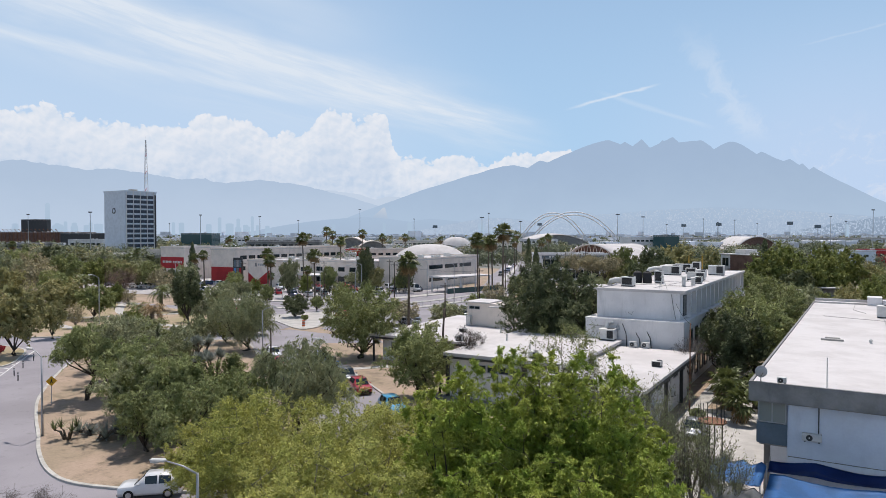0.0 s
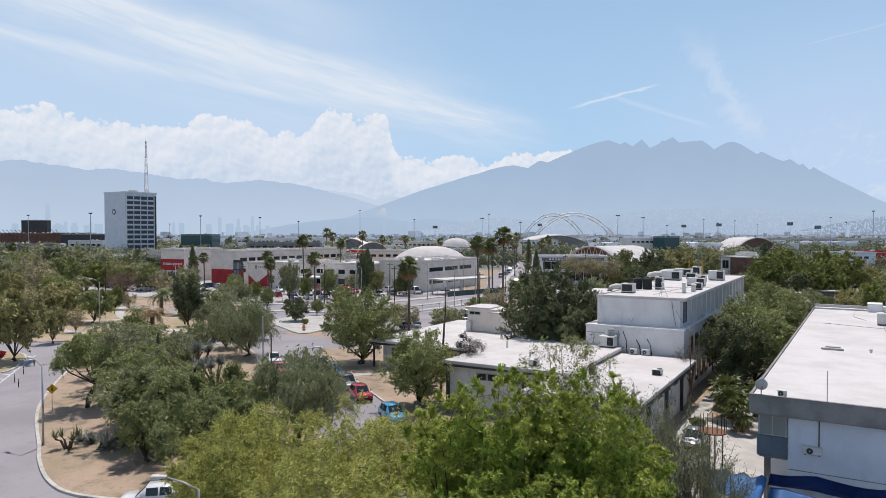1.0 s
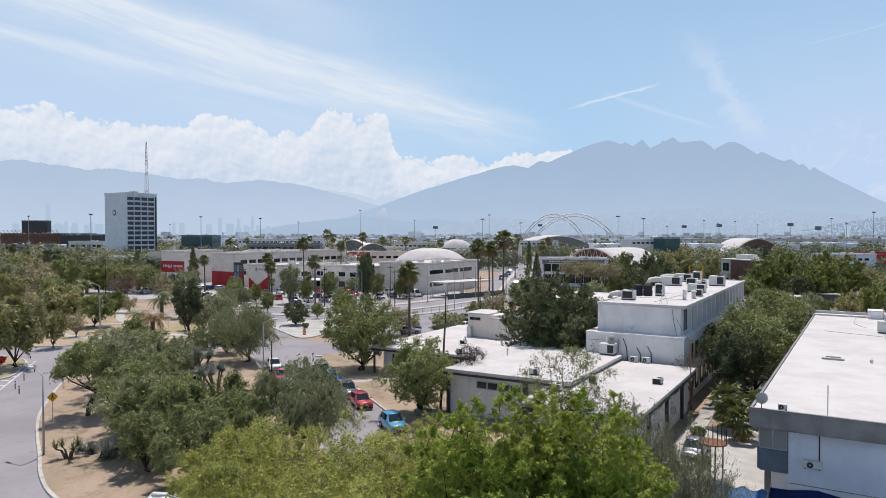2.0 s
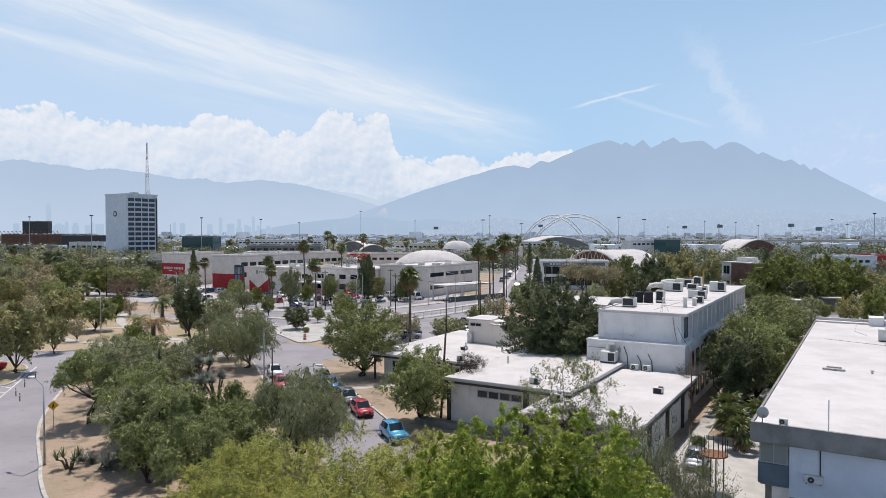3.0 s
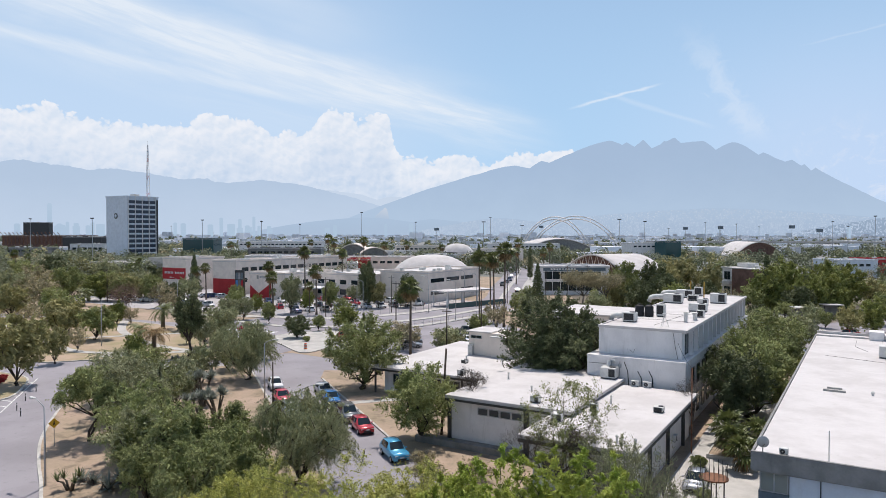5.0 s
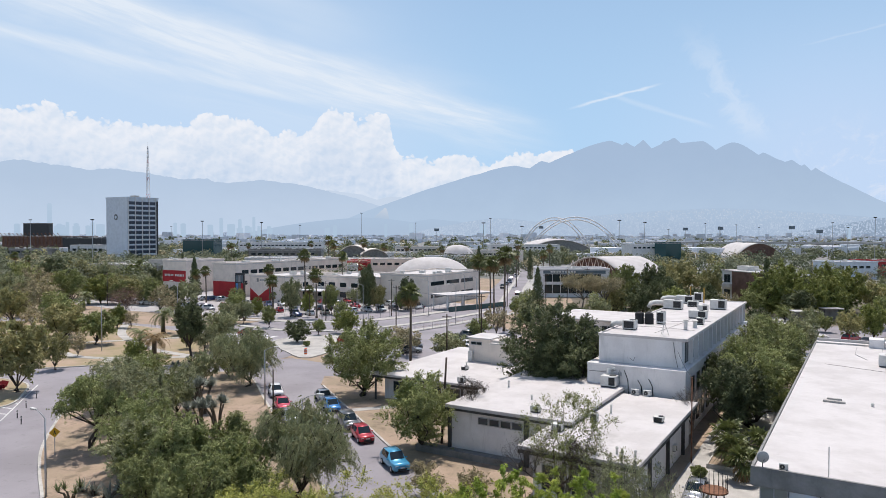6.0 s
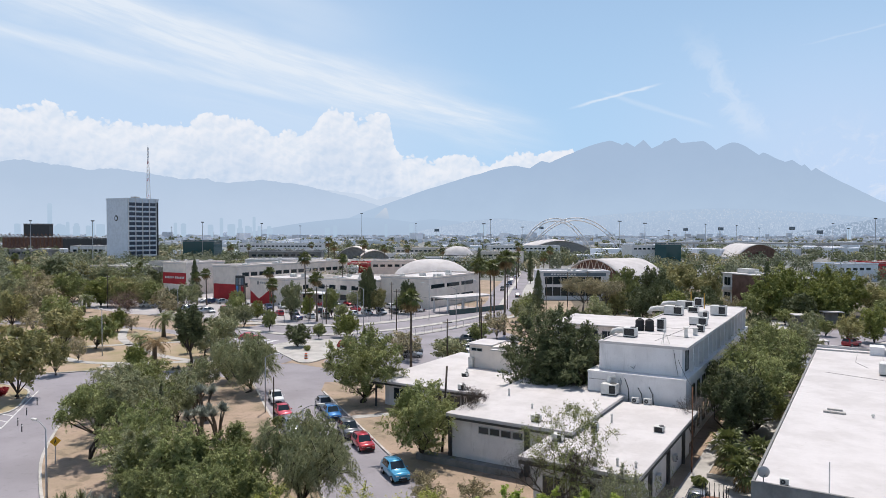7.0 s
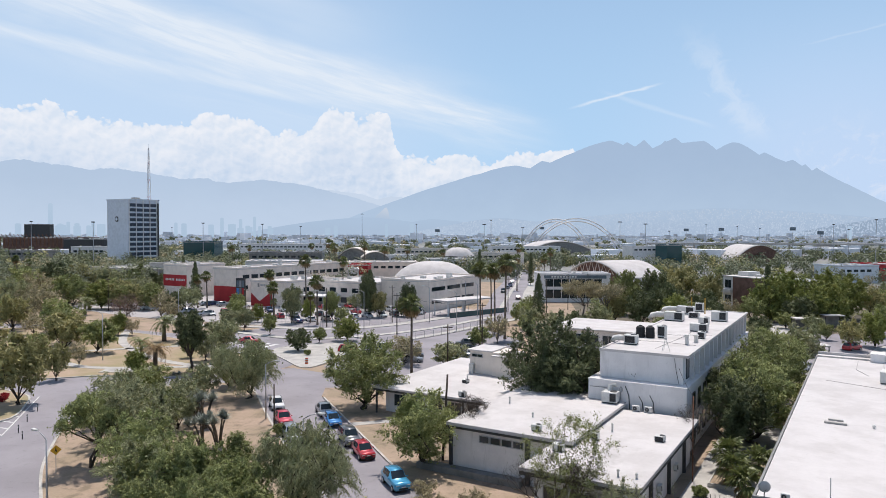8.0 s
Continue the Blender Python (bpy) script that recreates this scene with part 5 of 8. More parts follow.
def conifer(h, r, seed, label, mat="leaf_dark", leaf=0.2, count=5200, point=0.8):
    rng = np.random.default_rng(seed)
    t = empty_thing("conifer", label, "tree")
    part("trunk", tube_bm([(0, 0, -0.1), (0, 0, h * 0.5), (0, 0, h * 0.97)], [0.2, 0.13, 0.02], 6), MAT["bark"], t, smooth=True)
    z = h * (0.08 + 0.92 * rng.random(count) ** 1.2)
    prof = r * np.clip((1 - z / h), 0, 1) ** point * (1 + 0.18 * np.sin(z * 3.1)) + 0.12
    a = rng.uniform(0, 2 * np.pi, count)
    rr = prof * rng.random(count) ** 0.4
    c = np.stack([np.cos(a) * rr, np.sin(a) * rr, z], 1)
    v, f = leaf_quads(c, np.stack([np.cos(a), np.sin(a), np.full(count, 0.3)], 1), leaf, rng, 0.45, 0.2)
    part("crown", quad_mesh("crown", v, f, MAT[mat]), None, t)
    return t


place(conifer(12.7, 3.0, 70, "dark araucaria-like conifer beside the avenue", point=0.6), [(-126.4, 169.6, 1.0, 0)])
place(conifer(13.3, 2.8, 71, "dark conical pine beside the straight street", point=0.85), [(-71.2, 168.8, 1.0, 0), (*polar(233, -84), 1.05, 60)])
place(conifer(16.4, 1.6, 72, "dark columnar cypress beside the brick house", point=0.35), [(*polar(197, 91.2), 0.92, 0), (-247.1, 198.9, 0.8, 50), (-160, 305, 0.95, 90), (-126, 290, 0.9, 10), (30, 330, 0.7, 0)])


def shrub(kind, h, r, seed, label):
    return tree(kind, h, r, seed, label, 0.05, 3, 0.03, 0.35, 0.8, name="shrub")


place(shrub("mid", 1.3, 0.9, 80, "rounded green shrub on dry earth"), [(-58.4, 60.6, 1.2, 0), (-30.4, 61.6, 0.6, 40), (-34.5, 60.0, 0.6, 10), (-92, 103, 0.9, 0), (-12.0, 66.0, 0.9, 30), (-90, 112, 1.0, 80), (-10.2, 58.0, 0.8, 60)])
place(shrub("sage", 2.4, 2.0, 81, "dry brownish bush beside the street"), [(-31.0, 49.5, 1.0, 0), (-28.2, 52.5, 0.9, 70), (-33.5, 53.0, 0.8, 140), (-80, 106, 1.0, 30)])
_s = shrub("mid", 1.6, 1.2, 82, "bushy shrub with bright red leaves")
for _c in _s.children:
    if _c.name.startswith("crown"):
        _c.data.materials[0] = MAT["leaf_red"]
place(_s, [(-103.5, 52.2, 0.62, 0), (-105.4, 53.6, 0.6, 60)])

place(tree("sage", 11.5, 6.2, 40, "umbrella-shaped tree with thin grey-olive foliage", 0.5, 2, 0.2, 1.6, 1.1), [(*polar(186, 36.5), 1.05, 0), (*polar(183, 42), 1.0, 90)])


def grove(proto, h0, r0, spots):
    """Copies of a tree at (distance, right, height, radius)."""
    for i, (d, x, h, r) in enumerate(spots):
        proto.scale = (r / r0, r / r0, h / h0)
        copy_thing(proto, pose(*polar(d, x), 0.08, 0, 0, 67 * i))
    proto.scale = (1, 1, 1)


MIXED = {
    "oak": ("olive-yellow leafy tree with an uneven crown", [(96, -59.3, 11.2, 4.7), (112.2, -63.2, 6.7, 2.5), (139.5, -76.5, 8.8, 5.2), (167.6, -104.8, 9.8, 4.4), (196.2, -18.8, 8.3, 3.2), (227.5, -98.4, 6.5, 4.1), (227.5, 76.2, 14.6, 7.8), (216, 82.3, 12.6, 4.4), (142.1, 82.8, 7.2, 3.1), (204.2, 124.8, 9.1, 5), (280.9, -147.8, 11.9, 6.8), (185.2, 45.5, 9, 3.9), (236.5, -111, 8.3, 4.2)]),
    "sage": ("greyish half-leafless tree with fine twigs", [(123.9, -65.7, 4.9, 1.8), (183, -107.4, 11.4, 6.2), (225.8, -133.1, 12.1, 6.6), (126.5, -7.5, 5.8, 3.9), (150.7, 11.3, 7.1, 3.4), (185.2, -73.4, 6, 3), (160.4, -89.6, 5.9, 3.6), (160.4, -72.7, 4.6, 2.3), (185.2, 75.6, 7.5, 3.3)]),
    "mid": ("leafy green tree with a low branching crown", [(136.9, -68.5, 7.8, 4.4), (222.4, -120.6, 11.9, 5.8), (150.7, -27.3, 3.9, 1.8), (143.5, 7, 5.2, 2.8), (188.7, -31.1, 9.2, 2.8), (162.1, -41.2, 5.9, 2.1), (132.1, -78.1, 5.4, 2.7), (204.2, 53, 14.8, 5.6), (160.4, 102.2, 8.9, 3.9), (157, 65.3, 5.4, 3.1), (175.4, 85.8, 4.6, 3.1), (155.4, 85.1, 4.5, 2.3), (179.7, 62.4, 7.3, 3.2), (289, -128.6, 10.1, 6.1), (132.1, -49.1, 4.5, 1.7), (185.2, 81.6, 8.3, 3.9), (256.8, -156, 12.5, 7.1)]),
    "mesquite": ("grey-green mesquite tree with an airy crown", [(201.4, -125.9, 11.8, 5.9), (136.9, -44, 7.8, 4.2), (167.6, -52.1, 6.4, 3), (120.4, 0.7, 5.7, 3.9), (183, -40.5, 11.4, 3.3), (169.5, -49.2, 6.2, 3), (167.6, 88.8, 4.9, 3), (169.5, 37.8, 7.6, 4.1), (275.7, -133.9, 11.2, 6.7), (129.2, -44.9, 6.3, 2.7), (120.4, -39.4, 4.9, 2), (256.8, -112.2, 8.3, 4.6)]),
    "ficus": ("fresh green dense tree with a rounded crown", [(216, -107.5, 9.1, 6), (117.5, -52.5, 4.4, 2.2), (153.8, -22, 5.7, 3.7), (160.4, -75.9, 5.7, 2.6), (193.6, 95.4, 14.8, 6.6), (191.1, 106.3, 14.3, 6.8), (146.3, 90.3, 8.1, 3.6), (188, 87.5, 13.2, 6), (196, 113, 13.6, 6.6), (184, 101, 11.4, 6), (172, 57, 9.5, 4.8), (185.2, 95.1, 9.5, 3.6), (185.2, -50.1, 5.3, 2.1), (191.1, -37.7, 6.2, 2.5)]),
    "dark": ("dark green dense tree with an uneven crown", [(150.7, -56, 7.3, 2.9), (140.1, -29.7, 5.1, 3), (196.2, -21.9, 14, 2.9), (198.8, -10.6, 10.3, 2.9), (209.9, 62.6, 14, 5.8), (178, 50, 10, 4.5), (182, 58, 11.5, 5), (176, 67, 8.5, 4), (191, 71, 9.5, 4.6), (181, 92, 8.5, 5), (204.2, 106.9, 11.3, 4), (160.4, 72.6, 5.5, 3.1), (160.4, 30.3, 6.8, 3.1), (275.7, -115.5, 9.4, 4.5), (204.2, -80.9, 7.5, 3), (201.4, 96.1, 10.1, 4.3), (280.9, -159.2, 13.2, 6.4)]),
}
for _i, (_k, (_words, _spots)) in enumerate(MIXED.items()):
    _half = len(_spots) // 2
    for _j, _sp in enumerate((_spots[:_half], _spots[_half:])):
        _t = tree(_k, 9.0, 4.6, 300 + 2 * _i + _j, _words, 0.03 if _k in ("ficus", "dark") else 0.10, 2, 0.16, *((0.55, 1.7) if _k in ("ficus", "dark") else (0.42, 1.95)), fill=1.3 if _k in ("ficus", "dark") else 0.6)
        grove(_t, 9.0, 4.6, _sp[1:])
        _d, _x, _h, _r = _sp[0]
        _t.matrix_basis = pose(*polar(_d, _x), 0.08, 0, 0, 33) @ Matrix.Diagonal((_r / 4.6, _r / 4.6, _h / 9.0, 1.0))

# mid-distance trees: groups of shared shapes
KIND_WORDS = (("mesquite", 9.0, 4.6, "grey-green tree in the wooded park"), ("sage", 8.4, 4.4, "olive-brown tree in the wooded park"), ("mid", 9.6, 5.0, "green tree in the wooded park"),
              ("dark", 10.5, 5.2, "dark green broad tree among the houses"), ("oak", 9.4, 4.8, "olive-yellow tree among the houses"))
FAR_A, FAR_B, FAR_C, FAR_D, FAR_E = (tree(k, hh, rr, 90 + i, words, 0.08, 2, 0.16, 0.19, 2.5, "park trees") for i, (k, hh, rr, words) in enumerate(KIND_WORDS))
LITE_A, LITE_B, LITE_C, LITE_D, LITE_E = (tree(k, hh, rr, 190 + i, words.replace("in the wooded park", "beyond the avenue"), 0.15, 1, 0.16, 0.13, 2.7, "far trees") for i, (k, hh, rr, words) in enumerate(KIND_WORDS))


def wood(protos, spots, seed, jitter, lo=0.7, hi=1.15):
    rng = random.Random(seed)
    for x, y in spots:
        p = rng.choice(protos)
        s = rng.uniform(lo, hi)
        keep = p.scale.copy()
        p.scale = (s, s, s * rng.uniform(0.9, 1.1))
        copy_thing(p, pose(x + rng.uniform(-jitter, jitter), y + rng.uniform(-jitter, jitter), 0.05, 0, 0, rng.uniform(0, 360)))
        p.scale = keep


def scatter(seed, count, d0, d1, r0, r1, avoid=()):
    """Plan places in a wedge before the camera; r: metres to the right per metre ahead."""
    rng = random.Random(seed)
    out = []
    for _ in range(count):
        d = math.sqrt(rng.uniform(d0 * d0, d1 * d1))
        out.append(polar(d, d * rng.uniform(r0, r1)))
    return out


# woods along the avenue, among the houses and towards the tower
wood([FAR_A, FAR_B, FAR_B, FAR_C, FAR_E], scatter(1, 9, 142, 178, -0.66, -0.53), 11, 1, 0.6, 0.95)
wood([FAR_A, FAR_B, FAR_B, FAR_C, FAR_E], scatter(2, 30, 180, 265, -0.66, -0.44), 12, 1, 0.6, 1.0)
wood([FAR_A, FAR_C], [(-150, 141), (-140, 150), (-118, 147), (-134, 170), (-111, 165), (-160, 148), (-190, 152), (-205, 150)], 16, 1.5, 0.5, 0.8)
wood([FAR_A, FAR_E, FAR_B, FAR_C], scatter(6, 8, 215, 260, 0.50, 0.68), 20, 1, 0.7, 1.0)
wood([LITE_A, LITE_C, LITE_B, LITE_E], scatter(7, 26, 260, 420, 0.28, 0.68), 21, 1, 0.6, 0.95)
wood([FAR_A, FAR_C, FAR_E], [(-13, 122), (-10, 132), (-9, 142), (-18, 148), (-28, 152), (-36, 150)], 22, 1, 0.7, 0.95)
wood([FAR_C, FAR_A], [(-70, 160), (-74, 166), (-66, 150), (-60, 156), (-78, 178)], 23, 1, 0.5, 0.8)
wood([FAR_A, FAR_C], [(-84, 76), (-80, 67), (-77, 62), (-84, 60), (-71, 54), (-88, 66), (-86, 84)], 24, 1, 0.5, 0.7)
for _p, _at in ((FAR_A, (-172, 140)), (FAR_B, (-168, 128)), (FAR_C, (-186, 138)), (FAR_D, (-150, 255)), (FAR_E, (-196, 134)), (LITE_A, (-300, 260)), (LITE_B, (-320, 250)), (LITE_C, (-280, 280)), (LITE_D, (-262, 300)), (LITE_E, (-330, 290))):
    _p.matrix_basis = pose(*_at, 0.05, 0, 0, 30)


def far_woods():
    """Trees past counting, beyond the campus, as one mass of leaves."""
    rng = np.random.default_rng(99)
    verts, mats = [], []
    beds = ((150, 270, 420, -0.70, -0.42), (80, 300, 430, -0.42, -0.24), (24, 250, 330, -0.26, -0.12), (110, 350, 470, -0.30, 0.10), (260, 440, 600, -0.70, 0.20), (60, 290, 420, 0.20, 0.70), (330, 400, 800, 0.02, 0.72), (380, 600, 900, -0.72, 0.10), (700, 850, 2200, -0.74, 0.74))
    for count, d0, d1, r0, r1 in beds:
        for _ in range(count):
            d = math.sqrt(rng.uniform(d0 * d0, d1 * d1))
            x, y = polar(d, d * rng.uniform(r0, r1))
            n, size = (440, 0.45) if d < 350 else (280, 0.56) if d < 500 else (120, 0.95) if d < 900 else (36, 2.0)
            h, r = rng.uniform(5.0, 11.0), rng.uniform(3.2, 6.4)
            q = rng.normal(size=(n, 3))
            q /= np.linalg.norm(q, axis=1, keepdims=True)
            lump = 1 + 0.28 * np.sin(q[:, :1] * 5 + rng.uniform(0, 6)) * np.sin(q[:, 1:2] * 5 + rng.uniform(0, 6))
            c = np.array((x, y, h * 0.5)) + q * np.array((r, r, h * 0.5)) * lump * rng.uniform(0.80, 1.0, size=(n, 1))
            v, _f = leaf_quads(c, q * 1.1 + np.array((0, 0, 0.5)), size, rng, 0.7)
            verts.append(v)
            mats.append(np.full(n, int(rng.choice(5, p=(0.34, 0.08, 0.26, 0.26, 0.06)))))
    v = np.concatenate(verts)
    me = quad_mesh("far_woods", v, np.arange(len(v)).reshape(-1, 3), MAT["leaf_grey"])
    for key in ("leaf_sage", "leaf_grey", "leaf_dark", "leaf_oak"):
        me.materials.append(MAT[key])
    me.polygons.foreach_set("material_index", np.concatenate(mats).astype(np.int32))
    return tagged(new("far_woods", me), "distant belts of grey-green and olive trees", "woods", kind="stuff")


far_woods()
# dark ground sheet that stands in for the shade below the trees
setting("shaded_yard", slab_bm([polar(126, 30), polar(280, 48), polar(280, 190), polar(150, 100), polar(126, 64)], -0.05, 0.015), MAT["litter_shaded"], "brown leaf-littered ground with tree shade painted into its colour", "ground")


def undergrowth():
    """Low bushes past counting between the buildings and the big trees."""
    rng = np.random.default_rng(98)
    verts = []
    for _ in range(110):
        d = rng.uniform(190, 250)
        x, y = polar(d, d * rng.uniform(0.2, 0.66))
        h, r, n = rng.uniform(1.2, 3.6), rng.uniform(1.2, 3.2), 150
        q = rng.normal(size=(n, 3))
        q /= np.linalg.norm(q, axis=1, keepdims=True)
        c = np.array((x, y, h * 0.45)) + q * np.array((r, r, h * 0.5)) * rng.uniform(0.5, 1.0, size=(n, 1))
        verts.append(leaf_quads(c, q * 0.6 + np.array((0, 0, 0.5)), 0.34, rng, 0.5)[0])
    v = np.concatenate(verts)
    me = quad_mesh("undergrowth", v, np.arange(len(v)).reshape(-1, 3), MAT["leaf_mid"])
    return tagged(new("undergrowth", me), "low green bushes under the big trees", "bushes", kind="stuff")


undergrowth()

# ---------------------------------------------------------------- vehicles
CARS = {
    # length, width, height, belt, hood, windscreen foot and head, roof end, rear foot (shares of length), tail height
    "hatchback": (3.95, 1.70, 1.50, 0.95, 0.88, 0.27, 0.43, 0.86, 0.97, 0.98),
    "sedan": (4.50, 1.76, 1.46, 0.93, 0.86, 0.28, 0.42, 0.72, 0.86, 1.00),
    "suv": (4.45, 1.82, 1.70, 1.08, 1.02, 0.26, 0.40, 0.90, 0.98, 1.10),
    "retro": (4.25, 1.72, 1.60, 0.98, 1.00, 0.30, 0.45, 0.84, 0.98, 1.00),
    "pickup": (5.20, 1.86, 1.75, 1.08, 1.05, 0.24, 0.36, 0.53, 0.58, 1.06),
    "van": (5.20, 1.90, 2.25, 1.15, 1.05, 0.10, 0.24, 0.96, 0.995, 1.30),
}


def quad(pts, off, mat, name, parent, inset=0.10):
    """A thin glass panel over a body quad, pushed outwards."""
    p = [Vector(q) for q in pts]
    c = sum(p, Vector()) / 4
    n = (p[2] - p[0]).cross(p[3] - p[1]).normalized()
    if n.dot(off) < 0:
        n = -n
    q = [a.lerp(c, inset) + n * (0.03 if name == "side_window" else 0.05) for a in p]
    b = [a - n * 0.06 for a in q]
    bm = bmesh.new()
    vs = [bm.verts.new(a) for a in q + b]
    for f in ((0, 1, 2, 3), (7, 6, 5, 4), (0, 4, 5, 1), (1, 5, 6, 2), (2, 6, 7, 3), (3, 7, 4, 0)):
        bm.faces.new([vs[i] for i in f])
    return part(name, bm, mat, parent)


def car(kind, colour, label, at, heading, group=""):
    """A car whose nose points along heading (degrees from +x)."""
    L, W, H, belt, hood, a0, a1, b0, b1, tail = CARS[kind]
    t = empty_thing("car", label, "van" if kind == "van" else "pickup truck" if kind == "pickup" else "car", (*at, 0.03), heading, group)
    w = W / 2
    low = 0.24
    st = [(0.0, hood * 0.70, 0.80), (0.02, hood * 0.90, 0.93), (0.10, hood * 0.97, 0.985), (a0, hood, 1.0), (a1, H - 0.03, 1.0), ((a1 + b0) / 2, H, 1.0), (b0, H - 0.05, 0.99), (b1, tail, 0.97)]
    if b1 < 0.93:
        st += [(0.97, tail * 0.96, 0.95)]
    st += [(1.0, tail * 0.62, 0.86)]
    bm = bmesh.new()
    rings, tops = [], []
    for x, top, wk in st:
        X = L / 2 - x * L
        bl = min(belt, top)
        cabin = top > belt + 0.15
        wt = w * wk * (0.74 if cabin else 0.86)
        half = [(w * wk * 0.92, low), (w * wk, 0.48), (w * wk * 0.985, bl - (0.0 if cabin else 0.06)), (wt, top)]
        pts = [(X, y, z) for y, z in half] + [(X, 0, top + 0.025)] + [(X, -y, z) for y, z in half[::-1]]
        rings.append([bm.verts.new(p) for p in pts])
        tops.append((cabin, pts))
    for r0, r1 in zip(rings, rings[1:]):
        for k in range(8):
            bm.faces.new((r0[k], r0[k + 1], r1[k + 1], r1[k]))
        bm.faces.new((r0[8], r0[0], r1[0], r1[8]))
    bm.faces.new(rings[0])
    bm.faces.new(rings[-1][::-1])
    bmesh.ops.recalc_face_normals(bm, faces=bm.faces)
    bmesh.ops.bevel(bm, geom=[e for e in bm.edges if e.calc_face_angle(0.0) > 0.35], offset=0.045, segments=2, affect="EDGES", clamp_overlap=True)
    body = part("body", bm, PAINT[colour], t, smooth=True)
    up = Vector((0, 0, 1))
    for i in range(len(tops) - 1):
        (c0, p0), (c1, p1) = tops[i], tops[i + 1]
        if c0 and c1:
            for s in (1, -1):
                k = (2, 3) if s > 0 else (6, 5)
                quad((p0[k[0]], p0[k[1]], p1[k[1]], p1[k[0]]), Vector((0, s, 0.2)), MAT["glass"], "side_window", t, 0.13)
        elif c1 and not c0:
            quad((p0[3], p0[5], p1[5], p1[3]), up, MAT["glass"], "windscreen", t, 0.07)
        elif c0 and not c1:
            quad((p0[3], p0[5], p1[5], p1[3]), up + Vector((-1, 0, 0)), MAT["glass"], "rear_window", t, 0.09)
    r = 0.32 if kind not in ("suv", "pickup", "van") else 0.36
    for sx in (0.19, 0.80):
        for s in (1, -1):
            x, y = L / 2 - sx * L, s * (w - 0.09)
            tb = bmesh.new()
            add_tube(tb, [(x, y - 0.11, r), (x, y + 0.12 * 1, r)], [r, r], 14)
            wh = part("wheel", tb, MAT["tyre"], t)
            rb = bmesh.new()
            add_tube(rb, [(x, y + s * 0.10, r), (x, y + s * 0.135, r)], [r * 0.62, r * 0.55], 10)
            part("rim", rb, MAT["rim"], wh)
    for s in (1, -1):
        part("headlight", box_bm(L / 2 - 0.16, s * w * 0.62 - 0.16, hood * 0.66, L / 2 - 0.02, s * w * 0.62 + 0.16, hood * 0.80, bevel=0.02), MAT["lamp_glass"], t)
        part("tail_light", box_bm(-L / 2 - 0.01, s * w * 0.74 - 0.10, tail * 0.60, -L / 2 + 0.12, s * w * 0.74 + 0.10, tail * 0.86), MAT["tail_red"], t)
    part("grille", box_bm(L / 2 - 0.06, -w * 0.5, 0.36, L / 2 + 0.012, w * 0.5, 0.52), MAT["black"], t)
    part("bumper", box_bm(L / 2 - 0.12, -w * 0.8, 0.25, L / 2 + 0.006, w * 0.8, 0.345), MAT["black"], t)
    for s in (1, -1):
        part("mirror", box_bm(L / 2 - a0 * L - 0.35, s * (w + 0.09) - 0.09, belt, L / 2 - a0 * L - 0.22, s * (w + 0.09) + 0.09, belt + 0.13, bevel=0.03), PAINT[colour], t)
    part("number_plate", box_bm(L / 2 + 0.01, -0.2, 0.55, L / 2 + 0.025, 0.2, 0.65), MAT["white_line"], t)
    return t


NOSE = math.degrees(math.atan2(-D.y, -D.x))
for _kind, _col, _s, _off, _label in (
        ("retro", "sky", 62.6, -20.9, "light blue retro hatchback parked at the kerb"),
        ("hatchback", "red", 72.4, -20.5, "red hatchback parked at the kerb"),
        ("suv", "grey", 77.6, -20.3, "dark grey minivan parked behind the red car"),
        ("hatchback", "blue", 85.8, -20.3, "bright blue small car parked at the kerb"),
        ("sedan", "silver", 91.0, -20.5, "silver sedan parked behind the blue car"),
        ("suv", "silver", 81.2, -14.4, "silver hatchback parked under a mesquite tree"),
        ("sedan", "coral", 89.0, -14.7, "coral red car with sun glare on its bonnet"),
        ("hatchback", "white", 96.6, -15.1, "white car parked beside the lamp post")):
    car(_kind, _col, _label, on_street(_s, _off), NOSE + random.uniform(-2, 2))
car("hatchback", "white", "white hatchback standing in tree shade at the island", polar(45.2, -19.1), 220)
car("sedan", "silver", "silver-blue car parked in the courtyard walk", (-11.3, 61.0), -88)
car("suv", "red", "dark red car parked in the back lane", (-0.4, 165.5), 60)
car("sedan", "white", "white car parked in the back lane", (-8.2, 152), 70)
car("van", "white", "white van parked beside the traffic island", (-82.5, 112.0), 210)
for _i, (_x, _y, _h, _k, _c) in enumerate(((-76.5, 116, 30, "suv", "black"), (-73.5, 112, 30, "sedan", "grey"), (-70.8, 108.0, 30, "hatchback", "silver"), (-68.0, 124, 210, "sedan", "black"), (-65.2, 118.5, 210, "sedan", "white"),
                                          (-71, 129, 210, "suv", "grey"), (-88.0, 110.5, 35, "hatchback", "red"), (-113, 108, 30, "sedan", "coral"), (-62.3, 113, 210, "suv", "silver"))):
    car(_k, _c, "%s %s parked in the side parking" % ({"black": "black", "grey": "dark grey", "silver": "silver", "white": "white", "red": "red", "coral": "coral red"}[_c], {"suv": "sport utility car", "sedan": "sedan", "hatchback": "hatchback"}[_k]), (_x, _y), _h, "cars in the side parking")
WORDS = {"white": "white", "silver": "silver", "grey": "dark grey", "black": "black", "red": "red", "navy": "navy blue", "beige": "beige"}
KINDS = {"hatchback": "hatchback", "sedan": "sedan", "suv": "sport utility car", "pickup": "pickup truck", "van": "van"}
_rng = random.Random(5)
PROTO = {}
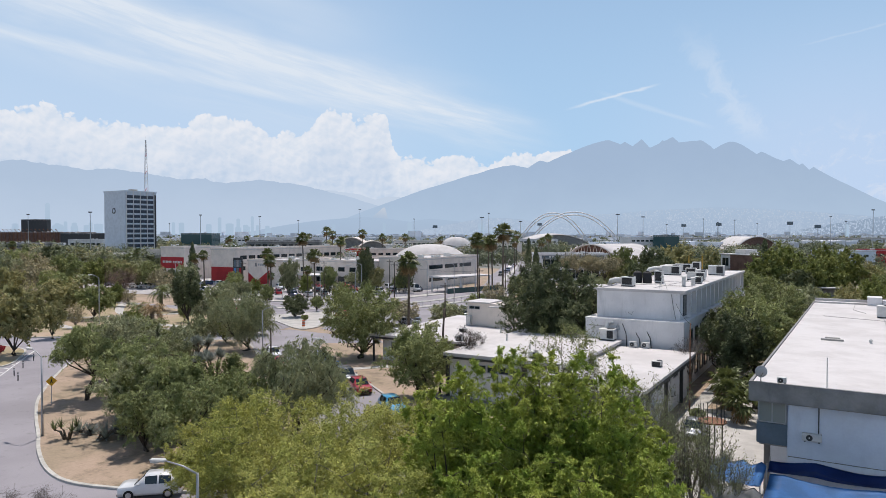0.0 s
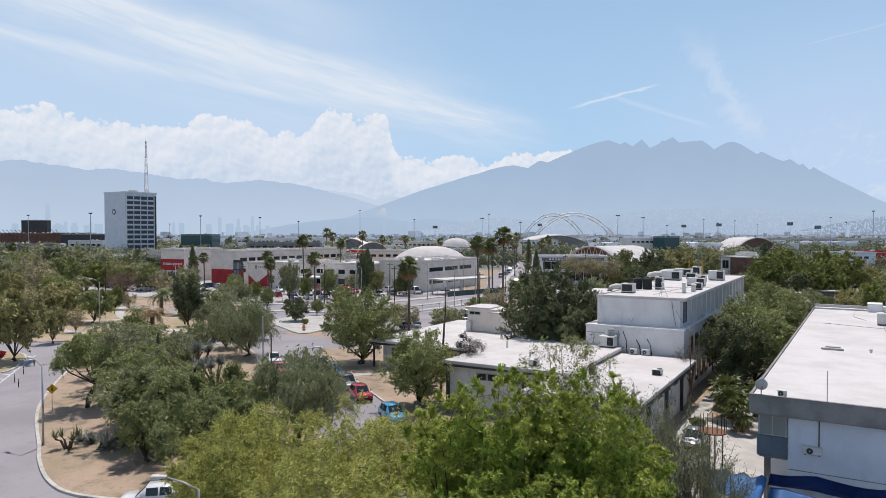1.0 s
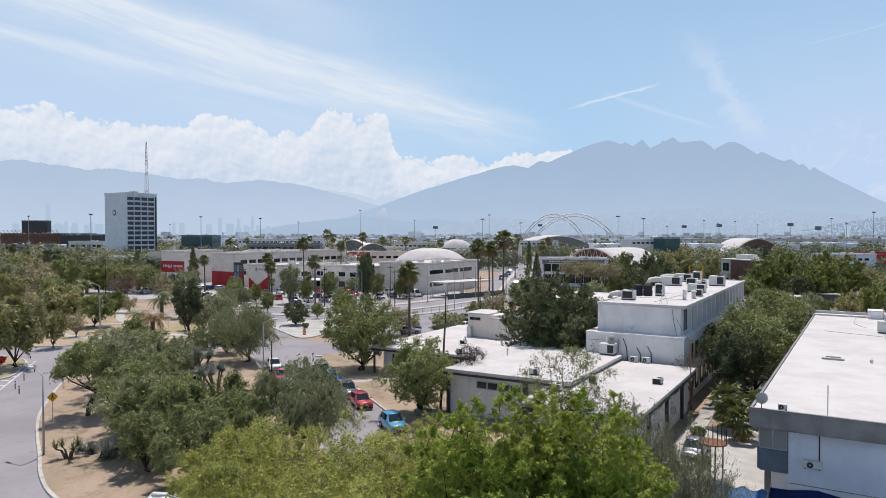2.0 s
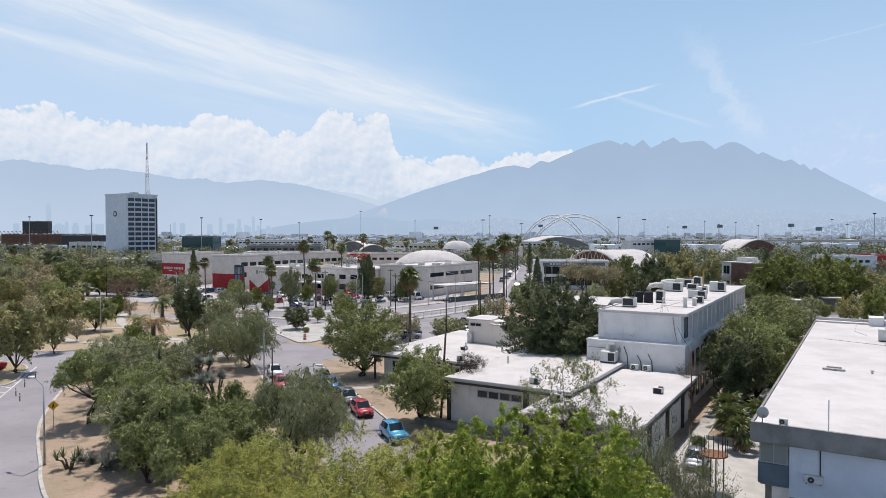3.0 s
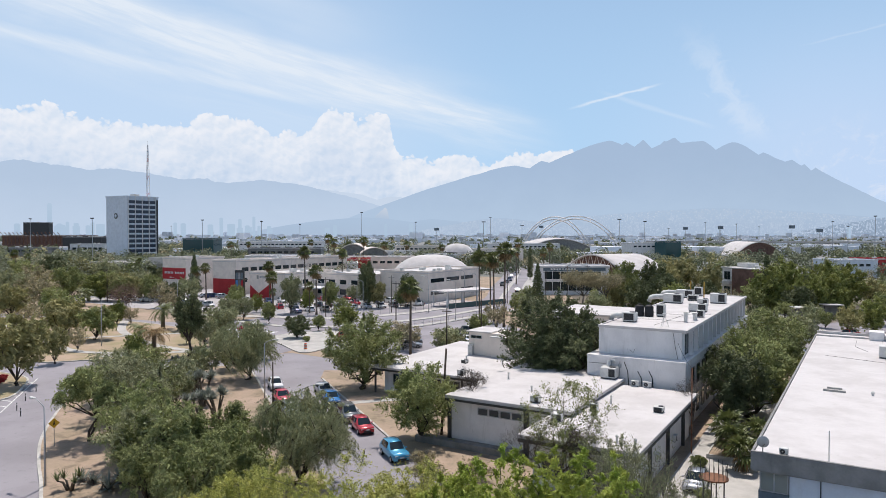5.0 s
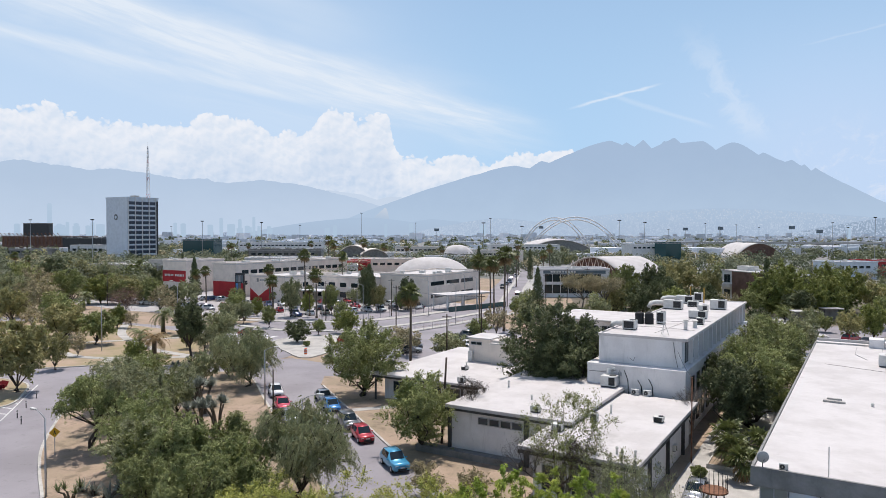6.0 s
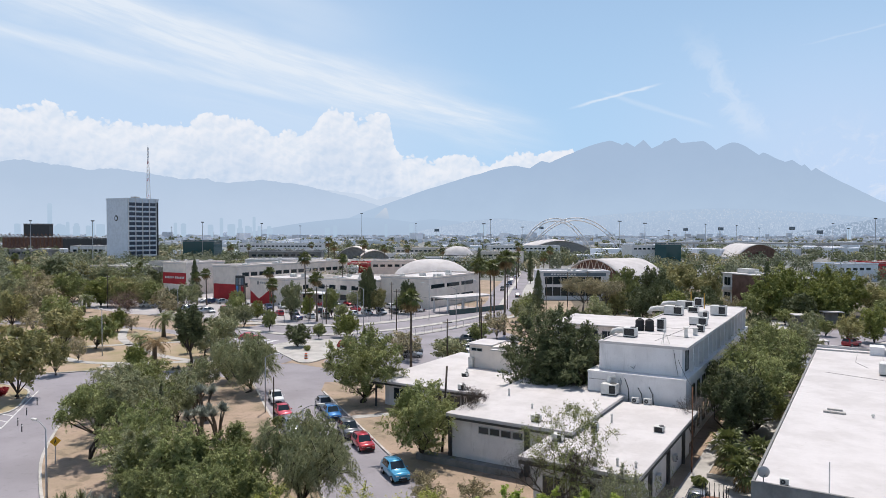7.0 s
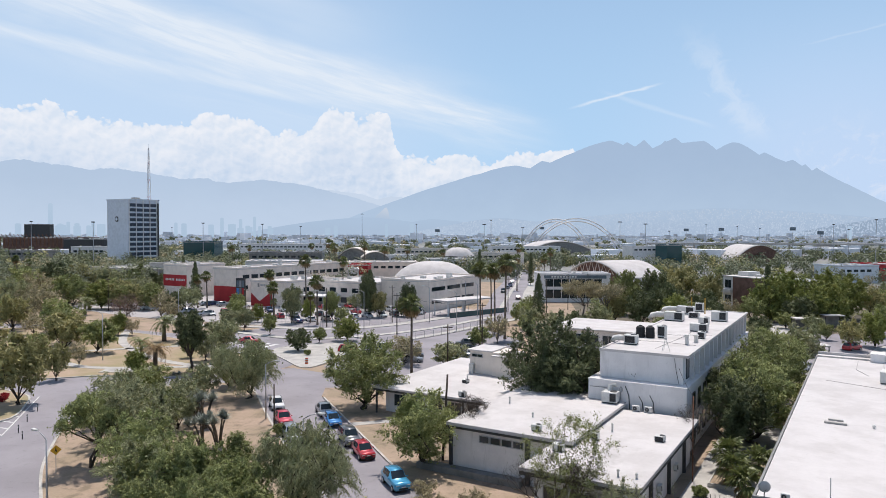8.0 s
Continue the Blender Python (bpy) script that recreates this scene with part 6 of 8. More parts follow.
for _row, (_a, _b, _n, _turn) in enumerate((((-128, 139), (-110, 172), 10, 152), ((-142, 137), (-118, 180), 14, 152), ((-160, 138), (-136, 178), 12, 332), ((-212, 140), (-160, 136), 12, 250), ((-205, 152), (-168, 158), 11, 70))):
    for _k in range(_n):
        if _rng.random() < 0.12:
            continue
        _f = _k / (_n - 1)
        _x, _y = _a[0] + (_b[0] - _a[0]) * _f + _rng.uniform(-0.4, 0.4), _a[1] + (_b[1] - _a[1]) * _f
        _kind = _rng.choice(["hatchback", "sedan", "sedan", "suv", "suv", "pickup"])
        _col = _rng.choice(["white", "white", "white", "silver", "silver", "grey", "black", "red", "navy", "beige"])
        _h = _turn + _rng.choice([0, 0, 180]) + _rng.uniform(-3, 3)
        if (_kind, _col) in PROTO:
            copy_thing(PROTO[_kind, _col], pose(_x, _y, 0.035, 0, 0, _h))
        else:
            PROTO[_kind, _col] = car(_kind, _col, "%s %s in the open parking lot" % (WORDS[_col], KINDS[_kind]), (_x, _y), _h, "cars in the parking lot")
car("van", "white", "white minibus at the end of the parking lot", (-110.5, 171), 330)
for _x, _y, _h, _k, _c in ((-104, 228, 115, "sedan", "black"), (-121, 251, -65, "suv", "black"), (-127, 268, 115, "hatchback", "silver"), (-131, 279, -65, "suv", "navy"), (-140, 300, 115, "sedan", "white"), (-146, 318, 115, "suv", "white")):
    car(_k, _c, "%s %s on the straight street" % (WORDS[_c], KINDS[_k]), (_x, _y), _h, "cars on the street")

# ---------------------------------------------------------------- poles, lamps, signs


def street_lamp(h, arm, turn, at, label, tilt=0.0):
    t = empty_thing("street_lamp", label, "street lamp", (*at, 0.05), turn)
    part("pole", tube_bm([(0, 0, 0), (0, 0, h * 0.5), (0, 0, h - 0.25)], [0.105, 0.085, 0.06], 8), MAT["metal_grey"], t, smooth=True)
    part("arm", tube_bm([(0, 0, h - 0.3), (arm * 0.35, 0, h + 0.05), (arm * 0.8, 0, h + 0.28)], [0.05, 0.042, 0.035], 6), MAT["metal_grey"], t, smooth=True)
    bm = bmesh.new()
    add_box(bm, arm * 0.78, -0.13, h + 0.22, arm * 0.78 + 0.75, 0.13, h + 0.36, bevel=0.04)
    head = part("lamp_head", bm, MAT["ac_white"], t)
    part("lens", box_bm(arm * 0.78 + 0.3, -0.1, h + 0.17, arm * 0.78 + 0.7, 0.1, h + 0.215), MAT["lamp_glass"], head)
    part("base_plate", box_bm(-0.2, -0.2, 0, 0.2, 0.2, 0.04), MAT["metal_grey"], t)
    return t


street_lamp(7.0, 1.9, 178, (-58.4, 32.9), "grey steel street lamp with a single arm over the road")
street_lamp(6.15, 2.0, 205, (-26.3, 22.0), "grey steel street lamp beside the near road")
street_lamp(7.4, 1.6, 20, (-65.2, 65.0), "grey steel street lamp at the street kerb")
street_lamp(7.0, 1.8, 20, (-44.4, 49.0), "grey street lamp rising through a mesquite crown")
street_lamp(9.0, 1.8, 200, (-121, 79), "tall grey lamp post standing in the park")
for _x, _y in ((-97, 125.5), (-104, 137), (-98, 158), (-84, 148), (-112, 131), (-93, 176), (-150, 119), (-103, 187)):
    street_lamp(9.5, 1.8, 200, (_x, _y), "tall grey lamp post beside the avenue")


def pole(h, at, label, mat="bark", r=0.13, cross=True, lean=0.0, name="utility_pole"):
    t = empty_thing(name, label, "pole", (*at, 0.05), 25)
    part("shaft", tube_bm([(0, 0, 0), (lean, 0, h)], [r, r * 0.72], 8), MAT[mat], t, smooth=True)
    if cross:
        part("crossarm", box_bm(-0.8, -0.06, h - 0.6, 0.8, 0.06, h - 0.48), MAT[mat], t)
        for x in (-0.7, -0.3, 0.3, 0.7):
            part("insulator", tube_bm([(x, 0, h - 0.48), (x, 0, h - 0.3)], [0.05, 0.03], 6), MAT["ac_white"], t)
    return t


pole(5.4, (-61.7, 62.9), "dark wooden post at the street kerb", "bark", 0.11, False)
pole(9.2, (-37.4, 62.8), "dark leaning wooden pole beside the low building", "bark", 0.14, False, 0.5)
pole(8.8, (-58.5, 100), "dark wooden utility pole beside the parking", "bark", 0.13)
pole(8.4, (-13.4, 69.8), "thin rust-brown pole at the courtyard corner", "rust", 0.07, False)
for _x, _y, _h in ((-64.5, 124, 10), (-88, 128, 10.5), (-106, 152, 10), (-115, 136, 10), (-132, 125, 10), (-90, 190, 10.5), (-80, 196, 10), (-77, 206, 11), (-74, 216, 11), (-196, 130, 10)):
    pole(_h, (_x, _y), "dark wooden utility pole beside the avenue", "bark", 0.13)


def wire(a, b, sag, label="thin black overhead wire between poles"):
    pts = []
    a, b = Vector(a), Vector(b)
    for k in range(9):
        f = k / 8
        p = a.lerp(b, f)
        p.z -= 4 * sag * f * (1 - f)
        pts.append(p)
    ob = part("overhead_wire", tube_bm(pts, 0.02, 4), MAT["black"])
    return tagged(ob, label, "cable")


wire((-13.3, 69.8, 8.3), (-16.6, 78.5, 9.4), 0.3, "slack black wire from the pole to the white block")
wire((-64.5, 124, 9.5), (-88, 128, 10.0), 0.6)
wire((-88, 128, 10.0), (-106, 152, 9.5), 0.7)
wire((-80, 196, 9.5), (-77, 206, 10.5), 0.3)


def warning_sign():
    t = empty_thing("warning_sign", "yellow diamond pedestrian warning sign on a thin post", "road sign", (-68.6, 39.6, 0.0), -118)
    part("post", tube_bm([(0, 0, 0), (0, 0, 2.7)], 0.035, 6), MAT["metal_grey"], t)
    bm = bmesh.new()
    add_box(bm, -0.36, -0.012, -0.36, 0.36, 0.012, 0.36, Matrix.Translation((0, 0.05, 2.42)) @ Matrix.Rotation(radians(45), 4, "Y"))
    plate = part("plate", bm, MAT["yellow"], t, "yellow diamond plate")
    bm = bmesh.new()
    for s in (1,):
        add_box(bm, -0.05, 0.0, -0.02, 0.05, 0.006, 0.16, Matrix.Translation((0, 0.064, 2.42)))
        add_box(bm, -0.16, 0.0, -0.24, -0.09, 0.006, 0.02, Matrix.Translation((0.1, 0.064, 2.42)) @ Matrix.Rotation(radians(14), 4, "Y"))
        add_box(bm, 0.02, 0.0, -0.24, 0.09, 0.006, 0.02, Matrix.Translation((-0.02, 0.064, 2.42)) @ Matrix.Rotation(radians(-14), 4, "Y"))
        add_box(bm, -0.04, 0.0, 0.18, 0.04, 0.006, 0.26, Matrix.Translation((0, 0.064, 2.42)))
    part("symbol", bm, MAT["black"], plate)
    return t


warning_sign()


def bollard(at, label, mat="metal_dark", h=0.95, r=0.06):
    t = empty_thing("bollard", label, "bollard", (*at, 0.02))
    part("post", tube_bm([(0, 0, 0), (0, 0, h)], r, 8), MAT[mat], t)
    part("band", tube_bm([(0, 0, h * 0.7), (0, 0, h * 0.85)], r * 1.08, 8), MAT["white_line"], t)
    return t


for _x, _y in ((-83.3, 44.2), (-86.4, 45.4), (-90.4, 48.6), (-94.5, 52.2)):
    bollard((_x, _y), "dark flexible road bollard with a white band")


def drum(at):
    t = empty_thing("traffic_drum", "orange and white plastic traffic drum on the island tip", "traffic drum", (*at, 0.13))
    for k, (z, m) in enumerate(((0, "orange"), (0.26, "white_line"), (0.48, "orange"), (0.72, "white_line"), (0.9, "orange"))):
        z1 = (0.26, 0.48, 0.72, 0.9, 1.05)[k]
        part("band", tube_bm([(0, 0, z), (0, 0, z1 - 0.005)], [0.3 - 0.05 * z, 0.3 - 0.05 * z1], 12), MAT[m], t)
    return t


drum((-86.2, 96.2))

# ---------------------------------------------------------------- roof equipment


def split_unit(at, turn, label, w=0.85, h=0.62, name="air_conditioner"):
    """An outdoor unit with a round fan grille on its front (-y)."""
    t = empty_thing(name, label, "air conditioner", at, turn)
    part("casing", box_bm(-w / 2, -0.16, 0.06, w / 2, 0.16, h, bevel=0.02), MAT["ac_white"], t)
    part("fan_grille", tube_bm([(-w * 0.13, -0.175, h * 0.52), (-w * 0.13, -0.162, h * 0.52)], h * 0.36, 16), MAT["metal_dark"], t)
    part("hub", tube_bm([(-w * 0.13, -0.19, h * 0.52), (-w * 0.13, -0.176, h * 0.52)], h * 0.09, 8), MAT["ac_white"], t)
    for s in (-1, 1):
        part("foot", box_bm(s * w * 0.36 - 0.04, -0.16, 0.0, s * w * 0.36 + 0.04, 0.16, 0.055), MAT["metal_dark"], t)
    return t


def roof_unit(at, turn, size, label, duct=0.0, dark=True):
    w, d, h = size
    t = empty_thing("rooftop_unit", label, "air conditioner", at, turn)
    part("casing", box_bm(-w / 2, -d / 2, 0.12, w / 2, d / 2, h, bevel=0.03), MAT["ac_white"], t)
    part("skid", box_bm(-w / 2 + 0.05, -d / 2 + 0.05, 0.0, w / 2 - 0.05, d / 2 - 0.05, 0.115), MAT["metal_dark"], t)
    bm = bmesh.new()
    x0, x1 = (w * 0.05, w * 0.46) if dark else (-w * 0.4, w * 0.4)
    for k in range(7):
        z = h * 0.24 + k * (h * 0.62) / 7
        add_box(bm, x0, -d / 2 - 0.02, z, x1, -d / 2 - 0.004, z + h * 0.055)
    part("louvre", bm, MAT["metal_dark"], t)
    part("coil", box_bm(x0, -d / 2 - 0.0035, h * 0.2, x1, -d / 2 + 0.01, h * 0.9), MAT["black"], t)
    part("fan_guard", tube_bm([(w * 0.22, 0, h + 0.002), (w * 0.22, 0, h + 0.06)], min(w, d) * 0.3, 14), MAT["metal_dark"], t)
    if duct:
        part("duct", tube_bm([(-w / 2 + 0.02, 0, h * 0.6), (-w / 2 - duct * 0.5, 0, h * 0.62), (-w / 2 - duct * 0.85, 0, h * 0.5), (-w / 2 - duct, 0, 0.05)], [h * 0.3, h * 0.3, h * 0.28, h * 0.28], 10), MAT["ac_white"], t, smooth=True)
    return t


Z = 10.71
roof_unit((-23.4, 84.0, Z), 0, (1.5, 1.3, 1.15), "white rooftop cooler with a curved duct", 1.6, False)
roof_unit((-18.4, 99.6, Z), 0, (2.3, 1.2, 1.1), "grey packaged air conditioner on the white roof")
roof_unit((-19.3, 108.2, Z), 0, (1.4, 1.2, 1.0), "small grey air conditioner on the white roof")
roof_unit((-17.9, 112.9, Z), 0, (2.2, 1.6, 1.5), "large dark-louvred air conditioner near the roof edge")
roof_unit((-23.9, 109.8, Z), 0, (2.7, 1.5, 1.4), "large packaged air conditioner with white duct", 2.4)
roof_unit((-24.2, 119.8, Z), 0, (2.7, 1.5, 1.3), "packaged air conditioner at the far roof end", 2.6)
roof_unit((-22.9, 124.3, Z), 0, (1.3, 1.1, 1.5), "white cooler at the far end of the roof", 0, False)
roof_unit((-16.9, 93.0, Z), 0, (0.9, 0.8, 0.9), "small white vent box on the roof", 0, False)
roof_unit((-22.0, 115.0, Z), 0, (1.6, 1.1, 0.9), "grey cooler on the white roof", 0, False)


def water_tank(at, label):
    t = empty_thing("water_tank", label, "water tank", at)
    bm = bmesh.new()
    add_tube(bm, [(0, 0, 0), (0, 0, 0.06), (0, 0, 0.7), (0, 0, 0.74), (0, 0, 1.25), (0, 0, 1.42), (0, 0, 1.5)], [0.55, 0.58, 0.58, 0.55, 0.57, 0.42, 0.2], 18)
    part("barrel", bm, MAT["black"], t, smooth=True)
    part("lid", tube_bm([(0, 0, 1.5), (0, 0, 1.57)], 0.24, 12), MAT["black"], t)
    return t


water_tank((-23.9, 90.2, Z), "black plastic water tank on the white roof")
water_tank((-22.7, 90.3, Z), "black plastic water tank beside another tank")
roof_unit((-21.4, 91.2, Z), 0, (1.0, 1.0, 1.6), "tall white cabinet beside the water tanks", 0, False)
for _pts in ([(-25.0, 86.5, Z + 0.04), (-21.0, 87.4, Z + 0.04), (-16.4, 86.6, Z + 0.04)], [(-25.0, 95.0, Z + 0.04), (-20.5, 94.0, Z + 0.04), (-16.2, 96.5, Z + 0.04)], [(-20.0, 82.0, Z + 0.04), (-19.0, 95.0, Z + 0.04), (-19.5, 107.0, Z + 0.04)]):
    tagged(part("roof_cable", tube_bm(_pts, 0.022, 4), MAT["fascia"]), "thin grey cable lying across the white roof", "cable")


def turbine_vent(at, h, label, r=0.22):
    t = empty_thing("roof_vent", label, "vent", at)
    part("pipe", tube_bm([(0, 0, 0), (0, 0, h)], r * 0.75, 10), MAT["ac_white"], t)
    part("cap", tube_bm([(0, 0, h + 0.002), (0, 0, h + 0.1), (0, 0, h + 0.2)], [r, r * 1.1, r * 0.4], 10), MAT["ac_white"], t)
    return t


turbine_vent((-17.5, 87.0, Z), 1.1, "white cylindrical roof vent", 0.3)
turbine_vent((-16.9, 89.5, Z), 0.8, "white stubby roof vent", 0.35)
for _x, _y, _z, _h in ((-20.5, 67.1, 4.63, 0.7), (-16.3, 54.9, 4.63, 0.45), (-14.9, 55.2, 4.63, 0.3), (-33.0, 70.0, 5.21, 0.6), (-40.5, 84, 3.73, 0.5), (-46, 84, 3.73, 0.6), (-28.5, 66, 5.21, 0.35), (1.4, 67.5, 8.03, 0.15), (-47.5, 96, 3.73, 0.5)):
    turbine_vent((_x, _y, _z), _h, "small white vent pipe on a flat roof", 0.13)


def antenna_tripod():
    t = empty_thing("antenna", "thin white antenna mast on a tripod", "antenna", (-18.6, 80.8, Z))
    for a in (0, 120, 240):
        part("leg", tube_bm([(0.55 * math.cos(radians(a)), 0.55 * math.sin(radians(a)), 0), (0, 0, 1.5)], 0.03, 5), MAT["ac_white"], t)
    part("mast", tube_bm([(0, 0, 1.4), (0, 0, 2.3)], 0.03, 5), MAT["ac_white"], t)
    part("head", box_bm(-0.18, -0.1, 1.35, 0.18, 0.1, 1.6, bevel=0.02), MAT["ac_white"], t)


antenna_tripod()
for _x, _y in ((-23.9, 122.8), (-21.5, 121.4)):
    tagged(part("standpipe", tube_bm([(_x, _y, Z), (_x, _y, Z + 2.6)], 0.09, 8), MAT["pipe_yellow"]), "ochre yellow standpipe on the roof end", "pipe")
split_unit((-20.6, 76.1, 4.63), 0, "white split air conditioner against the white block")
split_unit((-19.3, 76.2, 4.63), 0, "white split air conditioner beside its twin")
for _x, _h in ((-20.1, 1.7), (-18.9, 1.9), (-21.6, 2.6)):
    tagged(part("conduit", tube_bm([(_x, 77.13, 4.4), (_x - 0.1, 77.13, 4.4 + _h * 0.6), (_x - 0.5, 77.13, 4.4 + _h)], 0.045, 5), MAT["black"]), "black conduit running up the white wall", "pipe")
for _pts in ([(-17.1, 78.55, 10.4), (-16.9, 78.55, 9.0), (-16.6, 78.55, 7.6)], [(-21.9, 78.57, 8.2), (-21.5, 78.57, 7.9), (-21.3, 78.57, 8.35)], [(-22.6, 77.12, 7.0), (-22.6, 77.12, 5.4)], [(-26.2, 77.12, 6.6), (-24.2, 77.12, 6.62)]):
    tagged(part("conduit", tube_bm(_pts, 0.03, 5), MAT["fascia"]), "thin grey conduit on the white wall", "pipe")
tagged(part("junction_box", box_bm(-22.78, 76.98, 6.3, -22.42, 77.14, 6.75), MAT["metal_grey"]), "grey junction box on the white wall", "box")
roof_unit((-23.5, 76.2, 5.21), 0, (1.7, 1.3, 1.25), "rusty-edged evaporative cooler with a white duct", 0, True)
tagged(part("duct", tube_bm([(-23.7, 76.4, 6.2), (-23.7, 76.7, 7.0), (-23.2, 77.1, 7.05)], 0.24, 10), MAT["ac_white"]), "white sheet metal duct from cooler into the wall", "duct")
roof_unit((-26.2, 61.6, 5.21), 0, (0.9, 0.7, 0.65), "small cooler at the roof front edge", 0, True)
roof_unit((-42.0, 75.4, 3.73), 0, (0.9, 0.7, 0.7), "small cooler box at the roof edge", 0, True)
roof_unit((-15.7, 66.3, 4.63), 0, (0.9, 0.8, 0.55), "white vent box on the lower roof", 0, False)
roof_unit((-21.0, 63.4, 4.63), 0, (0.7, 0.6, 0.8), "narrow cooler beside the higher roof", 0, False)
roof_unit((-22.8, 58.6, 4.63), 0, (1.0, 0.8, 0.7), "cooler box on the lower roof front", 0, True)
roof_unit((-45.5, 82.6, 3.73), 0, (0.8, 0.8, 0.5), "grey vent box on the wing roof", 0, False)
roof_unit((3.1, 88.6, 8.03), 0, (1.5, 1.5, 1.3), "grey air conditioner on the broad white roof")
roof_unit((3.2, 92.0, 8.03), 0, (1.2, 1.1, 0.9), "second grey air conditioner on the broad white roof", 0, False)
split_unit((-1.95, 46.78, 4.68), 0, "window air conditioner with a black grille on the blue wall", 1.05, 0.5)
split_unit((-3.6, 46.7, 8.03), 0, "small air conditioner box on the fascia edge", 0.5, 0.4)
for _y in (57.0, 61.5, 68.0):
    split_unit((-14.56, _y, 1.6), 90, "air conditioner on the side wall of the low building")


def dish():
    t = empty_thing("satellite_dish", "small grey satellite dish at the roof corner", "satellite dish", (-4.75, 46.5, 8.03), 20)
    part("mast", tube_bm([(0, 0, 0), (0, 0, 0.55)], 0.03, 6), MAT["metal_dark"], t)
    bm = bmesh.new()
    bmesh.ops.create_uvsphere(bm, u_segments=16, v_segments=10, radius=0.36)
    for v in bm.verts:
        v.co.y = -0.10 + 0.5 * (v.co.x ** 2 + v.co.z ** 2) - (0.012 if v.co.y < 0 else 0)
        v.co.z += 0.66
    part("reflector", bm, MAT["metal_grey"], t, smooth=True)
    part("feed_arm", tube_bm([(0, -0.1, 0.4), (0, -0.42, 0.62)], 0.015, 5), MAT["metal_dark"], t)


dish()
tagged(part("roof_pipe", tube_bm([(-1.2, 46.6, 8.02), (-1.2, 46.6, 9.85)], 0.03, 6), MAT["ac_white"]), "thin pale standpipe at the roof edge", "pipe")


def shelter(at, turn, size, label, name="shelter"):
    """A flat roof on posts over a low wall."""
    w, d, h = size
    t = empty_thing(name, label, "shelter", (*at, 0.1), turn)
    part("roof", box_bm(-w / 2, -d / 2, h - 0.25, w / 2, d / 2, h, bevel=0.03), MAT["roof"], t)
    for x in (-w / 2 + 0.15, w / 2 - 0.3):
        for y in (-d / 2 + 0.15, d / 2 - 0.3):
            part("post", box_bm(x, y, 0, x + 0.15, y + 0.15, h - 0.252), MAT["metal_dark"], t)
    part("back_wall", box_bm(-w / 2 + 0.35, d / 2 - 0.3, 0, w / 2 - 0.35, d / 2 - 0.15, h * 0.8), MAT["fascia"], t)
    return t


shelter((-6.0, 152.0), 20, (3.4, 3.0, 2.6), "small white-roofed guard shelter in the back lane")
shelter((-10.5, 192.0), 25, (5.6, 3.6, 3.2), "white flat canopy at the end of the back lane")
shelter((-5.0, 205.0), 25, (5.0, 3.0, 3.0), "cream roofed gate shelter among trees")
car("pickup", "white", "white truck parked beside the long building", (-8.0, 134.5), 80)


# ---------------------------------------------------------------- forecourt
def tarp(name, x0, x1, y0, y1, z, sag, seed, mat, label):
    rng = random.Random(seed)
    nx, ny = 22, 14
    bm = bmesh.new()
    grid = []
    ph = [rng.uniform(0, 6.28) for _ in range(4)]
    for j in range(ny):
        row = []
        for i in range(nx):
            u, v = i / (nx - 1), j / (ny - 1)
            zz = z - sag * (abs(math.sin(u * 9.4 + ph[0])) ** 0.7) * (0.35 + 0.65 * (1 - abs(2 * v - 1))) + 0.22 * v + 0.05 * math.sin(17 * u + ph[1]) * math.sin(9 * v + ph[2])
            yy = y0 + (y1 - y0) * v + (0.32 * abs(math.sin(u * 9.4 + ph[0])) if j == ny - 1 else 0) * -1
            row.append(bm.verts.new((x0 + (x1 - x0) * u, yy, zz)))
        grid.append(row)
    for j in range(ny - 1):
        for i in range(nx - 1):
            bm.faces.new((grid[j][i], grid[j][i + 1], grid[j + 1][i + 1], grid[j + 1][i]))
    bmesh.ops.solidify(bm, geom=bm.faces[:], thickness=0.015)
    t = empty_thing("awning", label, "awning")
    part("sheet", bm, MAT[mat], t, smooth=True)
    for x in (x0, (x0 + x1) / 2, x1):
        for y in (y0, y1):
            part("post", tube_bm([(x, y, 0.1), (x, y, z + (0.2 if y == y1 else 0.0))], 0.035, 6), MAT["metal_grey"], t)
    return t


tarp("awning", -7.3, -4.3, 42.2, 45.9, 3.05, 0.3, 1, "tarp", "sagging bright blue tarpaulin awning on thin posts")
# shaded strip of the blue awning, drawn as its own navy sheet
tarp("awning", -4.2, 9.0, 44.6, 46.6, 3.3, 0.45, 4, "tarp_shaded", "blue tarpaulin awning against the blue wall, its shade painted in as navy")
tarp("awning", -4.0, 12.0, 40.4, 44.5, 3.0, 0.6, 2, "tarp", "second blue tarpaulin awning before the blue wall")
tarp("awning", -7.2, -4.1, 37.6, 42.0, 2.75, 0.4, 3, "tarp_grey", "grey tarpaulin awning beside the blue one")


def tree_deck():
    t = empty_thing("round_platform", "round rusty platform on dark posts with upright bars", "platform", (-9.0, 55.4, 0.14))
    part("deck", tube_bm([(0, 0, 2.75), (0, 0, 2.86)], 1.05, 24), MAT["rust"], t)
    for k in range(18):
        a = 2 * math.pi * k / 18
        part("bar", tube_bm([(0.98 * math.cos(a), 0.98 * math.sin(a), 2.862), (0.98 * math.cos(a), 0.98 * math.sin(a), 3.95)], 0.024, 5), MAT["metal_dark"], t)
    for k in range(4):
        a = 2 * math.pi * k / 4 + 0.4
        part("leg", tube_bm([(0.75 * math.cos(a), 0.75 * math.sin(a), 0), (0.75 * math.cos(a), 0.75 * math.sin(a), 2.748)], 0.05, 6), MAT["metal_dark"], t)
    return t


tree_deck()


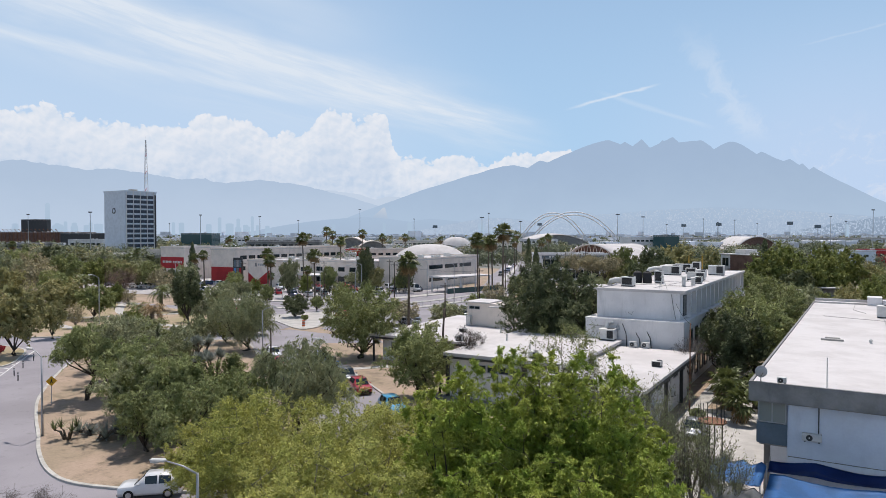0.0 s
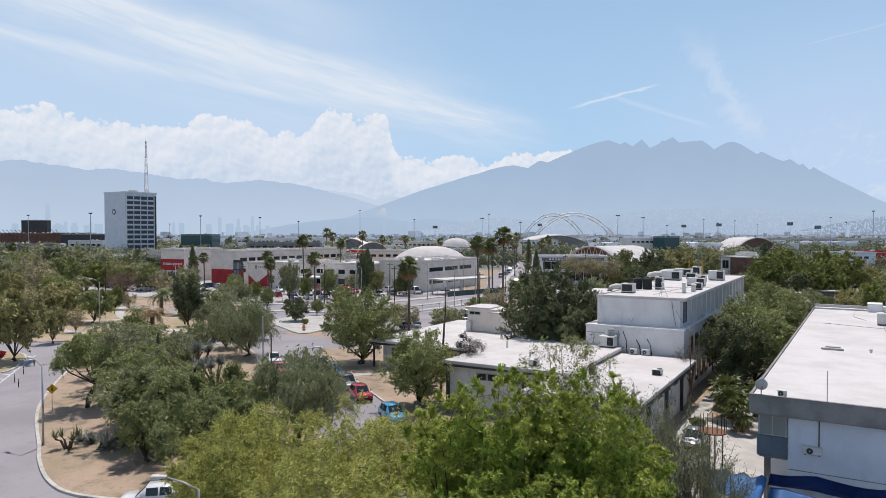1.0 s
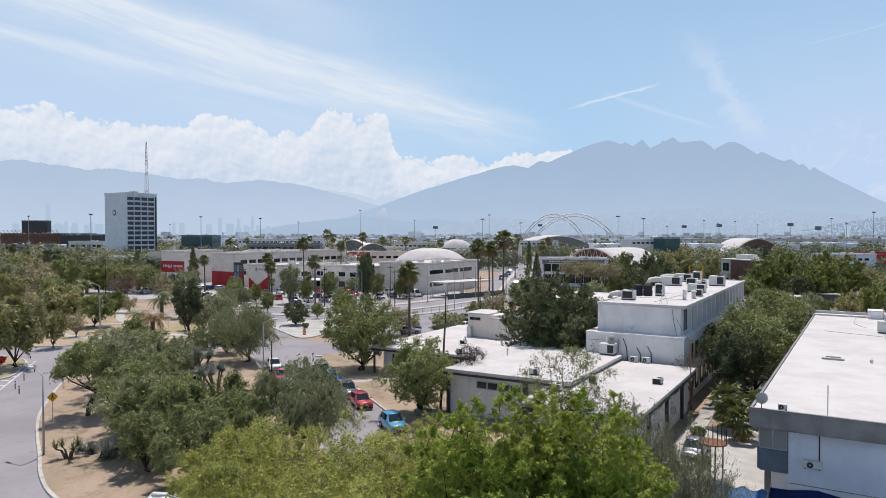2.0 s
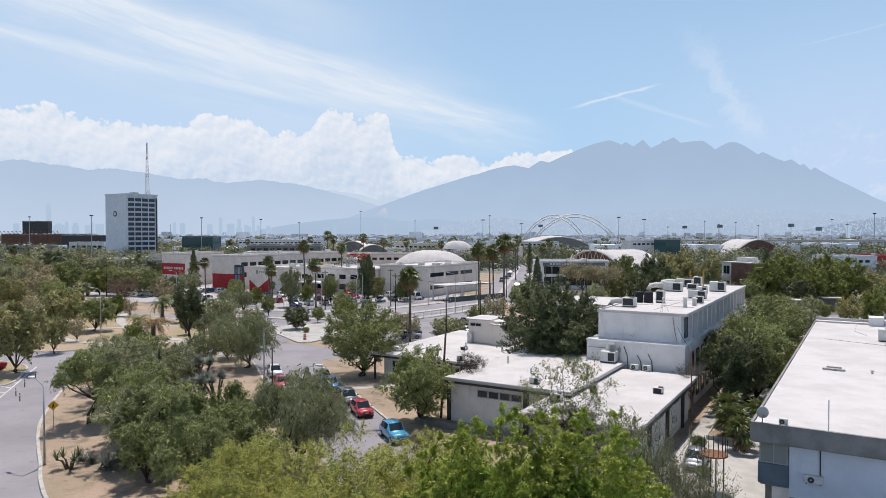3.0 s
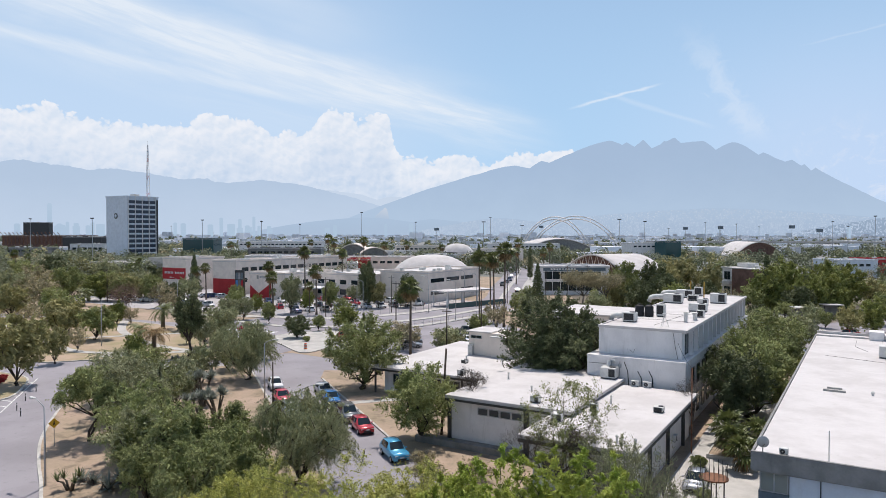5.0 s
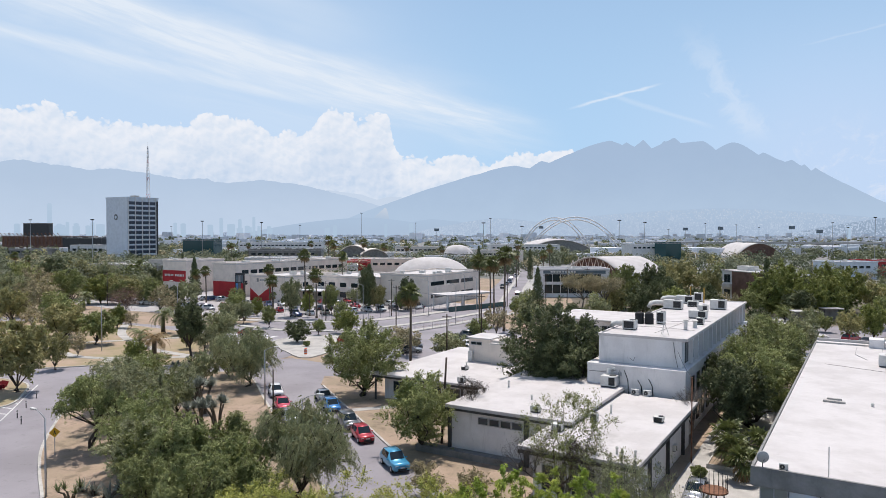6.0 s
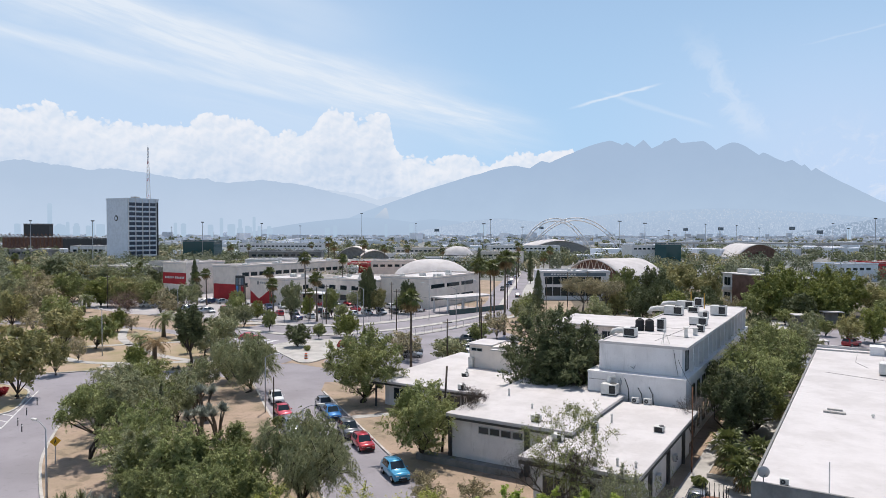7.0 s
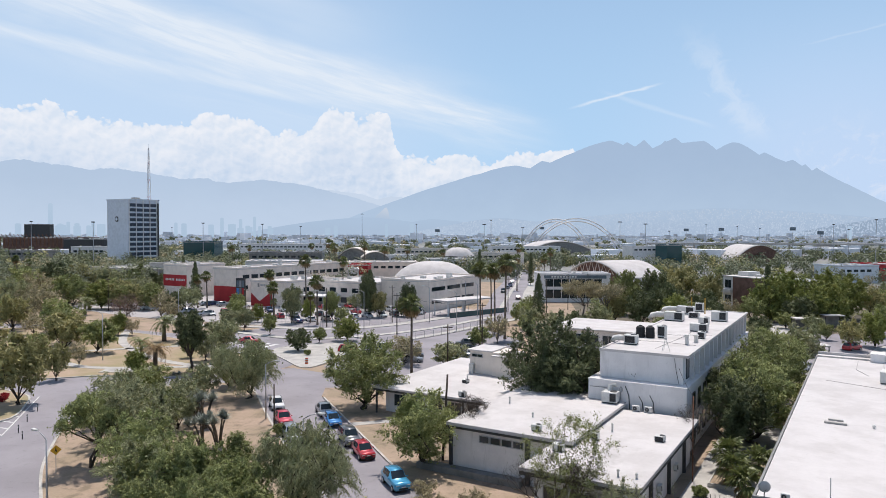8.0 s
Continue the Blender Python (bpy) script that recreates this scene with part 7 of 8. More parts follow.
def planter(at, size, turn=0):
    w, d, h = size
    t = empty_thing("planter", "low pale concrete planter edge in the courtyard", "planter", (*at, 0.15), turn)
    bm = bmesh.new()
    add_box(bm, -w / 2, -d / 2, 0, w / 2, -d / 2 + 0.15, h)
    add_box(bm, -w / 2, d / 2 - 0.15, 0, w / 2, d / 2, h)
    add_box(bm, -w / 2, -d / 2 + 0.15, 0, -w / 2 + 0.15, d / 2 - 0.15, h)
    add_box(bm, w / 2 - 0.15, -d / 2 + 0.15, 0, w / 2, d / 2 - 0.15, h)
    part("rim", bm, MAT["kerb"], t)
    part("soil", box_bm(-w / 2 + 0.15, -d / 2 + 0.15, 0, w / 2 - 0.15, d / 2 - 0.15, h - 0.1), MAT["earth"], t)


planter((-10.6, 71.5), (2.6, 5.0, 0.4))
planter((-8.4, 79.0), (2.2, 5.0, 0.4))

# ---------------------------------------------------------------- distance


def ridge(name, dist, az0, az1, peaks, floor, seed, rough, mat, label, step=0.08):
    """A mountain sheet on an arc: a sum of tents (centre azimuth, height, left width, right width, sharpness)."""
    rng = np.random.default_rng(seed)
    n = int((az1 - az0) / step) + 1
    az = np.linspace(az0, az1, n)
    prof = np.full(n, floor, float)
    for c, hgt, wl, wr, p in peaks:
        k = np.where(az < c, (c - az) / wl, (az - c) / wr)
        prof = np.maximum(prof, hgt * np.clip(1 - np.clip(k, 0, 1) ** p, 0, 1))
    for f, a in ((0.6, 1.0), (1.7, 0.5), (4.1, 0.28), (9.0, 0.16)):
        prof = prof + rough * a * np.interp(az * f, np.arange(-80 * 9, 80 * 9), rng.uniform(-1, 1, 1440)) * np.clip(prof / 300, 0.15, 1)
    verts, faces = [], []
    for i in range(n):
        for row, (g, fr) in enumerate(((0.0, 1.0), (0.45, 0.985), (0.8, 0.97), (1.0, 0.96))):
            a, d = radians(az[i] + HEAD), dist * fr
            verts.append((math.sin(a) * d, math.cos(a) * d, -2 + g * (prof[i] + 2) * (0.96 if row == 3 else 0.96)))
    for i in range(n - 1):
        for k in range(3):
            a = 4 * i + k
            faces.append((a, a + 4, a + 5, a + 1))
    ob = new(name, pydata_mesh(name, verts, faces, mat))
    return tagged(ob, label, "mountain", kind="structure")


# mountain and hill sheets glow in colours that already hold the haze
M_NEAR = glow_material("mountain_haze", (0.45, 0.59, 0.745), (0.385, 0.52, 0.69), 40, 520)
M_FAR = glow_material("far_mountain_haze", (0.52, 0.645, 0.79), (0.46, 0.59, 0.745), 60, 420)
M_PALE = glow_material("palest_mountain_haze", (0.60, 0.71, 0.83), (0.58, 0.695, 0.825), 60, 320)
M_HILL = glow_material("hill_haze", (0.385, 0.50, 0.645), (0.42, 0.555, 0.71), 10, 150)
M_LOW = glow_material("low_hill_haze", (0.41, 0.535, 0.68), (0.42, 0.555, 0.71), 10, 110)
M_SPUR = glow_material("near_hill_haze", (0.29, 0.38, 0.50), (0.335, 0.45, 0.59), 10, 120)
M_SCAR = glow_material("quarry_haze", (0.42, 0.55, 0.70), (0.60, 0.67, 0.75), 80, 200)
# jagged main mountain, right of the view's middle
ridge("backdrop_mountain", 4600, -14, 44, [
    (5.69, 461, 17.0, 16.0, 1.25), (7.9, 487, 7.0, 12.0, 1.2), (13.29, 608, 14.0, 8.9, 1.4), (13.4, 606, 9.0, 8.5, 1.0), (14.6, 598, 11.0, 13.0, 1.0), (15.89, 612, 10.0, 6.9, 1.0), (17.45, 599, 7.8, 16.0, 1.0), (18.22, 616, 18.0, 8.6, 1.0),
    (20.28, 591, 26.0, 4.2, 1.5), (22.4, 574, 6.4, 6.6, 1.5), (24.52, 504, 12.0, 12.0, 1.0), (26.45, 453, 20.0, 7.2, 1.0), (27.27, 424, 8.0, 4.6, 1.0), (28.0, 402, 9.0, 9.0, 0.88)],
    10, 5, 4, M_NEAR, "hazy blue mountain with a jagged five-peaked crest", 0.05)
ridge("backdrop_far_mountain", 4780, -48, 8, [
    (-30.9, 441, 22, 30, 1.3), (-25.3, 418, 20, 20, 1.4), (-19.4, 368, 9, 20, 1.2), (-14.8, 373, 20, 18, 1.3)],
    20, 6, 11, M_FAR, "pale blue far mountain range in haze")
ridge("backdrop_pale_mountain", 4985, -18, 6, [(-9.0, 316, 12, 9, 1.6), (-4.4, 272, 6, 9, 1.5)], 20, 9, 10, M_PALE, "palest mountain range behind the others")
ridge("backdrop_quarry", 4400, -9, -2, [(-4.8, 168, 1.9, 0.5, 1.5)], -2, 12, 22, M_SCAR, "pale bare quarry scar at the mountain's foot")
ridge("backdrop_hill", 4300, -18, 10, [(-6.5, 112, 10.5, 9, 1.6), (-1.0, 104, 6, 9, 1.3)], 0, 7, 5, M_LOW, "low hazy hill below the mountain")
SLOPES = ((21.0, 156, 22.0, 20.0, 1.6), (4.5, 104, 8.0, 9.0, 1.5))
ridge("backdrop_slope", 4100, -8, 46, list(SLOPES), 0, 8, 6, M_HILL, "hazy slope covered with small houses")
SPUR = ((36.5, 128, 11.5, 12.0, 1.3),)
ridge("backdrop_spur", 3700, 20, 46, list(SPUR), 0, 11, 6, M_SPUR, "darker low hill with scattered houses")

# ---------------------------------------------------------------- buildings beyond the avenue
PANE = {}


def shared_box(key, w, d, h, mat):
    """One shared mesh for alike pieces; its front lies at y = 0."""
    if key not in PANE:
        PANE[key] = finish(box_bm(0, 0, 0, w, d, h), "pane", mat)
    return PANE[key]


def block(label, a, b, depth, h, mat, rows=(), name="campus_block", category="building", roof="roof", edge=0.5, side_rows=()):
    """A flat-roofed building: front from a to b, seen left to right. rows: (sill, height, width, pitch, margin)."""
    ang = math.degrees(math.atan2(b[1] - a[1], b[0] - a[0]))
    L = math.hypot(b[0] - a[0], b[1] - a[1])
    t = empty_thing(name, label, category, (*a, 0), ang)
    part("wall", box_bm(0, 0, 0, L, depth, h), MAT[mat], t)
    part("roof", box_bm(-0.15, -0.15, h + 0.002, L + 0.15, depth + 0.15, h + 0.22), MAT[roof], t)
    bm = bmesh.new()
    w = 0.25
    add_box(bm, -0.15, -0.15, h + 0.225, L + 0.15, w, h + 0.22 + edge)
    add_box(bm, -0.15, depth - w, h + 0.225, L + 0.15, depth + 0.15, h + 0.22 + edge)
    add_box(bm, -0.15, w, h + 0.225, w, depth - w, h + 0.22 + edge)
    add_box(bm, L - w, w, h + 0.225, L + 0.15, depth - w, h + 0.22 + edge)
    part("parapet", bm, MAT[mat], t)
    for sill, hh, ww, pitch, margin in rows:
        x = margin
        while x + ww < L - margin * 0.5:
            o = new("window", shared_box(("s", ww, hh), ww, 0.1, hh, MAT["glass"]))
            o.parent, o.location = t, (x, -0.05, sill)
            x += pitch
    for sill, hh, ww, pitch, margin in side_rows:
        y = margin
        while y + ww < depth - margin * 0.5:
            o = new("window", shared_box(("s", ww, hh), ww, 0.1, hh, MAT["glass"]))
            o.parent, o.matrix_basis = t, pose(L + 0.05, y, sill, 0, 0, 90)
            y += pitch
    rng = random.Random(int(abs(a[0] * 7 + a[1])))
    for _ in range(int(L * depth / 90)):
        x, y = rng.uniform(1.5, max(L - 3, 1.6)), rng.uniform(1.5, max(depth - 3, 1.6))
        part("roof_unit", box_bm(x, y, h + 0.223, x + rng.uniform(0.9, 2.0), y + rng.uniform(0.8, 1.5), h + rng.uniform(0.8, 1.5)), MAT["ac_white"], t)
    return t


long_b = block("long cream school building with a row of dark windows", (-192.4, 167.4), (-180.8, 167.4), 60, 11.2, "wall_beige", side_rows=[(8.0, 1.3, 3.0, 4.0, 2.5), (4.2, 1.4, 2.4, 4.0, 2.5)])
_end = part("painted_end", box_bm(0.3, -0.06, 0.1, 11.4, -0.005, 5.4), MAT["red_wall"], long_b, "red painted lower end wall")
front_b = block("beige school front with a red painted base", (-170.5, 163.6), (-155.0, 163.6), 24, 7.9, "wall_beige", side_rows=[(4.6, 1.4, 2.6, 5.2, 3), (1.2, 1.8, 2.6, 5.2, 3)])
block("beige school wing with entrance canopy and windows", (-154.9, 177.0), (-129.2, 177.0), 24, 7.6, "wall_beige", [(4.6, 1.4, 2.6, 4.6, 2.0), (1.2, 1.8, 2.6, 4.6, 2.0)])
bm = bmesh.new()
for _k, (_x0, _x1, _z0, _z1) in enumerate(((0.2, 4.0, 4.2, 1.6), (4.0, 9.6, 1.6, 5.2))):
    _v = [bm.verts.new(p) for p in ((_x0, -0.03, 0.05), (_x1, -0.03, 0.05), (_x1, -0.03, _z1), (_x0, -0.03, _z0), (_x0, -0.004, 0.05), (_x1, -0.004, 0.05), (_x1, -0.004, _z1), (_x0, -0.004, _z0))]
    for _f in ((0, 1, 2, 3), (3, 2, 6, 7), (0, 3, 7, 4), (1, 5, 6, 2), (0, 4, 5, 1)):
        bm.faces.new([_v[i] for i in _f])
part("painted_base", bm, MAT["red_wall"], front_b, "red painted slanted base")
part("emblem", box_bm(3.2, -0.05, 6.2, 4.0, -0.004, 7.4), MAT["fascia"], front_b)
for _k in range(5):
    part("letter_bar", box_bm(4.5 + 0.8 * _k, -0.05, 6.5, 5.1 + 0.8 * _k, -0.004, 7.2), MAT["metal_grey"], front_b)
part("entrance_canopy", box_bm(15.7, 6.0, 3.4, 27.0, 13.3, 3.8), MAT["wall"], front_b)
pyl = empty_thing("mural_pylon", "dark free-standing pylon with a painted mural", "pylon", (-174.5, 161.0, 0), 22)
part("slab", box_bm(0, 0, 0, 3.0, 0.8, 9.0), MAT["metal_dark"], pyl)
for _k in range(9):
    part("mural_panel", box_bm(0.25 + 0.9 * (_k % 3), -0.03, 1.0 + 2.5 * (_k // 3), 1.0 + 0.9 * (_k % 3), -0.002, 3.2 + 2.5 * (_k // 3)), MAT[("panel", "brick", "wall_beige", "tarp", "fascia", "red_wall", "panel", "tarp_grey", "panel")[_k]], pyl)
block("cream lecture building with dark ribbon windows", (-129.0, 179.0), (-111.2, 179.0), 34, 8.9, "wall_beige", [(6.2, 0.9, 3.0, 3.3, 9.0)], side_rows=[(6.0, 1.2, 8.0, 9.5, 1.5), (2.2, 1.2, 8.0, 9.5, 1.5)])
red_b = block("red and beige workshop with a plain front", (-223.0, 170.5), (-210.2, 170.5), 18, 11.4, "wall_beige")
part("painted_band", box_bm(-0.05, -0.05, 4.0, 12.8, -0.003, 8.2), MAT["red_wall"], red_b, "broad red painted band")
for _k in range(12):
    part("letter_bar", box_bm(1.2 + 0.85 * _k + (0.7 if _k > 5 else 0), -0.08, 6.0, 1.75 + 0.85 * _k + (0.7 if _k > 5 else 0), -0.052, 6.8), MAT["white_line"], red_b)
block("low grey hall with a white roof edge", (-312.6, 196.9), (-269.7, 203.3), 26, 6.6, "concrete", roof="concrete")
block("grey upper hall behind the low hall", (-290, 214), (-262, 219), 18, 8.6, "concrete", roof="concrete")
_b = block("red-fronted campus hall with white roof", polar(305, -54), polar(305, -34), 14, 9.2, "red_wall")
for _d, _r0, _r1, _dep, _h, _m, _lab in (
        (262, -78, -52, 14, 8.5, "wall_beige", "flat-roofed cream campus hall"), (285, -62, -36, 16, 8.0, "wall", "flat-roofed white campus hall with roof units"), (330, -95, -60, 20, 9.5, "wall", "white flat-roofed laboratory block"),
        (345, -48, -14, 18, 8.5, "wall_beige", "cream flat-roofed classroom block"), (390, -110, -70, 20, 12, "fascia", "grey three-storey office block"), (400, -10, 16, 16, 8, "wall", "white low campus block"), (430, -64, -20, 20, 9, "wall", "white low hall with flat roof"),
        (455, 20, 52, 18, 10, "wall_beige", "beige low block beside the street"), (330, 186, 208, 16, 8, "wall_blue", "pale blue low building with a flat white roof"),
        (348, 214, 240, 16, 8, "red_wall", "dull red low building with a flat roof"), (250, 124, 140, 12, 6, "wall", "white flat-roofed house among trees"), (520, 140, 163, 18, 13, "wall", "white office block with flat roof"), (505, 161, 173, 14, 14.5, "glass_green", "green glass office block"),
        (560, -40, 20, 20, 10, "wall_beige", "long cream hall with a flat roof"), (600, 40, 100, 25, 11, "wall", "long white hall with a flat roof"), (640, -190, -110, 25, 12, "wall", "long white office slab"), (520, -330, -300, 20, 9, "fascia", "grey low block beside the stadium"),
        (232, 108, 120, 12, 4.2, "wall", "small white house behind trees")):
    block(_lab, polar(_d, _r0), polar(_d + 4, _r1), _dep, _h, _m, [(_h - 2.6, 1.2, 2.4, 3.6, 1.5)] if _m != "glass_green" else ())
# pavilion beside the avenue
pav = empty_thing("entrance_pavilion", "white flat canopy on thin columns beside the avenue", "canopy", (-106.0, 172.0, 0), 72)
part("roof", box_bm(0, -7, 4.2, 19, 0, 4.6), MAT["roof"], pav)
for _x in (0.6, 6.4, 12.4, 18.2):
    for _y in (-6.5, -0.6):
        part("column", box_bm(_x, _y, 0, _x + 0.3, _y + 0.3, 4.198), MAT["wall"], pav)
part("pool_fence", box_bm(-1, -9.2, 0, 22, -9.1, 1.5), MAT["glass_green"], pav)


def vault(label, a, b, z, rise, length, mat="roof", infill="", name="vaulted_hall", thick=0.5, segs=22, bulge=0.0):
    """A white shell roof that arches from a to b and runs back from them."""
    ang = math.degrees(math.atan2(b[1] - a[1], b[0] - a[0]))
    L = math.hypot(b[0] - a[0], b[1] - a[1])
    t = empty_thing(name, label, "building", (*a, 0), ang)
    bm = bmesh.new()
    rows = 7
    grid = {}
    for j in range(rows):
        g = j / (rows - 1)
        lift = bulge * math.sin(math.pi * g)
        for i in range(segs + 1):
            f = i / segs
            zz = z + (rise + lift) * (1 - (2 * f - 1) ** 2)
            grid[i, j, 0] = bm.verts.new((L * f, length * g, zz))
            grid[i, j, 1] = bm.verts.new((L * f, length * g, zz - thick))
    for j in range(rows - 1):
        for i in range(segs):
            bm.faces.new((grid[i, j, 0], grid[i + 1, j, 0], grid[i + 1, j + 1, 0], grid[i, j + 1, 0]))
            bm.faces.new((grid[i, j, 1], grid[i, j + 1, 1], grid[i + 1, j + 1, 1], grid[i + 1, j, 1]))
    for i in range(segs):
        bm.faces.new((grid[i, 0, 0], grid[i, 0, 1], grid[i + 1, 0, 1], grid[i + 1, 0, 0]))
    part("shell", bm, MAT[mat], t, "curved white shell", smooth=True)
    bm = bmesh.new()
    for i in range(segs):
        f0, f1 = i / segs, (i + 1) / segs
        z0, z1 = z + rise * (1 - (2 * f0 - 1) ** 2) - thick - 0.02, z + rise * (1 - (2 * f1 - 1) ** 2) - thick - 0.02
        vs = [bm.verts.new(p) for p in ((L * f0, 1.5, 0), (L * f1, 1.5, 0), (L * f1, 1.5, z1), (L * f0, 1.5, z0))]
        bm.faces.new(vs)
    bmesh.ops.remove_doubles(bm, verts=bm.verts[:], dist=0.001)
    bmesh.ops.solidify(bm, geom=bm.faces[:], thickness=0.3)
    part("end_wall", bm, MAT[infill or "wall"], t)
    if z > 1:
        part("side_wall", box_bm(0.1, 1.81, 0, 0.5, length - 0.2, z - thick), MAT["wall"], t)
        part("side_wall", box_bm(L - 0.5, 1.81, 0, L - 0.1, length - 0.2, z - thick), MAT["wall"], t)
    return t


def shell_dome(label, centre, r, z, rise, squash=0.75, name="shell_dome"):
    """A shallow white shell over a round drum."""
    t = empty_thing(name, label, "building", (*centre, 0), 30.5)
    bm = bmesh.new()
    rings = []
    for j in range(9):
        f = j / 8
        rad, zz = r * (1 - f * 0.96), z + rise * (1 - (1 - f) ** 2.6)
        rings.append([bm.verts.new((rad * math.cos(2 * math.pi * k / 40), rad * squash * math.sin(2 * math.pi * k / 40), zz - (0.0 if j else 0.5 * abs(math.sin(3 * math.pi * k / 40))))) for k in range(40)])
    for r0, r1 in zip(rings, rings[1:]):
        for k in range(40):
            bm.faces.new((r0[k], r0[(k + 1) % 40], r1[(k + 1) % 40], r1[k]))
    bm.faces.new(rings[-1])
    part("shell", bm, MAT["roof"], t, "white coated shell", smooth=True)
    bm = bmesh.new()
    for k in range(40):
        a0, a1 = 2 * math.pi * k / 40, 2 * math.pi * (k + 1) / 40
        vs = [bm.verts.new(p) for p in ((r * 0.94 * math.cos(a0), r * 0.94 * squash * math.sin(a0), 0), (r * 0.94 * math.cos(a1), r * 0.94 * squash * math.sin(a1), 0), (r * 0.94 * math.cos(a1), r * 0.94 * squash * math.sin(a1), z), (r * 0.94 * math.cos(a0), r * 0.94 * squash * math.sin(a0), z))]
        bm.faces.new(vs)
    part("drum", bm, MAT["fascia"], t)
    return t


shell_dome("white shallow shell roof over a school hall", polar(276, -5.0), 15.5, 6.6, 6.0)
shell_dome("small white shell dome on the campus", polar(432, 8.0), 10.0, 9.5, 5.0)
_v = vault("white vaulted sports hall with brown truss front", polar(296, 51.5), polar(268, 68.0), 6.4, 6.2, 24, infill="brick")
for _k in range(7):
    part("truss", tube_bm([(1.5 + 3.6 * _k, 1.2, 7.6), (3.3 + 3.6 * _k, 1.2, 9.5 + 3.4 * math.sin(math.pi * (_k + 0.7) / 7)), (5.1 + 3.6 * _k, 1.2, 7.6)], 0.22, 5), MAT["wall_beige"], _v)
vault("white vaulted gymnasium with a brick front", (-82.5, 601.8), (-48.4, 622.0), 3.0, 11.0, 44, infill="brick")
vault("pinkish vaulted hall roof", polar(425, -66), polar(425, -46), 9, 5.4, 18, "wall_beige", "fascia")
vault("cream vaulted hall roof", polar(415, -50), polar(418, -34), 9, 3.4, 18, "wall_beige", "fascia")
vault("long white swooping arena roof", polar(640, 74), polar(655, 142), 5, 10.5, 40, infill="fascia", bulge=1.0)
gl = block("library with a green glass front and white frame", (-93.7, 223.2), (-72.7, 235.6), 14, 9.3, "wall", [(5.4, 2.6, 2.6, 2.8, 2.0), (1.4, 3.0, 2.6, 2.8, 2.0)])
part("sign_band", box_bm(1.5, -0.12, 8.2, 23.0, -0.02, 9.4), MAT["panel"], gl)
for _k in range(9):
    part("letter_bar", box_bm(4.0 + 1.0 * _k, -0.16, 8.55, 4.7 + 1.0 * _k, -0.125, 9.1), MAT["white_line"], gl)


def twin_arch(name, d, x0, x1, h, label, gap=3.0):
    t = empty_thing(name, label, "arch")
    for k, off in enumerate((0, gap)):
        pts = []
        for i in range(29):
            f = i / 28
            u = 2 * f - 1
            x, y = polar(d + off * 1.2, x0 + (x1 - x0) * f + (off if f < 0.5 else -off) * abs(u))
            pts.append((x, y, (h - off * 0.9) * (1 - abs(u) ** 2.1)))
        part("tube", tube_bm(pts, 0.55, 6), MAT["wall"], t, smooth=True)
    for i in range(1, 20):
        f = i / 20
        u = 2 * f - 1
        xa, ya = polar(d, x0 + (x1 - x0) * f)
        xb, yb = polar(d + gap * 1.2, x0 + (x1 - x0) * f + (gap if f < 0.5 else -gap) * abs(u))
        part("brace", tube_bm([(xa, ya, h * (1 - abs(u) ** 2.1)), (xb, yb, (h - gap * 0.9) * (1 - abs(u) ** 2.1))], 0.2, 4), MAT["wall"], t)
    return t


twin_arch("steel_arch", 716, 73, 154, 37.5, "white tubular steel arch over the arena")
twin_arch("steel_arch", 700, 80, 184, 37.8, "larger white tubular steel arch over the arena")


def office_tower():
    c = polar(500, -228.3)
    t = empty_thing("office_tower", "grey concrete office tower with dark ribbon windows", "tower", (*c, 0), 88.5)
    s, h = 25.4, 46.5
    part("shaft", box_bm(0, 0, 0, s, s, h), MAT["wall_blue"], t, "light grey concrete shaft")
    part("recess", box_bm(s - 2.4, -0.25, 0, s - 0.2, -0.01, h - 1.5), MAT["metal_dark"], t)
    for k in range(12):
        z = 3.0 + 3.55 * k
        for j in range(4):
            o = new("window", shared_box(("t", 4.9), 5.1, 0.2, 2.3, MAT["glass_blue"]))
            o.parent, o.location = t, (1.0 + 5.6 * j, -0.22, z)
    for j in range(5):
        part("mullion", box_bm(0.5 + 5.6 * j, -0.7, 0, 0.95 + 5.6 * j, -0.01, h + 1.0), MAT["wall"], t)
    part("parapet", box_bm(-0.3, -0.3, h + 0.002, s + 0.3, s + 0.3, h + 1.1), MAT["wall_blue"], t)
    part("penthouse", box_bm(10, 6, h + 1.102, 14, 11, h + 2.6), MAT["concrete"], t)
    part("emblem", tube_bm([(-0.15, 13.5, 33), (0.0, 13.5, 33)], 2.1, 20), MAT["metal_dark"], t, "round dark emblem")
    part("emblem", tube_bm([(-0.3, 13.5, 33), (-0.152, 13.5, 33)], 1.2, 16), MAT["wall_blue"], t)
    return t


office_tower()


def lattice_mast():
    x, y = polar(515, -219.5)
    t = empty_thing("lattice_mast", "red and white lattice radio mast on the tower", "mast", (x, y, 47.5))
    H = 38.0

    def at(k, z):
        w = 1.5 * (1 - 0.85 * z / H) + 0.12
        return (w * math.cos(2.094 * k + 0.5), w * math.sin(2.094 * k + 0.5), z)
    for k in range(3):
        part("leg", tube_bm([at(k, 0), at(k, H)], 0.16, 5), MAT["wall"], t)
    for i in range(12):
        z0, z1 = H * i / 12, H * (i + 1) / 12
        for k in range(3):
            part("brace", tube_bm([at(k, z0), at(k + 1, z1)], 0.09, 4), MAT["wall" if i % 4 else "red_wall"], t)
    part("whip", tube_bm([(0, 0, H), (0, 0, H + 3)], 0.06, 4), MAT["wall"], t)


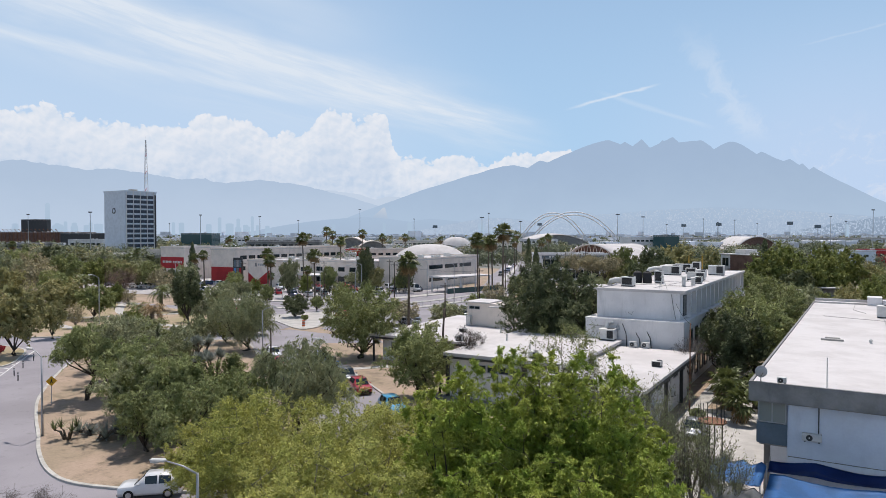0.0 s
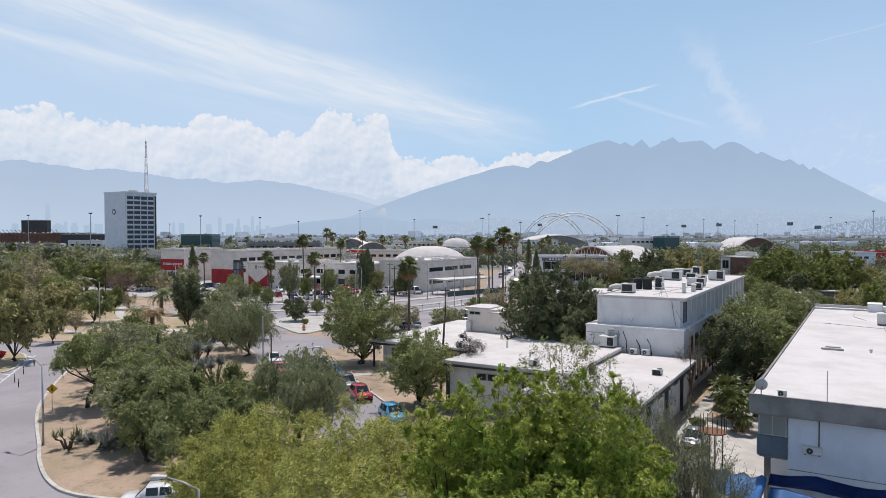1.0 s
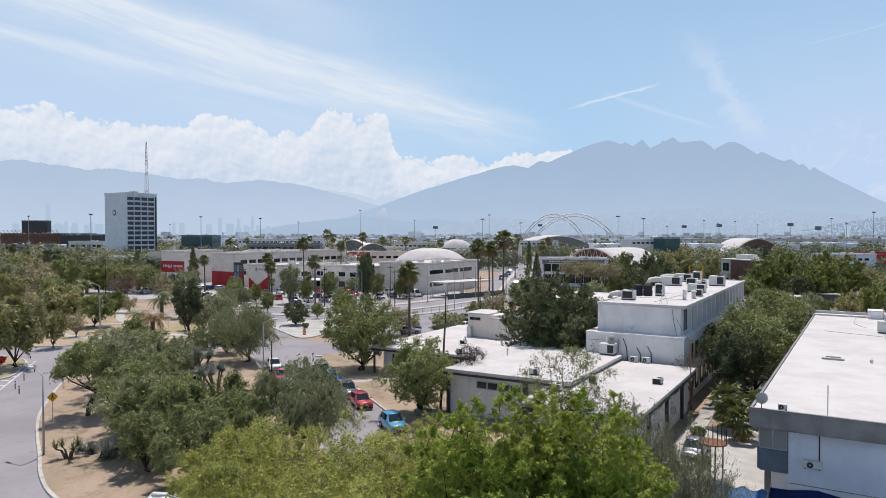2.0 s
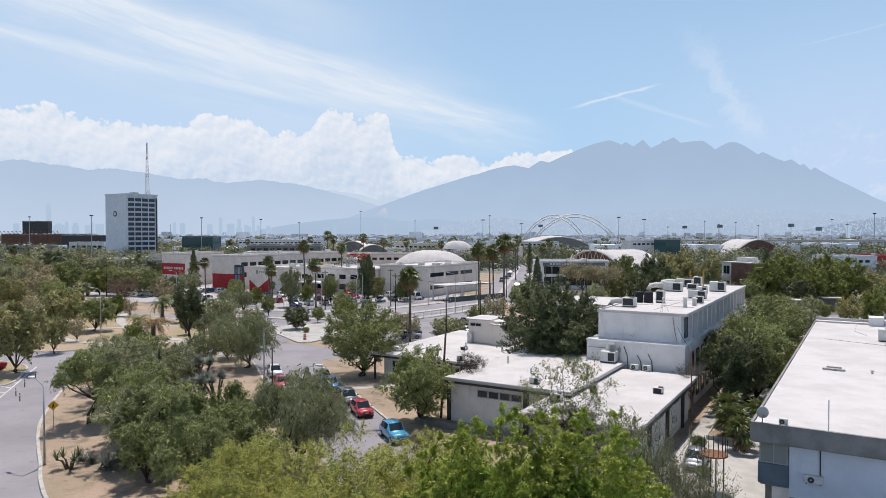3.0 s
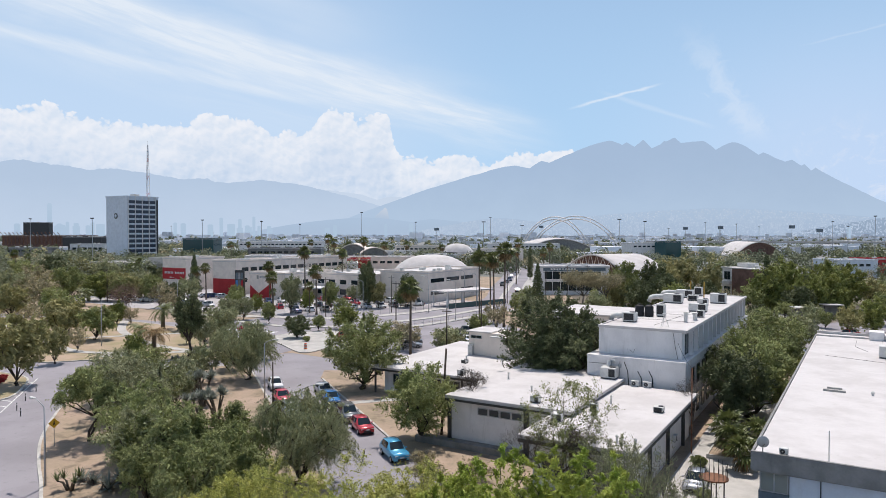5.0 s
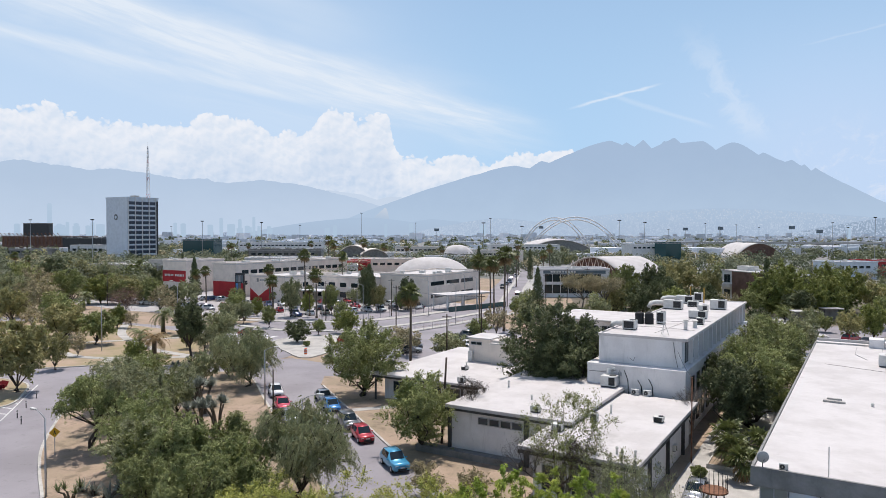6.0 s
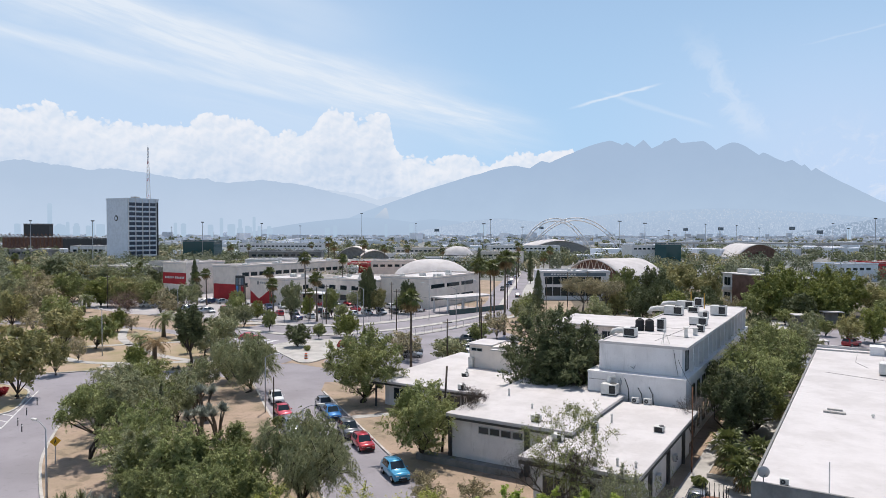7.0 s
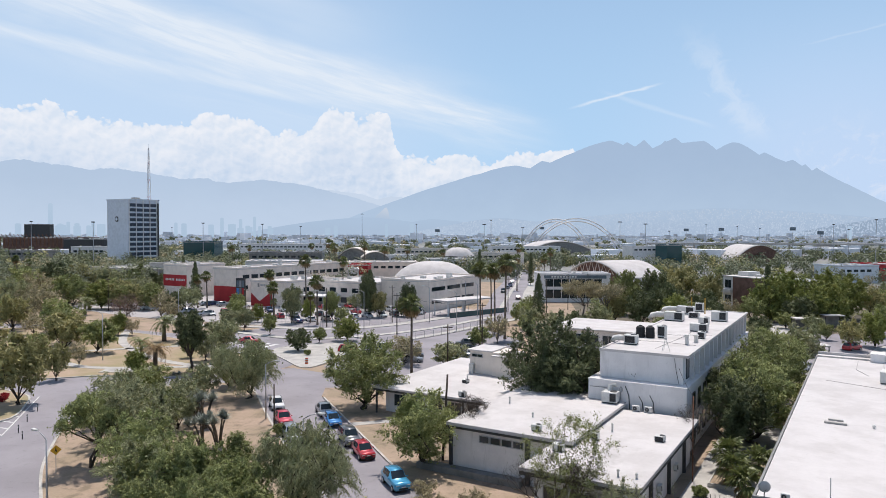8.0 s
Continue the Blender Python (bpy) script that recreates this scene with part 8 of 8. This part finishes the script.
lattice_mast()
block("dark brick stadium block with a rust-red stand", polar(700, -446), polar(690, -376), 50, 17, "brick", name="stadium", category="stadium")
for _k in range(16):
    _x, _y = polar(696 - 0.6 * _k, -446 + 4.4 * _k)
    tagged(part("stand_rib", tube_bm([(_x, _y, 9), (_x, _y, 17.5), (_x + 2.5, _y - 4.0, 20.5)], 0.5, 5), MAT["rust"]), "rust-orange steel rib of the stadium stand", "steel rib", "stadium ribs")
block("dark blue low stadium stand", polar(680, -374), polar(672, -332), 40, 16, "metal_dark", name="stadium", category="stadium")
block("dark scoreboard box above the stadium", polar(762, -462), polar(762, -434), 8, 31, "metal_dark")
block("green glass low office beside the tower", polar(520, -196), polar(520, -173), 20, 16, "glass_green")
block("white low ticket hall at the stadium", polar(560, -302), polar(560, -274), 16, 11, "wall", [(7, 1.8, 3, 4.2, 2)])


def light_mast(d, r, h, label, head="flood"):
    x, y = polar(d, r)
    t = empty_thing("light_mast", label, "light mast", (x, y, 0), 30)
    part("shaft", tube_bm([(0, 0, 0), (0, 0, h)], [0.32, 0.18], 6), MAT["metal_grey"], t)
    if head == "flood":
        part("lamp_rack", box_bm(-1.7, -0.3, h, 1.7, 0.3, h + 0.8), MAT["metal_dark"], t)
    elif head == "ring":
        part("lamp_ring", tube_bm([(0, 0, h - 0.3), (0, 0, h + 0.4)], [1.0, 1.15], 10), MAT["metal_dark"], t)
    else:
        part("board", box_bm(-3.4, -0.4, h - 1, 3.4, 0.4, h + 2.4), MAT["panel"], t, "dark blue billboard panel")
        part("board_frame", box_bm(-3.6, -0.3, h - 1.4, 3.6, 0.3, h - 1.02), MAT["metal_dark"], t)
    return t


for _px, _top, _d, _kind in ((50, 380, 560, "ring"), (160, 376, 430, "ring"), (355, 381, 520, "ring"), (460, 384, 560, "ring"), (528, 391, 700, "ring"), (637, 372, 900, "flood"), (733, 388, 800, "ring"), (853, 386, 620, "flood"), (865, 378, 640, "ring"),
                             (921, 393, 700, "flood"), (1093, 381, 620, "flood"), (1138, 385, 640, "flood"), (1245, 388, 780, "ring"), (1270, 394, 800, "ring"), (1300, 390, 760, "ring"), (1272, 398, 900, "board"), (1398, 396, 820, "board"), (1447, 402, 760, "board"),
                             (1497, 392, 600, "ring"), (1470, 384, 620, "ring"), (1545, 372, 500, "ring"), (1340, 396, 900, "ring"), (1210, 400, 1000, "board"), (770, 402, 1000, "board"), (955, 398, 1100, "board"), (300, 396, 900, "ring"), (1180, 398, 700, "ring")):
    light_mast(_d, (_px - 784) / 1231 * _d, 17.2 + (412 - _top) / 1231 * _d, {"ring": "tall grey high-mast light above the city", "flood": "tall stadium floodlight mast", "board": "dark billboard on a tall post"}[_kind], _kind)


def flyover():
    t = empty_thing("flyover", "pale concrete road bridge across the flat city", "bridge")
    pts = [polar(860 - 0.3 * k * 8, 250 + 28 * k) for k in range(15)]
    part("deck", ribbon_bm(pts, -6, 6, 9.0, 11.2), MAT["concrete"], t)
    for p in pts[::2]:
        part("pier", tube_bm([(p[0], p[1], 0), (p[0], p[1], 8.98)], 1.2, 8), MAT["concrete"], t)


flyover()


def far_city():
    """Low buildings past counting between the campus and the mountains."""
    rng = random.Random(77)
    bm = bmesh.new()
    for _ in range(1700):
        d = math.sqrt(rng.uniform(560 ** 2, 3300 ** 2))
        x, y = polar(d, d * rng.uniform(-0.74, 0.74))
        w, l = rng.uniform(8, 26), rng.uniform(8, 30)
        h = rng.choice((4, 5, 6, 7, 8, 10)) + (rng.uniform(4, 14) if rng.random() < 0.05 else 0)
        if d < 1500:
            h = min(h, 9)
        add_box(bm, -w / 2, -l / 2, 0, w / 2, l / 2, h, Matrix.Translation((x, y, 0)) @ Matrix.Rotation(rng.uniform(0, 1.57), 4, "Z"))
    # pale bluish walls: the haze of distance put into the base colour
    me = finish(bm, "far_city", material("far_city_haze_walls", (0.74, 0.74, 0.77), 0.9, 0.15, 0.01, 0.2, 0.0, tint=(0.62, 0.65, 0.70), island=0.3))
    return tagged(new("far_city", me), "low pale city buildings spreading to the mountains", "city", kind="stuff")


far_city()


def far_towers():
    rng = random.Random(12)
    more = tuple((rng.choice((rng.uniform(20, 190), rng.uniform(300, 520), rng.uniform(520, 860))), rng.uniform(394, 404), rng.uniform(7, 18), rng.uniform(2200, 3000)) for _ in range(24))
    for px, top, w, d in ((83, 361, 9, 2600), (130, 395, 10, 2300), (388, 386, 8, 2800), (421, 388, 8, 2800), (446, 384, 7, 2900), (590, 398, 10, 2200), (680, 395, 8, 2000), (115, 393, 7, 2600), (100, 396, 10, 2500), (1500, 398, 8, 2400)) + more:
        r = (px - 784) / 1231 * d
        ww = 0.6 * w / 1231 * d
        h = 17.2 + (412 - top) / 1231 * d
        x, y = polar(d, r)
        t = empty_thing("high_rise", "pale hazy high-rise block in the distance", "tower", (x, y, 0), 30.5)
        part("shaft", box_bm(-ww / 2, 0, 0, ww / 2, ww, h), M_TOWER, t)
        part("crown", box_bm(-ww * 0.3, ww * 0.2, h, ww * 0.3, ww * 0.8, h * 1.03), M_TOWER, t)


# the far towers glow, with haze painted in as their pale blue
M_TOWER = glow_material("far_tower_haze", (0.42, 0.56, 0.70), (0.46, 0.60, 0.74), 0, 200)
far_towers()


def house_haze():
    """Pale walls far off, the haze painted into a glowing colour: part of the backdrop, each house a little different.
    """
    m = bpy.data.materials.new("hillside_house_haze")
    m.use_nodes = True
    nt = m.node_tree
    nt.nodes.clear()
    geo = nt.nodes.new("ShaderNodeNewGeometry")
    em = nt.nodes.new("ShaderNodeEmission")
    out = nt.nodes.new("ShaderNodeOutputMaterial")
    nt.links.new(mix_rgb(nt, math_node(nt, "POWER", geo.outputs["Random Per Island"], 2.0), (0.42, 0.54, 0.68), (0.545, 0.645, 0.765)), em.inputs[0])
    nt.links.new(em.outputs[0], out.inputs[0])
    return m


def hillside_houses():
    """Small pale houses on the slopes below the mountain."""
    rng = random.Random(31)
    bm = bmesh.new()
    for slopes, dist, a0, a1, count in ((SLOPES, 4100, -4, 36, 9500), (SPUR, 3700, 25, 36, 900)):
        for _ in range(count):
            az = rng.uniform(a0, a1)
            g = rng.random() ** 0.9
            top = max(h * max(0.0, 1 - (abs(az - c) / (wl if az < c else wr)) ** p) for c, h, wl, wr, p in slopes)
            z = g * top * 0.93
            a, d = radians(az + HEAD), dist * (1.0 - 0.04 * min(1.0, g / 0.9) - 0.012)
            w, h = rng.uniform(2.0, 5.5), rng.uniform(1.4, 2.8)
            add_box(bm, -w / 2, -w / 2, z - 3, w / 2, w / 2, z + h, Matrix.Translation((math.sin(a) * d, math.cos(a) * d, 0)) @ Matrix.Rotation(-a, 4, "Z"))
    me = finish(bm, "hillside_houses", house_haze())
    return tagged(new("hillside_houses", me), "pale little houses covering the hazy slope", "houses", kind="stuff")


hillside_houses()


# ---------------------------------------------------------------- fences
def post_fence(pts, h, step, label, mat="metal_grey"):
    t = empty_thing("fence", label, "fence")
    for a, b in zip(pts, pts[1:]):
        a, b = Vector(a), Vector(b)
        n = max(1, int((b - a).length / step))
        for k in range(n):
            p = a.lerp(b, k / n)
            part("post", tube_bm([(p.x, p.y, 0), (p.x, p.y, h)], 0.05, 5), MAT[mat], t)
        for z in (0.25, h * 0.6, h - 0.05):
            part("rail", tube_bm([(a.x, a.y, z), (b.x, b.y, z)], 0.025, 4), MAT[mat], t)
    return t


post_fence([(-150, 123.5), (-128, 130.5), (-113.5, 136.5), (-106, 147), (-102, 166), (-99, 186)], 2.2, 3.0, "thin grey wire fence round the parking lot")
post_fence([(-86.8, 119), (-83.5, 140), (-81, 164)], 1.6, 3.0, "thin grey fence beside the avenue pavement")

setting("back_lane", slab_bm([polar(118, 62), polar(150, 70), polar(182, 78), polar(186, 90), polar(160, 92), polar(140, 96), polar(112, 84)], -0.05, 0.03), MAT["concrete"], "pale concrete lane behind the long building", "lane")
